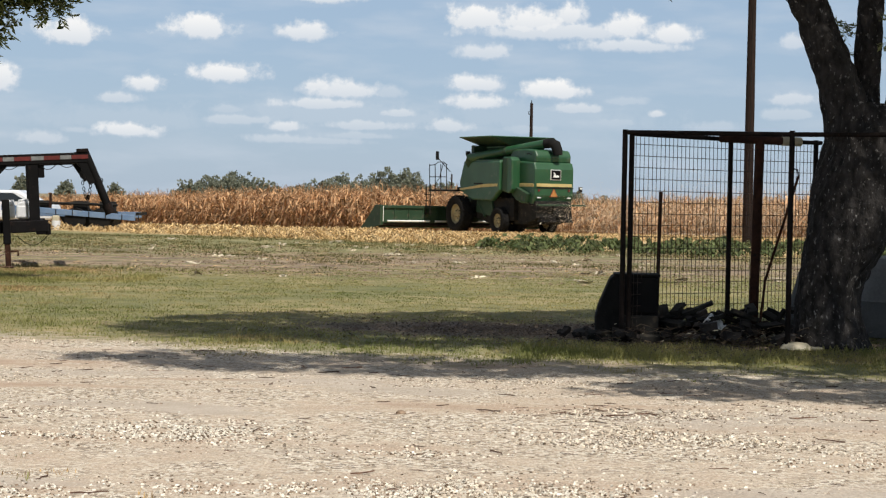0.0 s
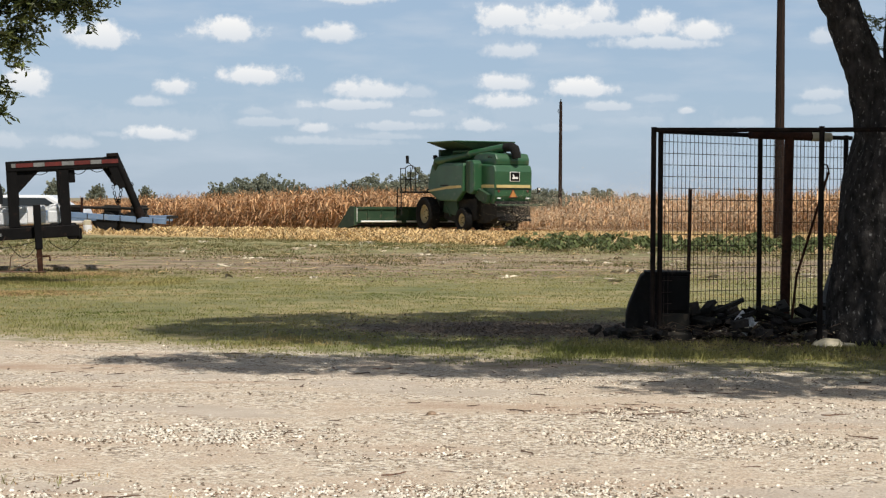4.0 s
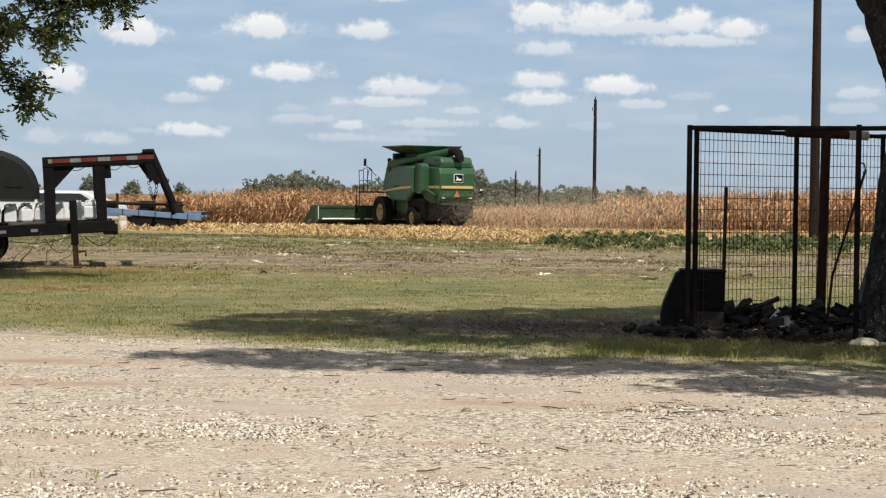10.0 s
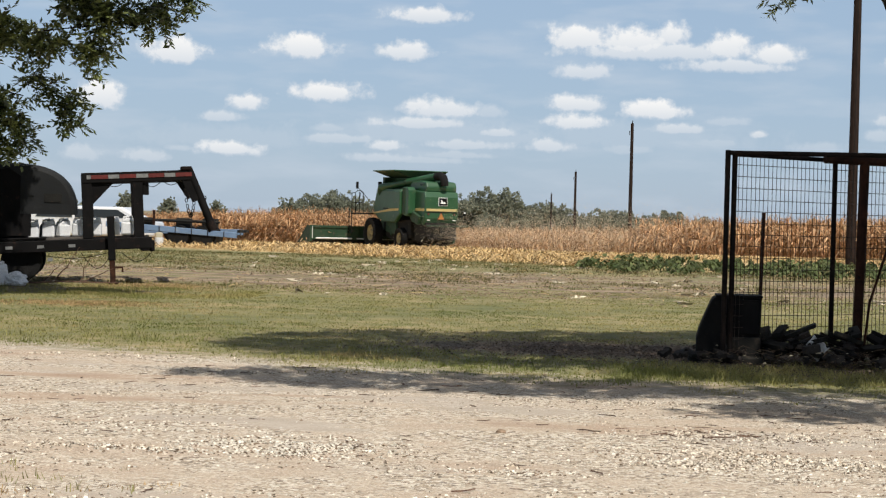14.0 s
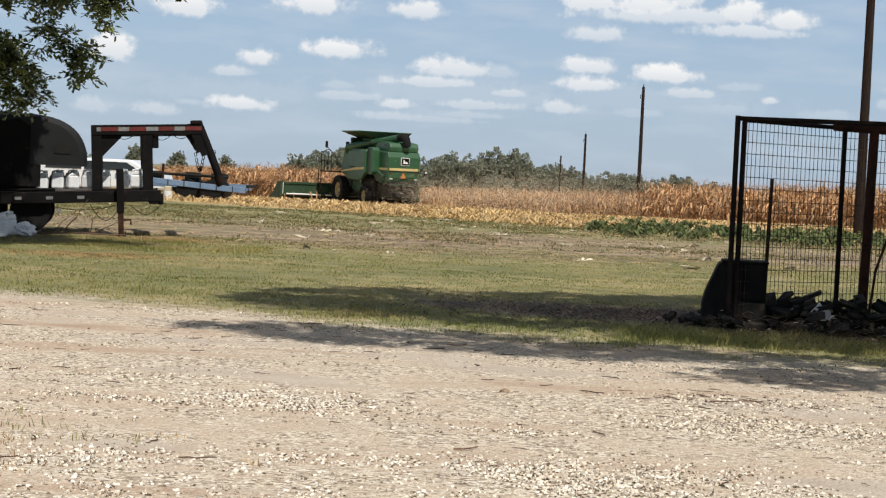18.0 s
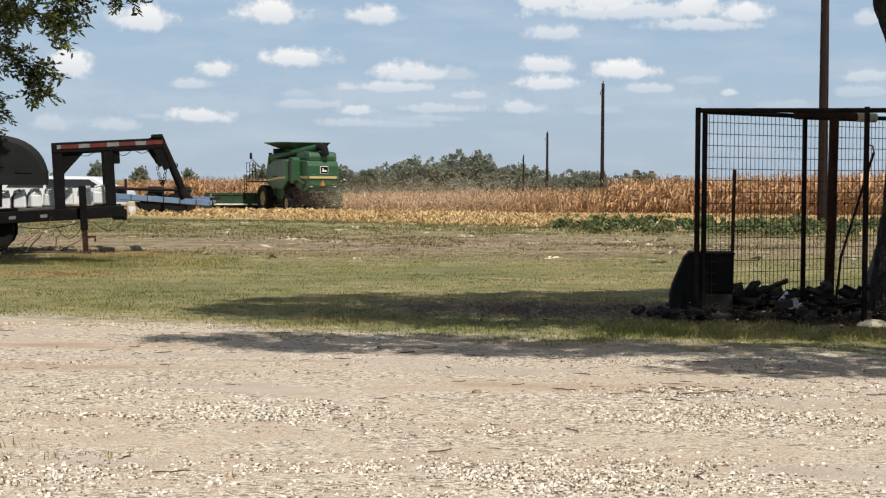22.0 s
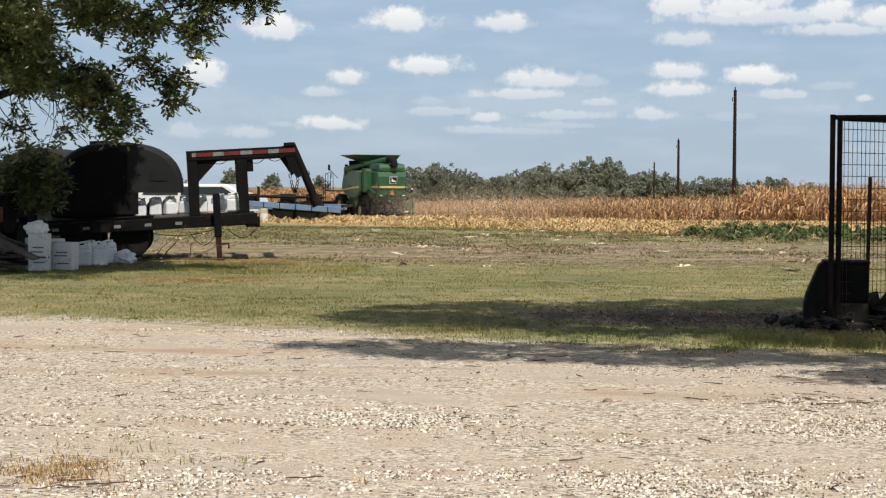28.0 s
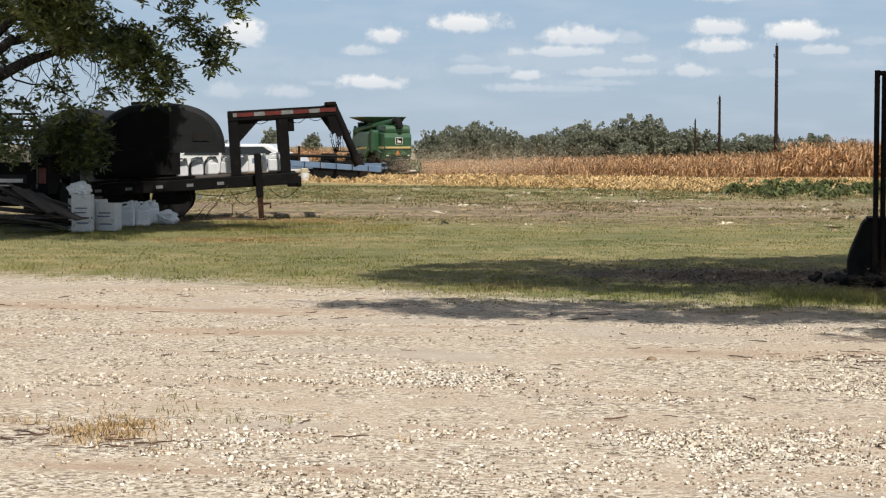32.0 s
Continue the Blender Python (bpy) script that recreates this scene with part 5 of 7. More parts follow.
    low = [(-1.57, -1.15, 3.03, 0.07, 9), (-1.40, -1.15, 3.08, 0.06, 6), (0.08, 0.3, 2.82, 0.12, 18), (0.15, 0.3, 2.62, 0.07, 6), (0.50, -0.30, 2.62, 0.12, 26), (0.56, -0.30, 2.85, 0.10, 14)]
    ob = new("low_twigs", array_mesh("low_twigs", *scatter(fine, clump_points(low, rng), rng, 0.7, 1.2), M_LEAF))
    ob.parent = th


shade_tree()


def yard_tree():
    """The tree over the tank trailer: low hanging sprays before it."""
    th = thing("yard_tree", pose(-11.6, 24.0, 0), "leafy yard tree drooping over the black tank", "tree")
    g = Geo()
    limb(g, (0, 0, -0.1), (0.3, 0, 1.5), 0.30, 0.20, 0.08, 21, seg=18)
    part("trunk", g, M_BARK, th, smooth=True)
    for a, b, r0, r1, sd in [((0.3, 0, 1.4), (2.4, 0.0, 3.15), 0.13, 0.06, 22), ((0.3, 0, 1.4), (0.9, 0.3, 4.5), 0.14, 0.06, 23), ((2.2, 0, 3.0), (4.4, 0.2, 2.75), 0.03, 0.008, 24), ((0.9, 0.2, 4.2), (4.6, -0.3, 4.3), 0.07, 0.02, 25),
                             ((1.6, 0, 2.5), (3.0, 0.2, 1.9), 0.02, 0.006, 26), ((0.3, 0, 1.4), (-1.8, -0.5, 4.2), 0.13, 0.05, 27), ((2.4, 0.0, 3.3), (5.6, 0.1, 3.75), 0.025, 0.006, 28),
                             ((0.3, 0, 1.4), (2.55, -0.1, 2.45), 0.12, 0.075, 29), ((2.5, -0.1, 2.42), (3.6, 0.0, 2.75), 0.07, 0.02, 30), ((0.3, 0, 1.45), (2.3, -0.2, 2.72), 0.10, 0.07, 31), ((2.2, -0.2, 2.66), (3.2, -0.1, 3.25), 0.065, 0.03, 32)]:
        lg = Geo()
        limb(lg, a, b, r0, r1, 0.25, sd, seg=10)
        part("limb", lg, M_BARK, th, smooth=True)
    # sunlit mass, shaded outer sprays, thin inner twigs, low skirt behind
    cl = [(2.70, 0.0, 3.67, 0.42, 200), (3.18, 0.0, 3.56, 0.45, 230), (3.67, 0.0, 3.67, 0.42, 190), (4.15, 0.0, 3.62, 0.36, 170), (4.56, 0.0, 3.63, 0.30, 110), (4.84, 0.0, 3.51, 0.20, 60), (2.78, 0.0, 3.13, 0.42, 210), (3.31, 0.0, 3.16, 0.34, 170), (3.10, 0.0, 2.77, 0.40, 190), (3.55, 0.0, 2.87, 0.28, 110), (3.91, 0.0, 2.70, 0.28, 110), (4.15, 0.0, 2.54, 0.22, 70), (3.75, 0.0, 2.46, 0.26, 90)]
    cl += [(2.78, -0.7, 3.48, 0.40, 150), (3.35, -0.7, 3.40, 0.40, 150), (3.91, -0.7, 3.56, 0.30, 110), (2.94, -0.7, 2.93, 0.40, 150), (3.43, -0.7, 2.93, 0.30, 90), (3.83, -0.7, 2.62, 0.28, 80)]
    cl += [(5.15, 0.1, 4.08, 0.34, 130), (5.6, 0.1, 3.95, 0.28, 110), (5.95, 0.1, 3.85, 0.24, 76), (6.3, 0.1, 4.0, 0.20, 50), (6.65, 0.1, 4.05, 0.16, 30), (5.45, 0.1, 3.40, 0.16, 34), (5.45, 0.1, 3.08, 0.11, 15), (5.15, 0.1, 2.72, 0.16, 28), (5.15, 0.1, 2.42, 0.14, 20)]
    cl += [(5.60, 0.1, 3.70, 0.20, 44), (5.98, 0.1, 3.73, 0.20, 40), (6.30, 0.1, 3.77, 0.16, 24), (5.28, 0.1, 3.41, 0.16, 30), (5.57, 0.1, 3.48, 0.15, 24), (5.32, 0.1, 3.12, 0.08, 8), (4.64, 0.1, 3.23, 0.10, 14), (4.56, 0.1, 2.98, 0.15, 26), (4.82, 0.1, 2.85, 0.13, 20), (5.02, 0.1, 2.74, 0.10, 14), (4.62, 0.1, 2.62, 0.22, 56), (4.94, 0.1, 2.54, 0.14, 26), (4.41, 0.1, 2.38, 0.22, 52), (4.70, 0.1, 2.40, 0.15, 28), (4.11, 0.1, 2.19, 0.18, 32), (4.41, 0.1, 2.11, 0.17, 30), (4.27, 0.1, 1.94, 0.13, 16)]
    cl += [(2.78, 0.2, 2.27, 0.30, 10), (3.18, 0.2, 2.19, 0.30, 9), (3.59, 0.2, 2.11, 0.28, 10), (2.94, 0.2, 1.91, 0.25, 12), (3.43, 0.2, 1.87, 0.25, 10), (2.70, 0.2, 1.99, 0.25, 14)]
    cl += [(2.30, 2.3, 1.56, 0.32, 130), (2.52, 2.3, 1.40, 0.28, 110), (2.38, 2.3, 1.12, 0.36, 150), (1.95, 2.3, 1.32, 0.45, 220)]
    # unseen higher clumps, added to shade the low skirt
    cl += [(3.5, 0.5, 4.95, 0.8, 520), (3.0, 0.2, 4.7, 0.6, 320), (4.0, 0.3, 4.6, 0.5, 240)]
    # the crown's rest above and round them, with unseen clumps added up-sun for shade
    cl += [(3.6, 0.8, 4.7, 0.65, 520), (3.0, 1.0, 4.8, 0.7, 460), (4.3, 0.4, 4.85, 0.5, 420), (4.75, 1.0, 4.85, 0.6, 450), (4.2, 1.5, 4.9, 0.6, 380), (3.3, -3.3, 4.7, 0.8, 420), (2.5, -3.2, 4.7, 0.8, 420), (4.0, -2.6, 4.7, 0.6, 300), (3.2, -2.4, 4.8, 0.6, 260), (4.4, -1.7, 4.7, 0.55, 420), (4.9, -1.9, 4.8, 0.5, 260), (5.9, -0.8, 4.75, 0.55, 200), (6.5, -0.5, 4.7, 0.5, 170), (5.4, -1.1, 4.9, 0.45, 150), (5.9, -0.4, 5.4, 0.8, 260), (1.7, 0.4, 3.4, 0.7, 300), (0.6, 0.4, 4.3, 1.1, 420), (0.0, 0.3, 5.2, 1.2, 420), (-1.8, -0.4, 4.6, 1.3, 420),
           (-0.5, 0.6, 3.4, 1.1, 420), (0.6, 1.8, 3.6, 1.0, 380), (-1.6, 1.5, 3.8, 1.2, 400), (1.0, 3.0, 4.8, 1.2, 420), (2.1, 2.4, 5.1, 0.8, 520), (2.8, 2.3, 5.1, 0.7, 520), (3.35, 2.4, 5.15, 0.65, 480), (3.7, 2.7, 5.2, 0.45, 260),
           (2.1, 3.5, 5.2, 0.8, 480), (2.8, 3.4, 5.2, 0.75, 480), (3.4, 3.4, 5.2, 0.65, 400), (1.3, 0.9, 2.4, 0.7, 260), (1.7, 1.0, 1.5, 0.7, 240)]
    small = [hung(leaf_spray(rng, 10, 0.092, 0.042, 0.22), rng) for _ in range(20)]
    # unseen leaf layer added up-sun, to shade the bed, boards and cartons
    gx, gy, h = rng.uniform(-11.2, -7.6, 1900), rng.uniform(22.6, 27.6, 1900), rng.uniform(4.5, 5.8, 1900)
    shade_leaves = np.column_stack([gx + h * SUN_DIR.x / SUN_DIR.z + 11.6, gy + h * SUN_DIR.y / SUN_DIR.z - 24.0, h])
    shade_leaves = shade_leaves[noise_at(np.column_stack([gx, gy]), 1.9, 71) < 0.40]
    ob = new("crown", array_mesh("crown", *scatter(small, np.concatenate([shade_leaves, clump_points([(x, y, z, r, int(n * (0.95 if z < 4.2 else 1.45))) for x, y, z, r, n in cl], rng)]), rng, 0.75, 1.3, 0.35), M_LEAF))
    ob.parent = th
    for k in range(26):
        x0, z0 = rng.uniform(2.5, 3.6), rng.uniform(2.3, 3.0)
        lg = Geo()
        limb(lg, (x0, 0.15, z0), (x0 + rng.uniform(-0.3, 0.7), rng.uniform(0.0, 0.35), z0 - rng.uniform(0.3, 0.9)), 0.008, 0.003, 0.22, 60 + k, 6, 5)
        part("twig", lg, M_WOODPOLE, th)


yard_tree()


def far_clump(rng, n=38, s=0.30):
    st = []
    for _ in range(n):
        c = rng.normal(0, 1, 3)
        c *= 0.62 * rng.random() ** 0.4 / np.linalg.norm(c)
        a = rng.normal(0, 1, 3)
        b = rng.normal(0, 1, 3)
        a /= np.linalg.norm(a)
        b -= a * a.dot(b)
        b /= np.linalg.norm(b)
        st.append(strip([c - a * s * 0.5, c, c + a * s * 0.5], (s * 0.2, s, s * 0.2), b))
    return joined(st)


FAR = [far_clump(rng) for _ in range(5)]


def far_tree(x, y, h, w, label="distant broadleaf tree beyond the crops"):
    z = ground_z(y)
    th = thing("field_tree", pose(x, y, z), label, "tree", "trees along the far side of the field")
    g = Geo()
    limb(g, (0, 0, -0.5), (0.2, 0, h * 0.6), 0.05 * h * 0.5, 0.1, 0.3, x, seg=8)
    part("trunk", g, M_BARK, th)
    for k in range(3):
        lg = Geo()
        limb(lg, (0.1, 0, h * 0.3), ((k - 1) * w * 0.35, 0.5 * (k - 1), h * 0.75), 0.12, 0.05, 0.4, x + k, seg=6)
        part("limb", lg, M_BARK, th)
    n = int(30 + 8.0 * w * h / 6)
    p = rng.normal(0, 1, (n, 3))
    p /= np.linalg.norm(p, axis=1)[:, None]
    p *= (rng.random(n) ** 0.35)[:, None]
    p = p * np.array([w * 0.5, w * 0.4, h * 0.42]) + np.array([0, 0, h * 0.54])
    p[:, 0] += w * 0.1 * np.clip(rng.normal(0, 1, n), -1.5, 1.5)
    p[:, 2] += h * 0.07 * np.clip(rng.normal(0, 1, n), -1.3, 1.1)
    ob = new("crown", array_mesh("crown", *scatter(FAR, p, rng, 0.85, 1.9, 0.2), M_HAZELEAF))
    ob.parent = th


def build_far_trees():
    r2 = random.Random(11)
    # azimuth (degrees), distance, height, width
    for az, d, el, w in [(-8.1, 375, 0.40, 8), (-7.35, 380, 0.56, 9), (-6.6, 380, 0.72, 10), (-5.6, 385, 0.44, 8), (-4.7, 385, 0.32, 8), (-4.05, 385, 0.42, 7), (-3.4, 380, 0.66, 9), (-2.6, 382, 0.66, 9), (-1.9, 380, 0.86, 10),
                         (-1.2, 380, 0.80, 9), (-0.35, 385, 0.56, 9), (0.5, 390, 0.42, 9), (1.4, 395, 0.24, 9), (2.3, 385, 0.30, 9), (3.2, 390, 0.14, 7), (4.0, 380, 0.30, 8), (-13.3, 330, 0.50, 2.8), (-12.0, 330, 0.30, 2.4),
                         (-10.45, 335, 0.32, 2.8), (-15.2, 330, 0.4, 4), (4.9, 390, 0.1, 6), (-1.75, 345, 0.10, 4)]:
        h = 1.24 + d * math.tan(radians(el)) - ground_z(d)
        far_tree(d * math.tan(radians(az)), d, h * r2.uniform(0.97, 1.03), w * 1.15)
    # low scrub that closes the gaps
    n = 330
    az = rng.uniform(-8.6, 5.0, n)
    d = rng.uniform(385, 405, n)
    p = np.column_stack([d * np.tan(np.radians(az)), d, ground_z(400) + rng.random(n) ** 1.5 * (2.2 + 1.6 * np.sin(az * 3.1) + 1.2 * np.sin(az * 7.7 + 1)) + 0.3])
    stuff("far_scrub", scatter(FAR, p, rng, 1.4, 2.8, 0.2), M_HAZELEAF, "grey-green scrub between distant trees", "scrub")


build_far_trees()
# ---- the harvester ----
DROP = 0.22   # how far the wheels and the header stand below the body's datum


def wheel(th, x, y, R, W, rimr, side):
    ax = new("wheel")
    ax.parent = th
    ax.matrix_basis = pose(x, y, R - DROP)
    turn = Matrix.Rotation(radians(90), 4, "Y")
    prof = [(rimr, -W * 0.36), (R * 0.80, -W * 0.5), (R * 0.94, -W * 0.47), (R * 0.97, -W * 0.3), (R * 0.97, W * 0.3), (R * 0.94, W * 0.47), (R * 0.80, W * 0.5), (rimr, W * 0.36)]
    n, seg, g = len(prof), 36, Geo()
    g.v = [tuple(turn @ Vector((r * math.cos(2 * math.pi * k / seg), r * math.sin(2 * math.pi * k / seg), z))) for r, z in prof for k in range(seg)]
    g.f = [(i * seg + k, i * seg + (k + 1) % seg, (i + 1) * seg + (k + 1) % seg, (i + 1) * seg + k) for i in range(n - 1) for k in range(seg)]
    lugs = 22
    for k in range(lugs):
        for s in (-1, 1):
            m = turn @ Matrix.Rotation(2 * math.pi * (k + (0.5 if s > 0 else 0)) / lugs, 4, "Z") @ Matrix.Translation((R * 0.96, 0, s * W * 0.22)) @ Matrix.Rotation(s * 0.6, 4, "X")
            g.box(-0.01, R * 0.045, -0.03, 0.03, -W * 0.26, W * 0.26, m=m)
    part("tyre", g, M_BLACK, ax, "black lugged tyre", smooth=False)
    g = Geo()
    rim = [(rimr * 1.02, 0.30 * W), (rimr * 0.94, 0.30 * W), (rimr * 0.85, 0.12 * W), (rimr * 0.35, 0.10 * W), (rimr * 0.28, 0.22 * W), (0.02, 0.22 * W)]
    seg = 28
    for q in (1, -1):
        b = len(g.v)
        g.v += [tuple(turn @ Vector((r * math.cos(2 * math.pi * k / seg), r * math.sin(2 * math.pi * k / seg), q * z))) for r, z in rim for k in range(seg)]
        g.f += [(b + i * seg + k, b + i * seg + (k + 1) % seg, b + (i + 1) * seg + (k + 1) % seg, b + (i + 1) * seg + k) for i in range(len(rim) - 1) for k in range(seg)]
    part("rim", g, M_RIM, ax, "dusty yellow steel rim, darkened for the shade on it", smooth=True)
    for k in range(8):
        a = 2 * math.pi * k / 8
        cy, cz = rimr * 0.45 * math.cos(a), rimr * 0.45 * math.sin(a)
        part("bolt", Geo().box(side * 0.14 * W - 0.02, side * 0.14 * W + 0.02, cy - 0.02, cy + 0.02, cz - 0.02, cz + 0.02), M_DARK, ax)
    return ax


def harvester():
    th = thing("combine_harvester", pose(0, 0, 0), "green combine harvester with yellow stripes, dusty from cutting corn", "combine harvester")

    def P(name, g, mat=M_GREEN, label="", parent=None, bevel=0.0, smooth=False):
        return part(name, g, mat, parent or th, label, smooth, bevel)

    # chassis
    P("chassis", Geo().box(-0.72, 0.72, 0.9, 6.1, 0.75, 1.95, 0.05), M_DARK)
    P("front_axle", Geo().tube([(-1.5, 5.7, 0.64), (1.5, 5.7, 0.64)], 0.16, 12), M_DARK, smooth=True)
    P("rear_axle", Geo().tube([(-1.2, 2.45, 0.40), (1.2, 2.45, 0.40)], 0.11, 12), M_DARK, smooth=True)
    g = Geo().prism([(1.5, 0.42), (3.6, 0.25), (4.8, 0.45), (4.8, 1.4), (1.5, 1.4)], -1.12, 1.12)
    P("cleaning_shoe", g, M_DARK)
    P("belly_guard", Geo().prism([(3.1, 0.55), (4.7, 0.75), (4.6, 1.5), (3.4, 1.55)], -1.22, -1.10), M_GREEN_DUST, "dusty green lower guard")
    P("strut", Geo().tube([(-1.2, 4.55, 1.25), (-1.2, 3.9, 0.55)], 0.06, 8), M_GREEN_DUST)
    # rear hood
    hood = [(0.16, 1.16), (0.0, 1.55), (-0.02, 2.70), (0.10, 3.0), (1.95, 3.10), (1.95, 1.5), (1.2, 1.2)]
    P("rear_hood", Geo().prism(hood, -0.99, 1.04), bevel=0.07)
    P("rear_stripe", Geo().box(-0.90, 0.92, -0.045, 0.02, 1.93, 2.07, 0.008), M_YELLOW, "yellow stripe")
    P("side_stripe", Geo().box(-1.015, -0.98, 0.06, 1.3, 1.93, 2.07, 0.008), M_YELLOW, "yellow stripe")
    P("side_stripe", Geo().box(1.02, 1.065, 0.06, 1.3, 1.93, 2.07, 0.008), M_YELLOW, "yellow stripe")
    g = Geo().box(-0.19, 0.35, -0.05, 0.0, 2.23, 2.69, 0.02)
    badge = P("badge", g, M_WHITEMARK, "square white and black badge")
    part("badge_field", Geo().box(-0.165, 0.325, -0.056, -0.03, 2.255, 2.665, 0.01), M_BLKPAINT, badge)
    g = Geo().prism([(-0.08, 2.35), (0.22, 2.35), (0.25, 2.41), (0.14, 2.46), (0.08, 2.43), (0.02, 2.54), (-0.06, 2.58), (-0.03, 2.46)], -0.062, -0.045, "y")
    part("badge_mark", g, M_WHITEMARK, badge)
    P("warning_triangle", Geo().prism([(-0.17, 1.50), (0.17, 1.50), (0.0, 1.83)], -0.035, 0.02, "y"), M_ORANGE, "orange slow-vehicle triangle")
    P("warning_triangle_back", Geo().prism([(-0.22, 1.47), (0.22, 1.47), (0.0, 1.90)], -0.02, 0.03, "y"), M_RED)
    for x in (-0.83, 0.74):
        P("tail_light", Geo().box(x, x + 0.10, -0.05, 0.02, 1.72, 1.82, 0.01), M_RED)
        P("marker", Geo().box(x - 0.02, x + 0.16, -0.02, 0.03, 1.42, 1.47, 0.005), M_WHITEMARK)
    P("hood_seam", Geo().box(-0.98, 1.03, -0.03, 0.0, 1.86, 1.885), M_DARK)
    # engine deck
    deck = [(0.22, 2.98), (0.18, 3.28), (0.34, 3.54), (1.2, 3.62), (2.4, 3.58), (2.4, 3.0)]
    P("engine_cover", Geo().prism(deck, -0.80, 1.02), bevel=0.07)
    P("air_screen", Geo().tube([(1.0, 1.5, 3.1), (1.12, 1.5, 3.1)], 0.42, 24), M_DARK, smooth=True)
    P("grab_handle", Geo().tube([(-0.82, 0.6, 3.35), (-0.9, 0.62, 3.4), (-0.9, 0.85, 3.4), (-0.82, 0.87, 3.35)], 0.015, 6), M_DARK)
    # duct column by the hood
    P("duct_column", Geo().prism([(1.25, 1.8), (1.25, 3.1), (1.45, 3.25), (2.0, 3.25), (2.0, 1.7), (1.5, 1.62)], -1.42, -0.97), M_GREEN, bevel=0.05)
    P("duct_face", Geo().box(-1.445, -1.40, 1.62, 2.02, 1.75, 3.2, 0.02), M_GREEN_DUST)
    # side shields
    side = [(2.08, 3.04), (5.30, 3.10), (5.72, 2.10), (5.60, 1.72), (4.50, 1.30), (2.75, 1.28), (2.10, 1.75)]
    for sx, nm in ((-1, "left"), (1, "right")):
        a, b = sorted((sx * 1.30, sx * 1.56))
        P("side_shield", Geo().prism(side, a, b), bevel=0.06)
        a, b = sorted((sx * 1.555, sx * 1.585))
        st = [(2.25, 1.93), (3.6, 1.88), (5.60, 1.74), (5.64, 1.82), (4.4, 1.93), (3.4, 2.03), (2.25, 2.05)]
        P("shield_stripe", Geo().prism(st, a, b), M_YELLOW, "yellow stripe")
        P("shield_upper_edge", Geo().prism([(2.1, 3.0), (5.3, 3.06), (5.25, 3.16), (2.2, 3.12)], min(sx * 1.1, sx * 1.5), max(sx * 1.1, sx * 1.5)), M_GREEN, bevel=0.03)
    P("shield_lettering", Geo().box(-1.592, -1.57, 3.5, 4.3, 2.02, 2.08), M_DARK)
    # lower rear chute
    P("lower_panel", Geo().prism([(0.35, 1.62), (1.55, 2.0), (1.6, 1.62), (1.25, 1.32), (0.5, 1.22)], -1.18, -0.98), M_GREEN_DUST, bevel=0.03)
    # grain tank with flared extension
    g = Geo().box(-0.52, 1.22, 2.75, 5.2, 2.9, 3.78, 0.05)
    P("grain_tank", g, M_GREEN_DUST)
    P("tank_front_panel", Geo().box(-1.22, -0.5, 5.0, 5.25, 2.9, 3.82, 0.03), M_GREEN_DUST)
    lo, hi = [(-0.56, 2.7), (1.24, 2.7), (1.24, 5.26), (-0.56, 5.26)], [(-1.80, 2.4), (1.50, 2.4), (1.50, 5.3), (-1.80, 5.3)]
    tank = P("tank_extension", Geo(), M_GREEN_DUST)
    for k in range(4):
        a, b, c, d = lo[k], lo[(k + 1) % 4], hi[(k + 1) % 4], hi[k]
        nrm = Vector(((b[1] - a[1]), -(b[0] - a[0]), 0)).normalized() * 0.03
        vs = [(a[0], a[1], 3.76), (b[0], b[1], 3.76), (c[0], c[1], 4.16), (d[0], d[1], 4.16)]
        vs += [(p[0] - nrm.x, p[1] - nrm.y, p[2]) for p in vs]
        g = Geo().add(vs, [(0, 1, 2, 3), (7, 6, 5, 4), (0, 4, 5, 1), (1, 5, 6, 2), (2, 6, 7, 3), (3, 7, 4, 0)])
        part("flared_side", g, M_GREEN_DUST, tank)
    rim = Geo()
    for k in range(4):
        c, d = hi[(k + 1) % 4], hi[k]
        rim.tube([(d[0], d[1], 4.17), (c[0], c[1], 4.17)], 0.03, 8)
    part("tank_rim", rim, M_GREEN, tank)
    part("grain", Geo().lathe([(0.84, 3.78), (0.6, 3.9), (0.3, 4.02), (0.02, 4.06)], 20, Matrix.Translation((0.35, 3.98, 0))), M_STUB, tank, "heaped yellow corn grain")
    # unloading auger folded back
    P("auger_elbow", Geo().tube([(-1.28, 4.95, 2.75), (-1.46, 4.9, 3.05), (-1.52, 4.68, 3.24)], 0.23, 14), M_GREEN_DUST, smooth=True)
    P("auger_tube", Geo().tube([(-1.55, 4.78, 3.22), (-0.79, 2.66, 3.54), (-0.02, 0.55, 3.86)], 0.205, 20), M_GREEN, "long green unloading auger tube", smooth=True)
    P("auger_band", Geo().tube([(-0.86, 2.84, 3.512), (-0.79, 2.66, 3.54)], 0.216, 20), M_GREEN_DUST, smooth=True)
    P("spout", Geo().tube([(-0.06, 0.65, 3.85), (0.06, 0.32, 3.88), (0.13, 0.10, 3.77), (0.16, -0.02, 3.52), (0.17, -0.04, 3.34)], [0.215, 0.235, 0.24, 0.22, 0.20], 16), M_BLACK, "black rubber spout", smooth=True)
    P("auger_cradle", Geo().box(-0.25, 0.1, 1.0, 1.1, 3.5, 3.68, 0.02), M_DARK)
    # cab
    P("cab_floor", Geo().box(-0.9, 0.9, 5.15, 7.1, 1.7, 1.9, 0.03), M_DARK)
    P("cab_window", Geo().prism([(5.2, 1.9), (6.5, 1.9), (6.6, 2.6), (6.4, 3.3), (5.2, 3.3)], -0.70, 0.70), M_GLASS, "dark tinted cab glass")
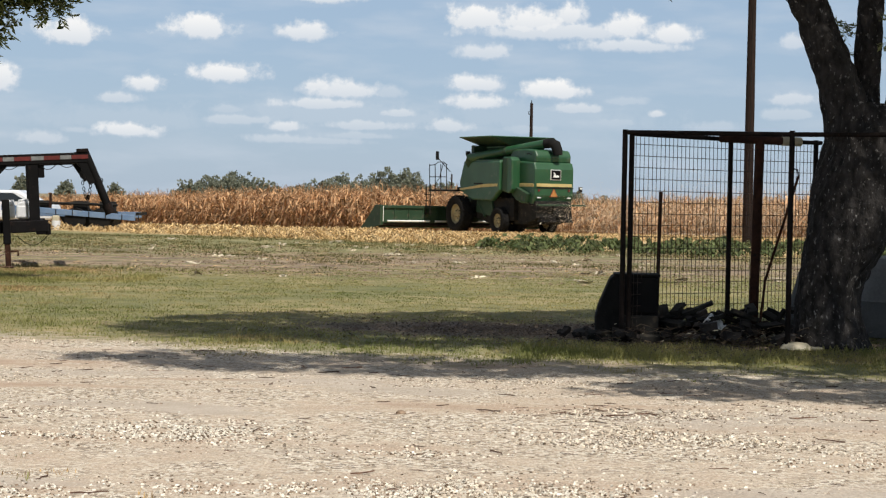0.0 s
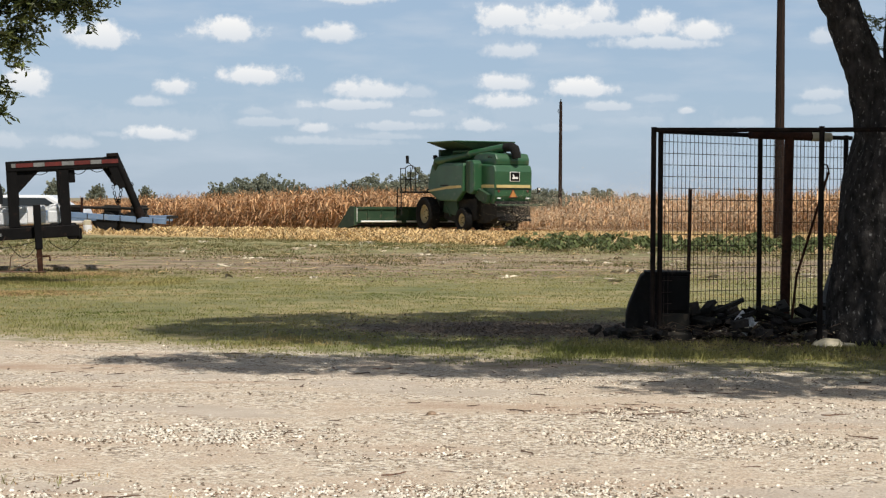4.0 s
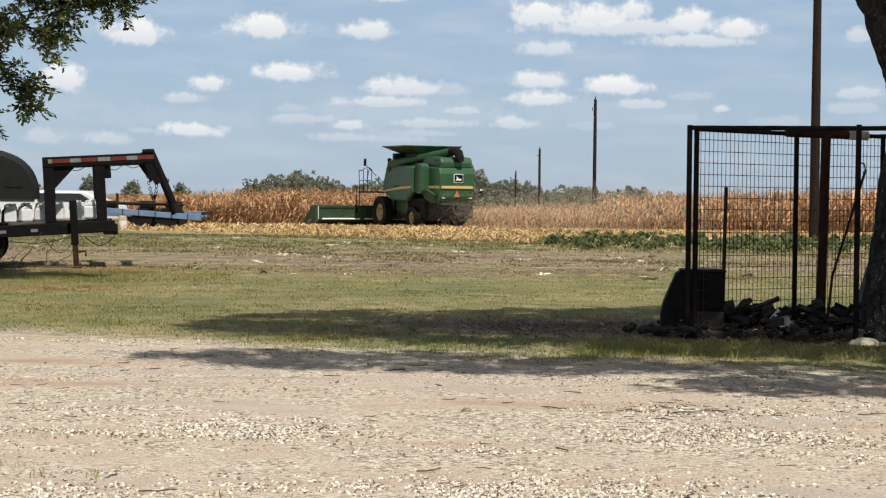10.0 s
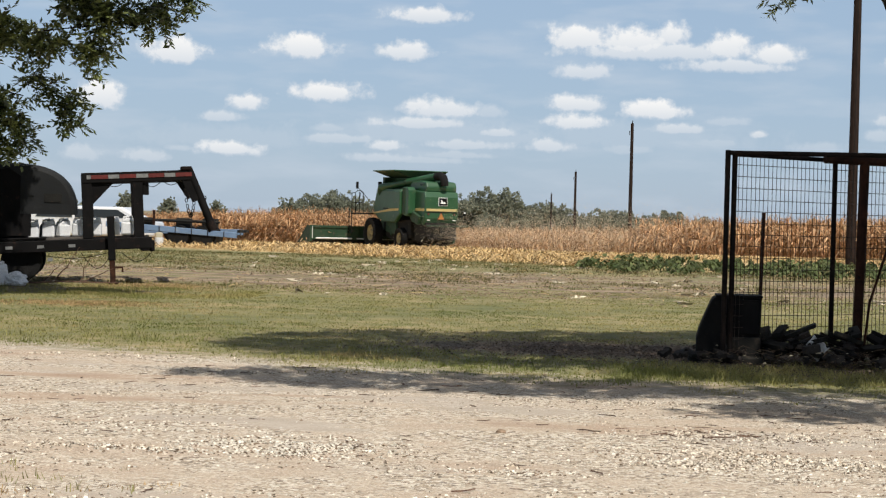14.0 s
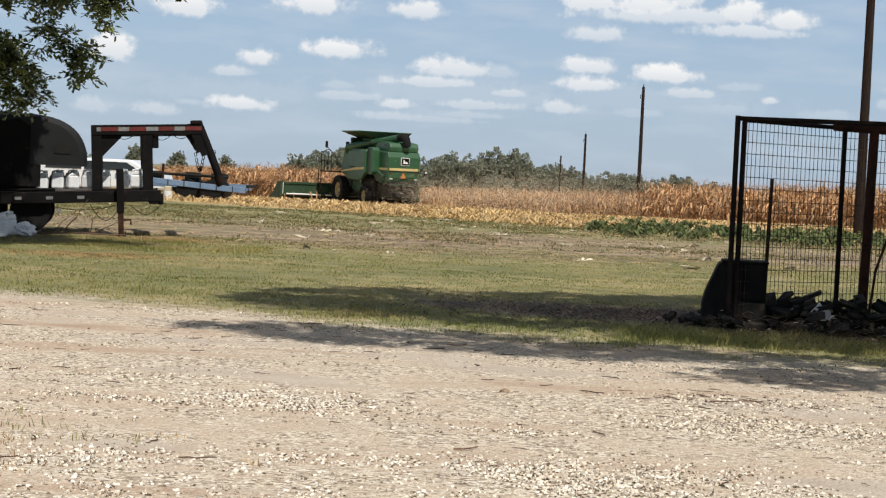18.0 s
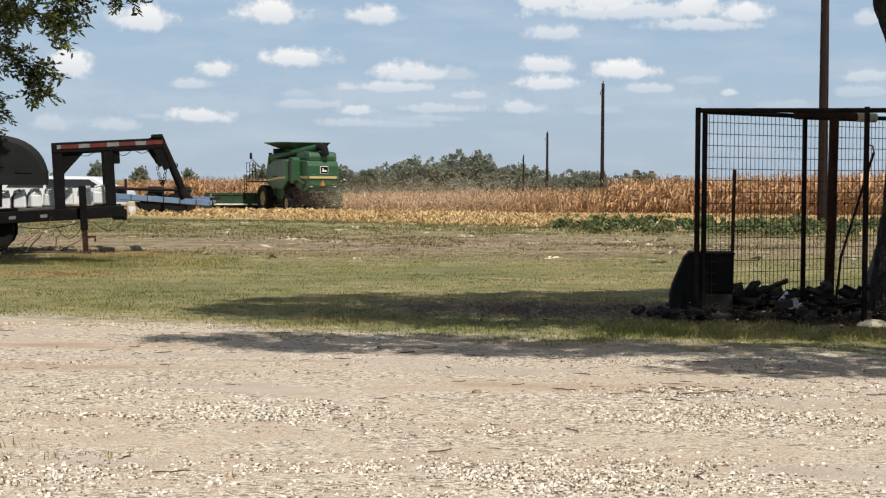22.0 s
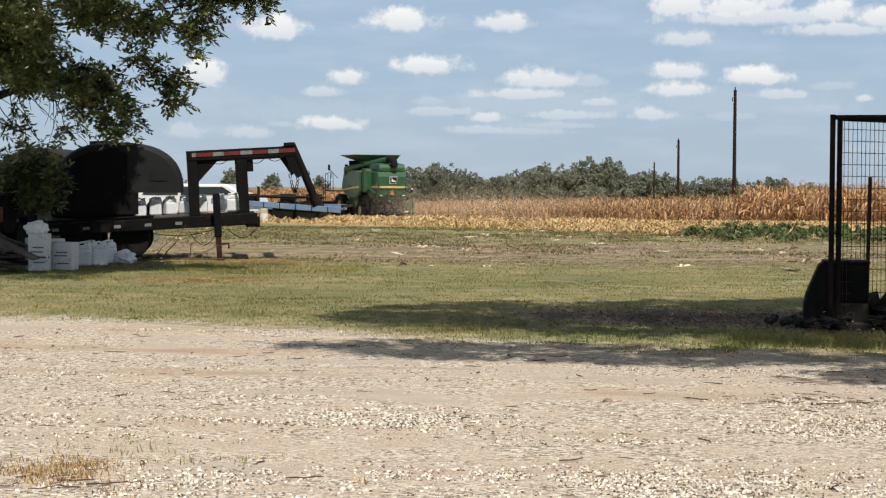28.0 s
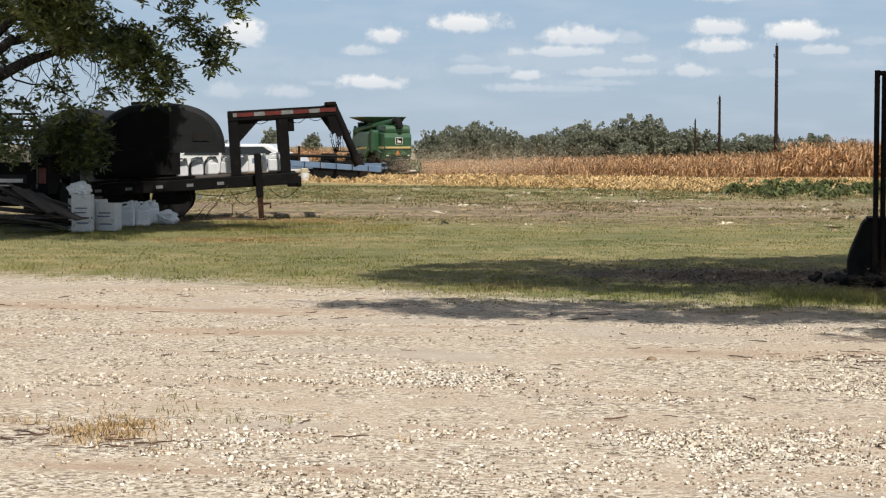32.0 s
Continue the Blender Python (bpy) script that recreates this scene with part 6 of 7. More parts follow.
    P("cab_roof", Geo().box(-0.75, 0.75, 5.1, 6.6, 3.3, 3.5, 0.07), M_GREEN)
    for x in (-0.70, 0.70):
        for y in (5.2, 6.45):
            P("cab_post", Geo().tube([(x, y, 1.9), (x, y, 3.3)], 0.04, 8), M_GREEN)
    P("beacon", Geo().tube([(-1.3, 5.05, 3.1), (-1.3, 5.05, 3.45)], 0.06, 8), M_DARK)
    P("work_lamp", Geo().box(-1.5, -1.3, 5.15, 5.3, 3.35, 3.55, 0.03), M_DARK)
    # platform, rails, ladder and mirror
    P("platform", Geo().box(-2.15, -0.9, 5.75, 7.65, 1.68, 1.76, 0.015), M_DARK)
    for y in (5.95, 6.5, 7.05, 7.6):
        P("rail_post", Geo().tube([(-2.1, y, 1.74), (-2.1, y + 0.05, 2.95)], 0.02, 6), M_DARK)
    P("hand_rail", Geo().tube([(-2.1, 5.95, 2.9), (-2.1, 6.3, 3.04), (-2.1, 6.8, 3.04), (-2.1, 7.15, 2.92), (-2.1, 7.65, 2.9)], 0.02, 6), M_DARK)
    P("mid_rail", Geo().tube([(-2.1, 5.95, 2.35), (-2.1, 7.65, 2.35)], 0.016, 6), M_DARK)
    P("rail_loop", Geo().tube([(-2.1, 6.3, 3.0), (-2.05, 6.75, 2.3), (-2.1, 7.2, 1.9)], 0.018, 6), M_DARK)
    for y in (7.35, 7.75):
        P("ladder_stile", Geo().tube([(-2.2, y, 0.55), (-2.2, y, 2.0)], 0.025, 6), M_DARK)
    for k in range(4):
        P("ladder_step", Geo().box(-2.3, -2.12, 7.35, 7.75, 0.6 + 0.3 * k, 0.63 + 0.3 * k), M_DARK)
    P("mirror_arm", Geo().tube([(-1.5, 6.7, 2.6), (-2.0, 6.95, 3.2), (-2.05, 7.0, 3.3)], 0.018, 6), M_DARK)
    P("mirror", Geo().box(-2.13, -1.97, 6.96, 7.02, 3.15, 3.55, 0.02), M_BLACK, "black mirror")
    # tail: bar, lamp, spreader
    P("rear_bar", Geo().box(-0.95, 1.55, -0.30, -0.12, 1.08, 1.16, 0.02), M_GREEN_DUST)
    P("hitch_plate", Geo().prism([(-0.28, 0.75), (0.5, 0.7), (0.6, 1.1), (-0.25, 1.1)], -0.15, 0.15), M_DARK)
    P("chopper_box", Geo().prism([(-0.1, 0.55), (0.9, 0.25), (1.9, 0.25), (1.9, 1.25), (0.0, 1.3)], -0.92, 0.92), M_DARK)
    for x in (-0.42, 0.42):
        P("spreader_disc", Geo().lathe([(0.02, 0.60), (0.42, 0.58), (0.42, 0.55), (0.02, 0.53)], 20, Matrix.Translation((x, -0.15, 0))), M_DARK)
        P("spreader_skirt", Geo().lathe([(0.34, 0.62), (0.45, 0.40), (0.43, 0.36), (0.30, 0.55)], 14, Matrix.Translation((x, -0.15, 0))), M_BLACK)
    P("lamp_arm", Geo().tube([(0.9, 0.1, 1.7), (1.35, 0.0, 1.68), (1.42, 0.0, 1.75)], 0.02, 6), M_DARK)
    P("side_lamp", Geo().box(1.34, 1.50, -0.04, 0.06, 1.72, 1.95, 0.02), M_DARK, "dark lamp housing")
    part("lens", Geo().box(1.36, 1.48, -0.055, -0.03, 1.84, 1.92, 0.01), M_WHITEMARK, bpy.data.objects["side_lamp"])
    P("hose", Geo().tube([(-0.9, 0.9, 1.4), (-1.0, 0.3, 1.15), (-0.8, -0.1, 1.12)], 0.03, 6), M_BLACK)
    # feeder house and header
    P("feeder_house", Geo().prism([(5.9, 1.1), (5.9, 1.8), (7.9, 0.83), (7.9, 0.13)], -0.6, 0.6), M_GREEN_DUST, bevel=0.03)
    hd = new("header")
    hd.parent = th
    hd.matrix_basis = pose(0, 0, -DROP)
    hd["label"] = "wide dark green cutting header"
    H = HALF
    part("back_sheet", Geo().box(-H, H, 7.80, 7.88, 0.38, 1.12, 0.015), M_GREEN_DUST, hd)
    part("top_beam", Geo().box(-H, H, 7.74, 7.95, 1.06, 1.2, 0.02), M_GREEN_DUST, hd)
    part("low_tube", Geo().tube([(-H + 0.35, 7.74, 0.46), (-H + 2.6, 7.74, 0.46)], 0.045, 8), M_WHITEMARK, hd, "pale worn steel tube")
    part("low_tube", Geo().tube([(-H + 2.9, 7.74, 0.46), (H - 0.4, 7.74, 0.46)], 0.045, 8), M_WHITEMARK, hd, "pale worn steel tube")
    part("floor_pan", Geo().prism([(7.84, 0.30), (8.95, 0.16), (8.95, 0.22), (7.84, 0.42)], -H, H), M_DARK, hd)
    part("cross_auger", Geo().tube([(-H + 0.1, 8.3, 0.62), (H - 0.1, 8.3, 0.62)], 0.2, 14), M_DARK, hd, smooth=True)
    for x in [-H + 0.76 * k for k in range(1, 13)]:
        part("rib", Geo().box(x - 0.03, x + 0.03, 7.76, 7.80, 0.42, 1.08), M_GREEN_DUST, hd)
        part("snout", Geo().prism([(8.5, 0.16), (9.45, 0.10), (9.3, 0.22), (8.6, 0.62)], x - 0.13, x + 0.13), M_GREEN, hd)
    for x in (-H, H):
        part("end_sheet", Geo().prism([(7.66, 0.28), (7.66, 1.2), (8.15, 1.22), (9.2, 0.45), (9.75, 0.08), (8.8, 0.10)], x - 0.07, x + 0.07), M_GREEN_DUST, hd)
    part("end_mark", Geo().box(-H + 0.07, -H + 0.10, 7.64, 7.66, 0.45, 1.15), M_WHITEMARK, hd, "pale reflective edge")
    wheels = [(wheel(th, -1.55, 5.7, 0.86, 0.56, 0.46, -1), 0.86), (wheel(th, 1.55, 5.7, 0.86, 0.56, 0.46, 1), 0.86),
              (wheel(th, -1.28, 2.45, 0.60, 0.38, 0.32, -1), 0.60), (wheel(th, 1.28, 2.45, 0.60, 0.38, 0.32, 1), 0.60)]
    return th, wheels


HARVESTER, WHEELS = harvester()
TRAVEL = [(0, 0.0), (2, 3.08), (4, 6.2), (6, 9.31), (8, 12.4), (10, 15.46), (12, 18.5), (14, 21.56), (16, 24.64), (18, 27.79), (20, 31.03), (22, 34.35), (24, 37.77), (26, 41.28), (28, 44.81), (30, 48.29), (32, 51.61)]
HEADING = math.degrees(math.atan2(-ROW[0], ROW[1]))


def gone(t):
    """Metres that the harvester has gone by t seconds."""
    return float(np.interp(t, [a for a, _ in TRAVEL], [b for _, b in TRAVEL]))


def dust_and_chaff():
    bits = []
    for _ in range(5):
        a = rng.normal(0, 1, (3, 3)) * 0.035
        bits.append(joined([strip([a[0], a[1] * 0.4, a[2]], (0.012, 0.035, 0.01), (0.6, 0.5, 0.6))]))
    n = 45
    p = np.column_stack([rng.normal(0.4, 1.0, n), -0.5 - rng.gamma(1.6, 1.1, n), 0.25 + np.abs(rng.normal(0, 0.45, n))])
    chaff = stuff("chaff_spray", scatter(bits, p, rng, 0.5, 1.4, 0.5), M_LITTER, "husks and chaff thrown out behind the harvester", "chaff")
    specks = [(np.array([(-1, -1, 0), (1, -1, 0.4), (1, 1, 0), (-1, 1, -0.4)]) * w, np.array([(0, 1, 2, 3)])) for w in (0.007, 0.009, 0.012)]
    puffs = []
    for k, (x, y, z, sx, sy, sz, n) in enumerate([(0.3, -1.4, 0.6, 0.8, 0.8, 0.40, 2600), (1.0, -4.0, 0.8, 1.1, 1.8, 0.50, 17000), (2.6, -9.0, 0.9, 1.7, 2.8, 0.60, 40000), (4.5, -15.0, 1.0, 2.6, 3.6, 0.70, 40000)]):
        p = rng.normal(0, 1, (n, 3)) * np.array([sx, sy, sz])
        p[:, 2] = np.maximum(p[:, 2], -z + 0.05)
        ob = stuff("dust_puff", scatter(specks, p, rng, 0.6, 1.3, 0.4), M_DUST, "tan dust and fine chaff drifting behind the harvester", "dust")
        puffs.append((ob, (x, y, z)))
    return chaff, puffs


CHAFF, PUFFS = dust_and_chaff()


# ---- the yard: gooseneck trailer, tank, jugs ----
def gooseneck_trailer():
    th = thing("gooseneck_trailer", pose(-8.42, 28.60, 0.30, 0, -3.4, 14.0), "black gooseneck flatbed trailer with red and white reflective tape", "trailer")

    def P(name, g, mat=M_BLKPAINT, label="", bevel=0.0, smooth=False, parent=None):
        return part(name, g, mat, parent or th, label, smooth, bevel)

    # local x forward along the trailer, origin over the axle at hub height
    P("side_rail", Geo().box(-4.6, 2.05, -0.06, 0.02, 0.17, 0.36, 0.012))
    P("side_rail", Geo().box(-4.6, 2.05, 2.0, 2.08, 0.17, 0.36, 0.012))
    for k in range(11):
        x = -4.5 + 0.63 * k
        P("cross_member", Geo().box(x - 0.04, x + 0.04, 0.02, 2.0, 0.18, 0.32))
    for k in range(12):
        P("deck_plank", Geo().box(-4.6, 1.0, 0.03 + 0.165 * k, 0.18 + 0.165 * k, 0.36, 0.40, 0.006), M_WOOD)
    P("front_beam", Geo().box(1.86, 2.0, -0.05, 2.05, 0.13, 0.36, 0.012))
    P("coupling_box", Geo().box(2.0, 2.09, 0.0, 0.2, 0.12, 0.30, 0.012))
    for y in (0.0, 1.9):
        P("neck_upright", Geo().box(0.94, 1.11, y, y + 0.12, 0.36, 1.40, 0.012))
        P("neck_upright", Geo().box(1.76, 1.93, y, y + 0.12, 0.20, 1.32, 0.012))
        P("gusset", Geo().prism([(1.11, 1.40), (1.11, 0.93), (1.46, 1.28), (1.46, 1.40)], y + 0.03, y + 0.09, "y"))
        P("neck_beam", Geo().box(0.94, 2.75, y - 0.01, y + 0.13, 1.27, 1.44, 0.012))
        P("neck_side", Geo().prism([(2.1, 1.28), (2.55, 1.28), (2.75, 0.96), (2.85, 1.02), (2.74, 1.44), (2.1, 1.44)], y + 0.02, y + 0.10, "y"))
    P("head_beam", Geo().box(2.55, 2.72, 0.0, 2.02, 1.28, 1.44, 0.012))
    P("coupler_tube", Geo().tube([(2.68, 0.05, 1.48), (2.86, 0.05, 1.0), (3.05, 0.05, 0.46)], 0.066, 16), M_BLKPAINT, smooth=True)
    P("coupler_sleeve", Geo().tube([(3.0, 0.05, 0.58), (3.06, 0.05, 0.42)], 0.082, 16), M_IRON, smooth=True)
    P("coupler_plate", Geo().prism([(2.5, 1.44), (2.70, 1.48), (2.88, 0.95), (2.74, 0.90)], 0.0, 0.12, "y"))
    P("top_bolt", Geo().box(2.56, 2.74, -0.03, 0.18, 1.44, 1.50, 0.012), M_IRON)
    P("electrical_box", Geo().box(1.93, 2.03, 0.03, 0.16, 1.05, 1.25, 0.01))
    # reflective tape on neck and rail
    ends = (1.03, 1.10, 1.38, 1.56, 1.83, 2.03, 2.29, 2.47, 2.74)
    for k in range(8):
        P("reflective_tape", Geo().box(ends[k] + 0.002, ends[k + 1] - 0.002, -0.018, -0.011, 1.335, 1.40), M_RED if k % 2 else M_WHITEREF, "red tape" if k % 2 else "white tape")
    for k in range(9):
        x0 = -3.3 + 0.50 * k
        P("reflective_tape", Geo().box(x0, x0 + 0.11, -0.067, -0.059, 0.235, 0.285), M_WHITEREF, "white tape")
    # jack
    P("jack_sleeve", Geo().box(1.33, 1.45, -0.2, -0.08, 0.0, 0.72, 0.01))
    P("jack_leg", Geo().box(1.345, 1.435, -0.185, -0.095, -0.36, 0.05, 0.006), M_RUST, "rusty jack leg")
    P("jack_foot", Geo().box(1.31, 1.47, -0.23, -0.05, -0.39, -0.36), M_RUST)
    P("jack_crank", Geo().tube([(1.43, -0.14, -0.12), (1.55, -0.14, -0.12), (1.55, -0.14, -0.20)], 0.018, 6), M_RUST)
    # chains and wires
    for x0, x1, drop in ((2.60, 2.78, 0.5), (2.78, 2.95, 0.25)):
        for k in range(14):
            t = k / 13
            c = Vector((x0 + (x1 - x0) * t, 0.2, 1.32 - 0.35 * t - drop * math.sin(math.pi * t) * 0.9))
            ring = Geo()
            pts = [c + Vector((0.02 * math.cos(a), 0.02 * math.sin(a) * (k % 2), 0.035 * math.sin(a))) for a in (2 * math.pi * j / 8 for j in range(9))]
            ring.tube(pts, 0.007, 5)
            P("chain_link", ring, M_IRON)
    for x0, x1, z, d in ((1.30, 1.65, 1.28, 0.08), (1.93, 2.25, 1.28, 0.10), (2.25, 2.55, 1.28, 0.08), (0.2, 1.4, 0.14, 0.09), (1.55, 2.05, 0.12, 0.16), (0.9, 1.4, 0.13, 0.26)):
        pts = [(x0 + (x1 - x0) * t, 0.02, z - d * math.sin(math.pi * t)) for t in (k / 8 for k in range(9))]
        P("cable", Geo().tube(pts, 0.006, 5), M_BLACK)
    # axle wheels
    for x in (-0.06, -0.86):
        for y in (0.16, 1.9):
            ax = new("wheel")
            ax.parent = th
            ax.matrix_basis = pose(x, y, 0.045 - 0.059 * x, 90)
            R, W = 0.335, 0.22
            prof = [(0.20, -W * 0.4), (R * 0.75, -W * 0.5), (R * 0.95, -W * 0.45), (R, -W * 0.3), (R, W * 0.3), (R * 0.95, W * 0.45), (R * 0.75, W * 0.5), (0.20, W * 0.4)]
            part("tyre", Geo().lathe(prof, 30), M_BLACK, ax, smooth=True)
            part("rim", Geo().lathe([(0.2, -W * 0.3), (0.16, -W * 0.2), (0.05, -W * 0.25), (0.05, W * 0.25), (0.16, W * 0.2), (0.2, W * 0.3)], 20), M_DARK, ax, smooth=True)
    for y in (0.0, 1.95):
        P("fender", Geo().box(-1.45, 0.35, y - 0.03, y + 0.25, 0.385, 0.415, 0.008))
    P("axle", Geo().tube([(-0.06, 0.1, 0.05), (-0.06, 2.0, 0.05)], 0.05, 8), M_DARK)
    P("axle", Geo().tube([(-0.86, 0.1, 0.10), (-0.86, 2.0, 0.10)], 0.05, 8), M_DARK)
    P("registration_plate", Geo().box(0.36, 0.44, -0.08, -0.07, 0.02, 0.08), M_WHITEREF)


gooseneck_trailer()


def black_tank():
    """A poly tank with an arched top on a dark cradle."""
    th = thing("black_tank", pose(-8.70, 28.70, 0.745, 0, 0, 16.5), "big black plastic tank with an arched top on the trailer", "tank")
    n = 40
    arch = []
    for k in range(n + 1):
        c, s = math.cos(math.pi * k / n), math.sin(math.pi * k / n)
        arch.append((1.07 * math.copysign(abs(c) ** 0.76, c), 0.36 + 0.83 * s ** 0.80))
    g = Geo()
    rings = [(0.0, 0.90), (0.012, 0.955), (0.05, 0.985), (0.12, 1.0), (1.58, 1.0), (1.65, 0.985), (1.70, 0.93)]
    for y, f in rings:
        g.v += [(x * f, y, 0.36 + (z - 0.36) * f) for x, z in arch]
    m = n + 1
    g.f = [(r * m + k, (r + 1) * m + k, (r + 1) * m + k + 1, r * m + k + 1) for r in range(len(rings) - 1) for k in range(n)]
    g.f += [tuple(range(m)), tuple(reversed(range((len(rings) - 1) * m, len(rings) * m)))]
    g.f += [(r * m + n, (r + 1) * m + n, (r + 1) * m, r * m) for r in range(len(rings) - 1)]
    part("shell", g, M_POLY, th, "matt black arched shell")
    part("seam", Geo().box(0.10, 0.36, -0.012, 0.002, 0.66, 0.68), M_POLY, th)
    part("cradle", Geo().box(-1.11, 0.255, 0.0, 1.65, -0.07, 0.38, 0.03), M_BLKPAINT, th)
    # black sheet over the front's left part stands in for the tree's shade
    part("front_shade", Geo().prism([(-1.05, 0.0), (0.14, 0.0), (0.14, 0.98), (-0.05, 1.10), (-0.5, 1.02), (-0.9, 0.8), (-1.05, 0.45)], -0.06, -0.02, "y"), M_BLKPAINT, th)
    part("lower_panel", Geo().box(0.14, 0.32, -0.05, -0.02, 0.0, 0.36), M_BLKPAINT, th)
    part("lid", Geo().tube([(-0.25, 0.5, 1.15), (-0.25, 0.5, 1.215)], 0.24, 20), M_POLY, th, smooth=True)
    part("label_plate", Geo().box(0.52, 0.80, -0.012, 0.0, 0.56, 0.70), M_DARK, th)
    th = thing("round_tank", pose(-11.0, 31.3, 0.80), "dull black plastic tank behind the arched one", "tank")
    part("shell", Geo().prism([(0.95 * math.cos(math.pi * k / 24), 0.3 + 0.80 * math.sin(math.pi * k / 24)) for k in range(25)] + [(-0.95, -0.3), (0.95, -0.3)], 0, 1.4, "y"), M_POLY, th, bevel=0.04)
    part("stand", Geo().box(-0.9, 0.9, 0.05, 1.35, -0.8, -0.3, 0.02), M_DARK, th)


black_tank()


def jug(m, label="white plastic chemical jug with a moulded handle"):
    th = thing("jug", m, label, "jug", "white plastic jugs")
    b = Geo().box(-0.12, 0.12, -0.09, 0.09, 0.0, 0.25, 0.03)
    part("body", b, M_WHITEPL, th)
    part("shoulder", Geo().prism([(-0.11, 0.245), (-0.05, 0.31), (0.05, 0.33), (0.09, 0.33), (0.115, 0.245)], -0.08, 0.08, "y"), M_WHITEPL, th, bevel=0.015)
    part("handle", Geo().tube([(-0.09, 0, 0.27), (-0.075, 0, 0.345), (0.0, 0, 0.36), (0.03, 0, 0.33)], 0.017, 8), M_WHITEPL, th, smooth=True)
    part("cap", Geo().tube([(0.065, 0, 0.32), (0.065, 0, 0.37)], 0.032, 12), M_WHITEPL, th)
    return th


JUG = jug(pose(-8.52, 26.3, 0.0, 0, 0, 10))
for x, y, z, rz in [(-8.34, 26.5, 0.0, 30), (-8.62, 26.9, 0.0, -20), (-8.42, 27.2, 0.0, 60), (-8.42, 29.0, 0.765, 12), (-8.30, 29.35, 0.77, 40), (-8.17, 29.0, 0.785, 5), (-7.93, 28.95, 0.80, 40), (-7.68, 28.95, 0.815, -15), (-7.45, 29.05, 0.83, 10), (-8.05, 29.3, 0.79, 70),
                    (-7.8, 29.35, 0.805, 15), (-7.55, 29.4, 0.82, 0), (-6.90, 28.85, 0.86, 10), (-7.2, 29.2, 0.845, 20), (-7.0, 29.4, 0.86, 60)]:
    y, z = (y + 0.25 * (x + 8.42), z - 0.06) if z > 0.5 else (y, z)
    copy_thing(JUG, pose(x, y, z, 0, 0, rz) @ Matrix.Scale(0.84 if z > 0.5 else 1.0, 4))


def carton(m, w, d, h, label, bars=True):
    th = thing("carton", m, label, "box", "white cartons by the trailer")
    part("box_body", Geo().box(-w / 2, w / 2, -d / 2, d / 2, 0, h, 0.006), M_CARD, th)
    part("flap", Geo().box(-w / 2 - 0.004, w / 2 + 0.004, -d / 2 - 0.004, -d / 2 + 0.1, h, h + 0.004), M_CARD, th)
    part("tape", Geo().box(-w / 2, w / 2, -0.03, 0.03, h, h + 0.003), M_TAN, th)
    if bars:
        for k, (x0, x1, z) in enumerate([(-0.3, 0.3, 0.62), (-0.38, 0.25, 0.50), (-0.25, 0.38, 0.22)]):
            part("print_bar", Geo().box(w * x0, w * x1, -d / 2 - 0.004, -d / 2, h * z, h * z + 0.018), M_INK, th)


carton(pose(-8.62, 24.6, 0.0, 0, 0, 8), 0.28, 0.26, 0.53, "tall white carton with faded printing on grass")
carton(pose(-8.36, 24.95, 0.0, 0, 0, -5), 0.30, 0.26, 0.40, "white carton with blue printing beside another")
carton(pose(-8.80, 24.9, 0.0, 0, 0, 30), 0.24, 0.24, 0.46, "plain white carton behind the tall one", False)
carton(pose(-8.62, 25.2, 0.0, 0, 0, 50), 0.24, 0.24, 0.44, "plain dented white carton at the back", False)


def plastic_bag(m, s, label):
    g = Geo()
    bm = bmesh.new()
    bmesh.ops.create_icosphere(bm, subdivisions=4, radius=1)
    for q in bm.verts:
        c = q.co.copy()
        q.co = c * (1 + 0.3 * noise.noise(c * 2.3 + Vector((s * 9, 0, 0))) + 0.14 * noise.noise(c * 6))
        q.co = Vector((q.co.x * s * 1.2, q.co.y * s, max(q.co.z, -0.6) * s * 0.8 + 0.45 * s))
    g.take(bm)
    ob = part("plastic_bag", g, M_WHITEPL)
    ob.matrix_basis = m
    tagged(ob, label, "bag")


plastic_bag(pose(-8.70, 24.7, 0.53), 0.14, "crumpled white plastic bag on top of a carton")
plastic_bag(pose(-8.2, 27.3, 0.0), 0.16, "crumpled clear plastic bag lying on grass")


def dead_branch():
    th = thing("dead_branch", pose(-7.45, 28.0, 0.0), "bare dead branch lying under the trailer", "branch")
    for a, b, r, sd in [((-0.9, 0, 0.03), (0.75, -0.1, 0.06), 0.018, 31), ((0.1, -0.05, 0.05), (0.3, -0.1, 0.5), 0.010, 32), ((0.15, -0.05, 0.05), (0.65, -0.1, 0.28), 0.010, 33), ((-0.3, 0, 0.05), (0.1, -0.1, 0.6), 0.012, 34), ((-0.5, 0, 0.04), (-0.1, 0, 0.42), 0.009, 35)]:
        g = Geo()
        limb(g, a, b, r, r * 0.4, 0.08, sd, 6, 6)
        part("twig", g, M_TWIG, th)


dead_branch()


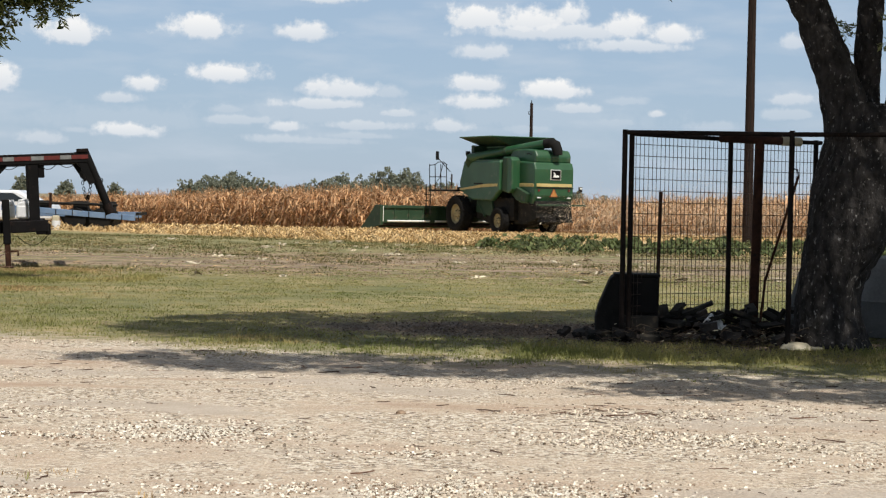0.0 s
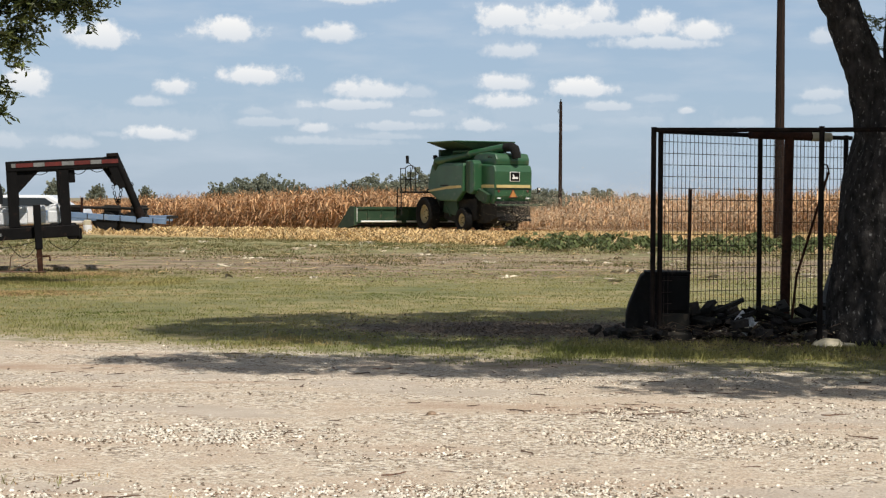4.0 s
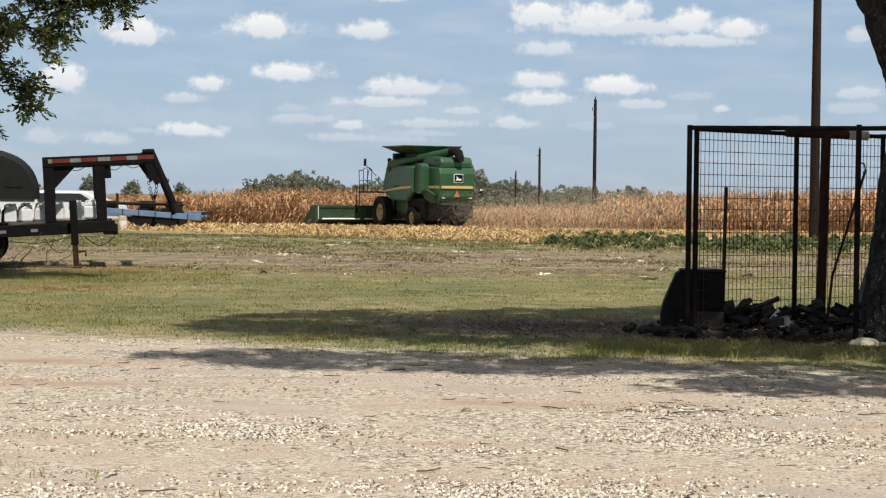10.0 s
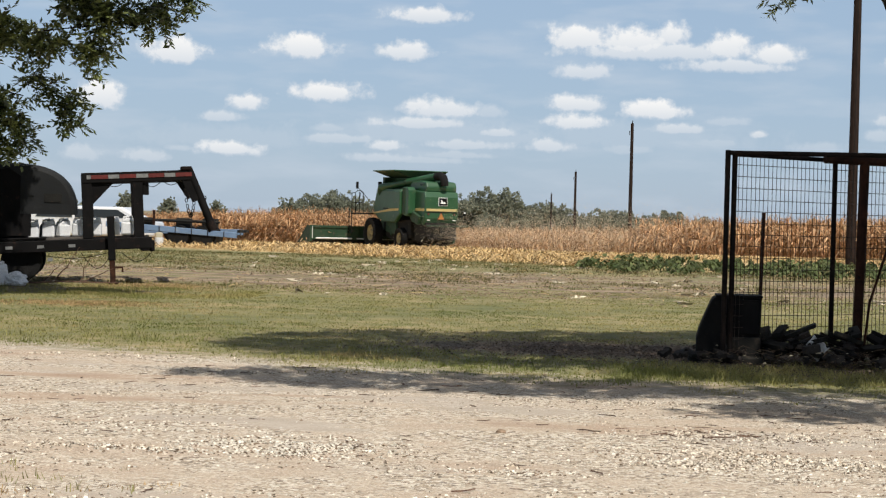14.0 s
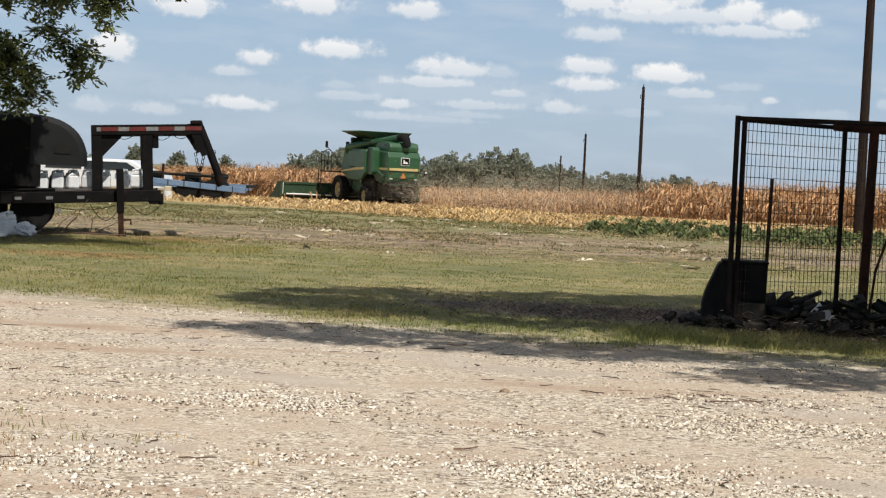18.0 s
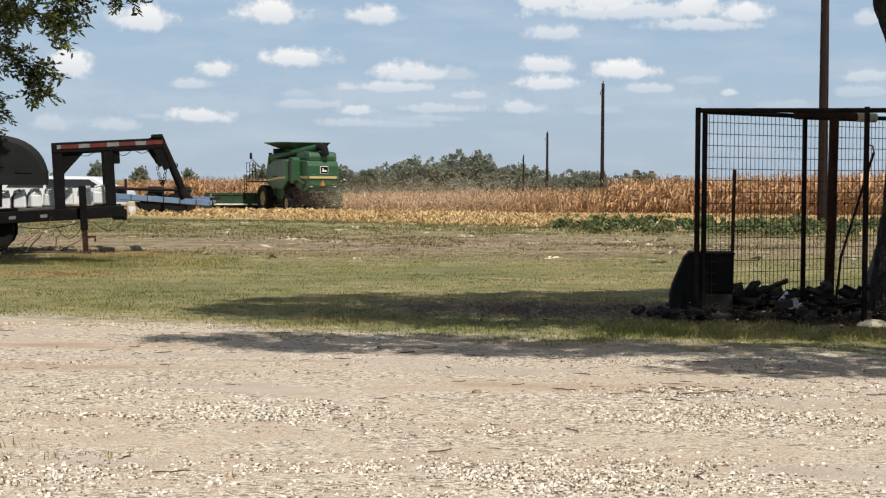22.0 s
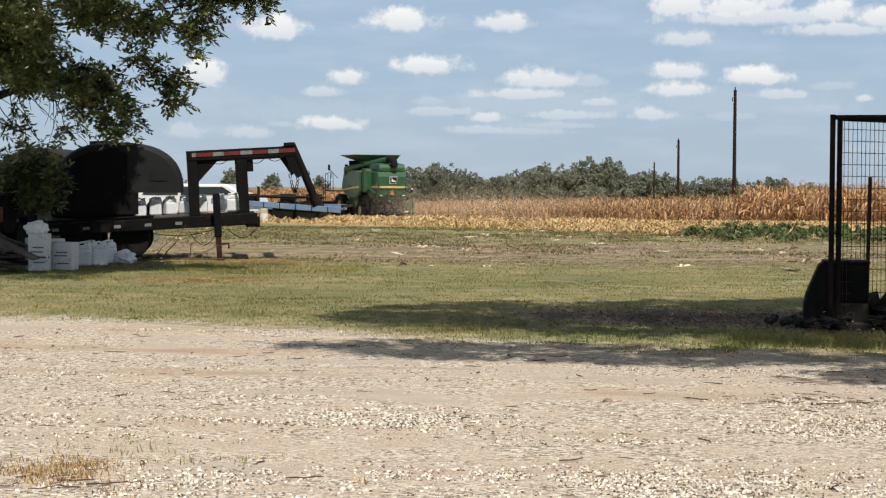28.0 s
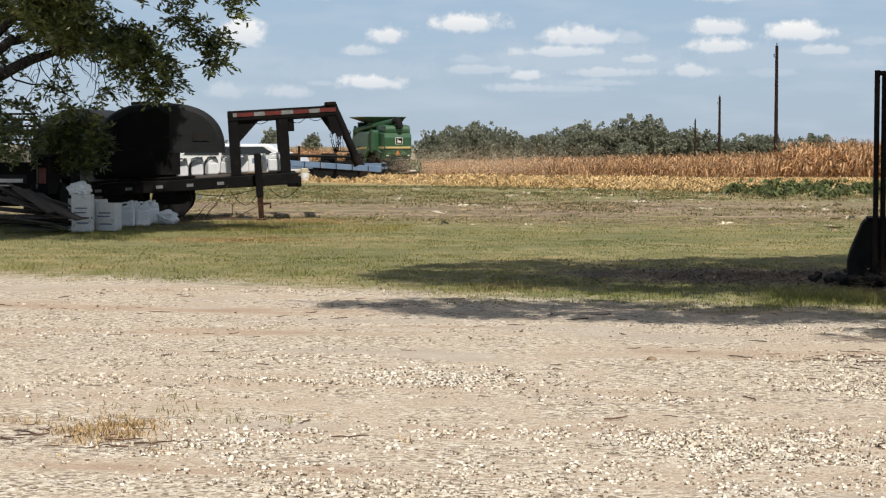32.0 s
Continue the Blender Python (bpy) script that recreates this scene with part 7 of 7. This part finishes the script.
def white_car():
    th = thing("white_car", pose(-15.9, 62.0, ground_z(63) - 0.08, 0, 0, 2), "white parked car behind the gooseneck trailer", "car")
    prof = [(-2.2, 0.35), (-2.25, 0.9), (-2.1, 1.3), (-1.75, 1.38), (1.05, 1.38), (1.7, 1.02), (2.2, 0.92), (2.28, 0.7), (2.2, 0.35)]
    part("body", Geo().prism(prof, 0, 1.75, "y"), M_WHITECAR, th, bevel=0.08)
    part("window", Geo().prism([(-2.0, 0.98), (-1.8, 1.26), (-0.70, 1.28), (-0.70, 0.98)], -0.012, 0.02, "y"), M_GLASS, th)
    part("window", Geo().prism([(-0.6, 0.98), (-0.6, 1.28), (0.90, 1.28), (1.35, 1.0)], -0.012, 0.02, "y"), M_GLASS, th)
    for x in (-1.4, 1.4):
        for y in (0.1, 1.6):
            ax = new("wheel")
            ax.parent = th
            ax.matrix_basis = pose(x, y, 0.32, 90)
            part("tyre", Geo().lathe([(0.2, -0.1), (0.32, -0.09), (0.32, 0.09), (0.2, 0.1)], 24), M_BLACK, ax, smooth=True)
            part("rim", Geo().lathe([(0.2, -0.08), (0.03, -0.1), (0.03, 0.1), (0.2, 0.08)], 16), M_CHROME, ax, smooth=True)


white_car()


def blue_trailer():
    th = thing("implement_trailer", pose(-11.9, 59.5, 0, 0, 0, 0), "old trailer with a faded blue side beam", "trailer")

    def P(name, g, mat, label="", smooth=False):
        return part(name, g, mat, th, label, smooth)

    P("side_beam", Geo().box(-2.9, 1.56, -0.1, 0.08, 0.42, 0.61, 0.015, Matrix.Rotation(radians(3.8), 4, "Y")), M_BLUE, "faded blue steel beam")
    for k in range(7):
        P("beam_joint", Geo().box(-1.6 + 0.55 * k, -1.57 + 0.55 * k, -0.115, -0.1, 0.42 - 0.066 * (0.55 * k - 1.6), 0.61 - 0.066 * (0.55 * k - 1.6)), M_DARK)
    P("far_beam", Geo().box(-2.9, 1.5, 1.7, 1.8, 0.4, 0.6, 0.01), M_BLUE)
    for k in range(5):
        P("cross_bar", Geo().box(-2.4 + k, -2.3 + k, 0, 1.75, 0.5, 0.6), M_DARK)
    P("toolbar", Geo().tube([(-2.2, 0.4, 0.88), (-0.9, 0.4, 0.86), (0.92, 0.4, 0.83)], 0.05, 8), M_DARK)
    P("tall_bracket", Geo().box(-1.35, -1.28, 0.3, 0.4, 0.6, 1.2), M_RUST)
    for x in (-0.6, 0.3, -1.9):
        P("press_box", Geo().box(x, x + 0.5, 0.5, 0.9, 0.6, 0.95, 0.03), M_DARK)
    P("underframe", Geo().prism([(-0.7, 0.04), (0.75, 0.04), (0.9, 0.42), (-0.95, 0.42)], 0.1, 1.6, "y"), M_DARK)
    for x in (-0.4, 0.42):
        for y in (0.05, 1.6):
            ax = new("wheel")
            ax.parent = th
            ax.matrix_basis = pose(x, y, 0.36, 90)
            part("tyre", Geo().lathe([(0.18, -0.1), (0.36, -0.1), (0.36, 0.1), (0.18, 0.1)], 24), M_BLACK, ax, smooth=True)
            part("rim", Geo().lathe([(0.18, -0.08), (0.03, -0.09), (0.03, 0.09), (0.18, 0.08)], 14), M_DARK, ax, smooth=True)
    th = thing("white_bucket", pose(-12.75, 58.6, 0) @ Matrix.Scale(0.75, 4), "pale plastic bucket full of scrap by the trailer", "bucket")
    part("bucket_body", Geo().lathe([(0.02, 0), (0.17, 0), (0.2, 0.4), (0.18, 0.4), (0.15, 0.05), (0.02, 0.05)], 18), M_WHITEPL, th, smooth=True)
    part("scrap", Geo().box(-0.15, 0.15, -0.12, 0.12, 0.3, 0.62, 0.05), M_TAN, th)


blue_trailer()


def pickup_bed():
    """A pickup's bed made into a trailer, seen from behind in the tree's shade."""
    th = thing("pickup_bed_trailer", pose(-10.34, 25.5, 0, 0, 0, 5), "black pickup bed trailer with a lettered tailgate, parked in shade", "trailer")

    def P(name, g, mat, label="", bevel=0.0):
        return part(name, g, mat, th, label, False, bevel)

    P("tailgate", Geo().box(-0.68, 0.66, -0.03, 0.03, 0.56, 0.98, 0.02), M_BLKPAINT)
    P("tailgate_recess", Geo().box(-0.55, 0.54, -0.042, -0.028, 0.66, 0.80, 0.01), M_POLY)
    P("tailgate_lettering", Geo().box(-0.40, 0.48, -0.05, -0.04, 0.68, 0.735), M_CHROME, "plain silver bar of worn lettering")
    P("tailgate_lettering", Geo().box(0.12, 0.30, -0.05, -0.04, 0.625, 0.645), M_CHROME, "plain silver bar of worn lettering")
    P("tailgate_handle", Geo().box(-0.08, 0.08, -0.055, -0.03, 0.86, 0.92, 0.01), M_DARK)
    for sx in (-1, 1):
        a, b = sorted((sx * 0.69, sx * 0.84))
        P("bed_side", Geo().prism([(0.0, 0.50), (0.0, 1.02), (0.06, 1.06), (1.95, 1.08), (1.95, 0.50), (1.5, 0.50), (1.3, 0.72), (0.75, 0.72), (0.55, 0.50)], a, b), M_BLKPAINT, bevel=0.02)
        P("bed_rail_cap", Geo().box(a - 0.01, b + 0.01, 0.0, 1.97, 1.06, 1.10, 0.012), M_POLY)
        P("tail_light", Geo().box(a + 0.02, b - 0.02, -0.03, 0.03, 0.66, 0.90, 0.015), M_RED, "red tail light")
    P("bed_floor", Geo().box(-0.7, 0.7, 0.03, 1.93, 0.52, 0.58), M_DARK)
    for x0, x1 in ((-0.66, -0.31), (-0.30, 0.04)):
        P("side_box", Geo().box(x0, x1, 1.50, 1.92, 0.585, 1.25, 0.02), M_TAN, "tan steel locker in the bed")
    P("bumper", Geo().box(-0.80, 0.80, -0.12, -0.03, 0.42, 0.53, 0.02), M_DARK)
    P("frame", Geo().box(-0.42, 0.42, 0.0, 1.95, 0.38, 0.50, 0.02), M_DARK)
    P("tongue", Geo().prism([(-0.4, 1.95), (0.4, 1.95), (0.06, 3.3), (-0.06, 3.3)], 0.38, 0.46, "z"), M_DARK)
    P("tongue_jack", Geo().tube([(0.0, 3.2, 0.0), (0.0, 3.2, 0.72)], 0.03, 10), M_DARK)
    P("axle", Geo().tube([(-0.7, 1.02, 0.33), (0.7, 1.02, 0.33)], 0.04, 8), M_DARK)
    for x in (-0.72, 0.72):
        ax = new("wheel")
        ax.parent = th
        ax.matrix_basis = pose(x, 1.02, 0.33, 0, 90, 0)
        part("tyre", Geo().lathe([(0.17, -0.11), (0.31, -0.11), (0.33, -0.07), (0.33, 0.07), (0.31, 0.11), (0.17, 0.11)], 26), M_BLACK, ax, smooth=True)
        part("rim", Geo().lathe([(0.17, -0.09), (0.03, -0.05), (0.03, 0.05), (0.17, 0.09)], 16), M_DARK, ax, smooth=True)


pickup_bed()


def pipe_gate():
    th = thing("pipe_gate", pose(-12.4, 30.0, 0.0, 0, 0, 2), "dark iron pipe gate standing behind the parked trailers", "gate")
    for z in (0.35, 0.62, 0.9, 1.16, 1.33, 1.57, 1.68, 1.78):
        part("bar", Geo().tube([(-1.2, 0, z), (1.02, 0, z)], 0.02, 8), M_IRON, th)
    for x in (-1.2, -0.2, 1.02):
        part("upright", Geo().tube([(x, 0, 0.0), (x, 0, 1.80)], 0.026, 8), M_IRON, th)
    part("thick_bar", Geo().tube([(-1.2, 0.03, 1.46), (1.0, 0.03, 1.46)], 0.055, 12), M_IRON, th)


pipe_gate()


def board_pile():
    r2 = random.Random(3)
    for k in range(22):
        ln = r2.uniform(0.6, 1.25)
        top = k > 9
        ob = part("board", Geo().box(-ln / 2, ln / 2, -0.07, 0.07, -0.013, 0.013, 0.004), M_WOOD)
        x, y = -9.22 + r2.uniform(-0.3, 0.3), 24.4 + r2.uniform(-0.3, 0.4)
        ob.matrix_basis = pose(x, y, (0.24 + 0.012 * k if top else 0.03 + 0.026 * k) + (0.10 * (x + 9.5) if not top else 0), r2.uniform(-14, 14), r2.uniform(8, 30) if top else r2.uniform(-3, 6), r2.uniform(-35, 25))
        tagged(ob, "weathered grey board in a loose pile", "board", "boards piled by the trailer")


board_pile()


def grey_tarp():
    """Sheet leaning behind the trunk, and a grey drum past it."""
    g = Geo()
    n = 14
    for j in range(n + 1):
        for i in range(n + 1):
            u, v = i / n, j / n
            w = 0.42 * (1 - 0.75 * v)
            g.v.append((0.1 + (u - 0.35) * w * 1.6, 0.12 * math.sin(u * 7 + v * 3) * (1 - v) + 0.15 * v, 0.62 * v + 0.02 * noise.noise((u * 4, v * 4, 1))))
    g.f = [(j * (n + 1) + i, j * (n + 1) + i + 1, (j + 1) * (n + 1) + i + 1, (j + 1) * (n + 1) + i) for j in range(n) for i in range(n)]
    ob = part("tarp", g, M_GREY)
    so = ob.modifiers.new("cloth", "SOLIDIFY")
    so.thickness = 0.012
    ob.matrix_basis = pose(3.28, 16.55, 0.0)
    tagged(ob, "faded grey tarp heaped against the trunk", "tarp")
    th = thing("grey_drum", pose(4.35, 17.1, 0), "weathered grey drum standing behind the trunk", "drum")
    part("shell", Geo().lathe([(0.02, 0), (0.36, 0.0), (0.38, 0.05), (0.38, 0.32), (0.395, 0.34), (0.38, 0.36), (0.38, 0.66), (0.34, 0.75), (0.02, 0.78)], 28), M_GREY, th, smooth=True)
    part("bung", Geo().tube([(0.15, 0, 0.75), (0.15, 0, 0.80)], 0.04, 10), M_DARK, th)
    tyre("tyre", pose(4.5, 16.55, 0.34, 80, 0, 10), 0.33, 0.2, label="worn black tyre leaning on the drum")


grey_tarp()



# ---- what moves ----
def harvester_pose(s):
    p = START + ROW * s
    return pose(p[0], p[1], ground_z(p[1]) + DROP, 0, 0, HEADING)


def motions():
    walk(HARVESTER, [(t, harvester_pose(s)) for t, s in TRAVEL])
    for ax, r in WHEELS:
        rest = ax.matrix_basis.copy()
        rows = []
        for k in range(65):
            t = 0.5 * k
            rows.append((t, rest @ Matrix.Rotation(-gone(t) / r, 4, "X")))
        walk(ax, rows)
    walk(CHAFF, [(t, harvester_pose(s)) for t, s in TRAVEL])
    for ob, (x, y, z) in PUFFS:
        walk(ob, [(t, harvester_pose(s) @ Matrix.Translation((x, y, z)) @ Matrix.Rotation(0.03 * t, 4, "Z")) for t, s in TRAVEL])
    # corn pulled down into the header as it is reached
    times = [0.1 * k for k in range(321)]
    way = [gone(t) for t in times]
    for s0, ob, base in CORN_LENGTHS:
        at = float(np.interp(s0 - CUT, way, times, left=-5.0, right=99.0))
        up, down = Matrix.Translation(base), Matrix.Translation(Vector(base) - Vector((0, 0, 2.45)))
        if at > 31.0:
            rows = [(0, up), (32, up)]
        elif at < 0.2:
            rows = [(0, down), (32, down)]
        else:
            rows = [(0, up), (max(0.03, at - 0.1), up), (at + 1.0, down), (32, down)]
        walk(ob, rows)


motions()
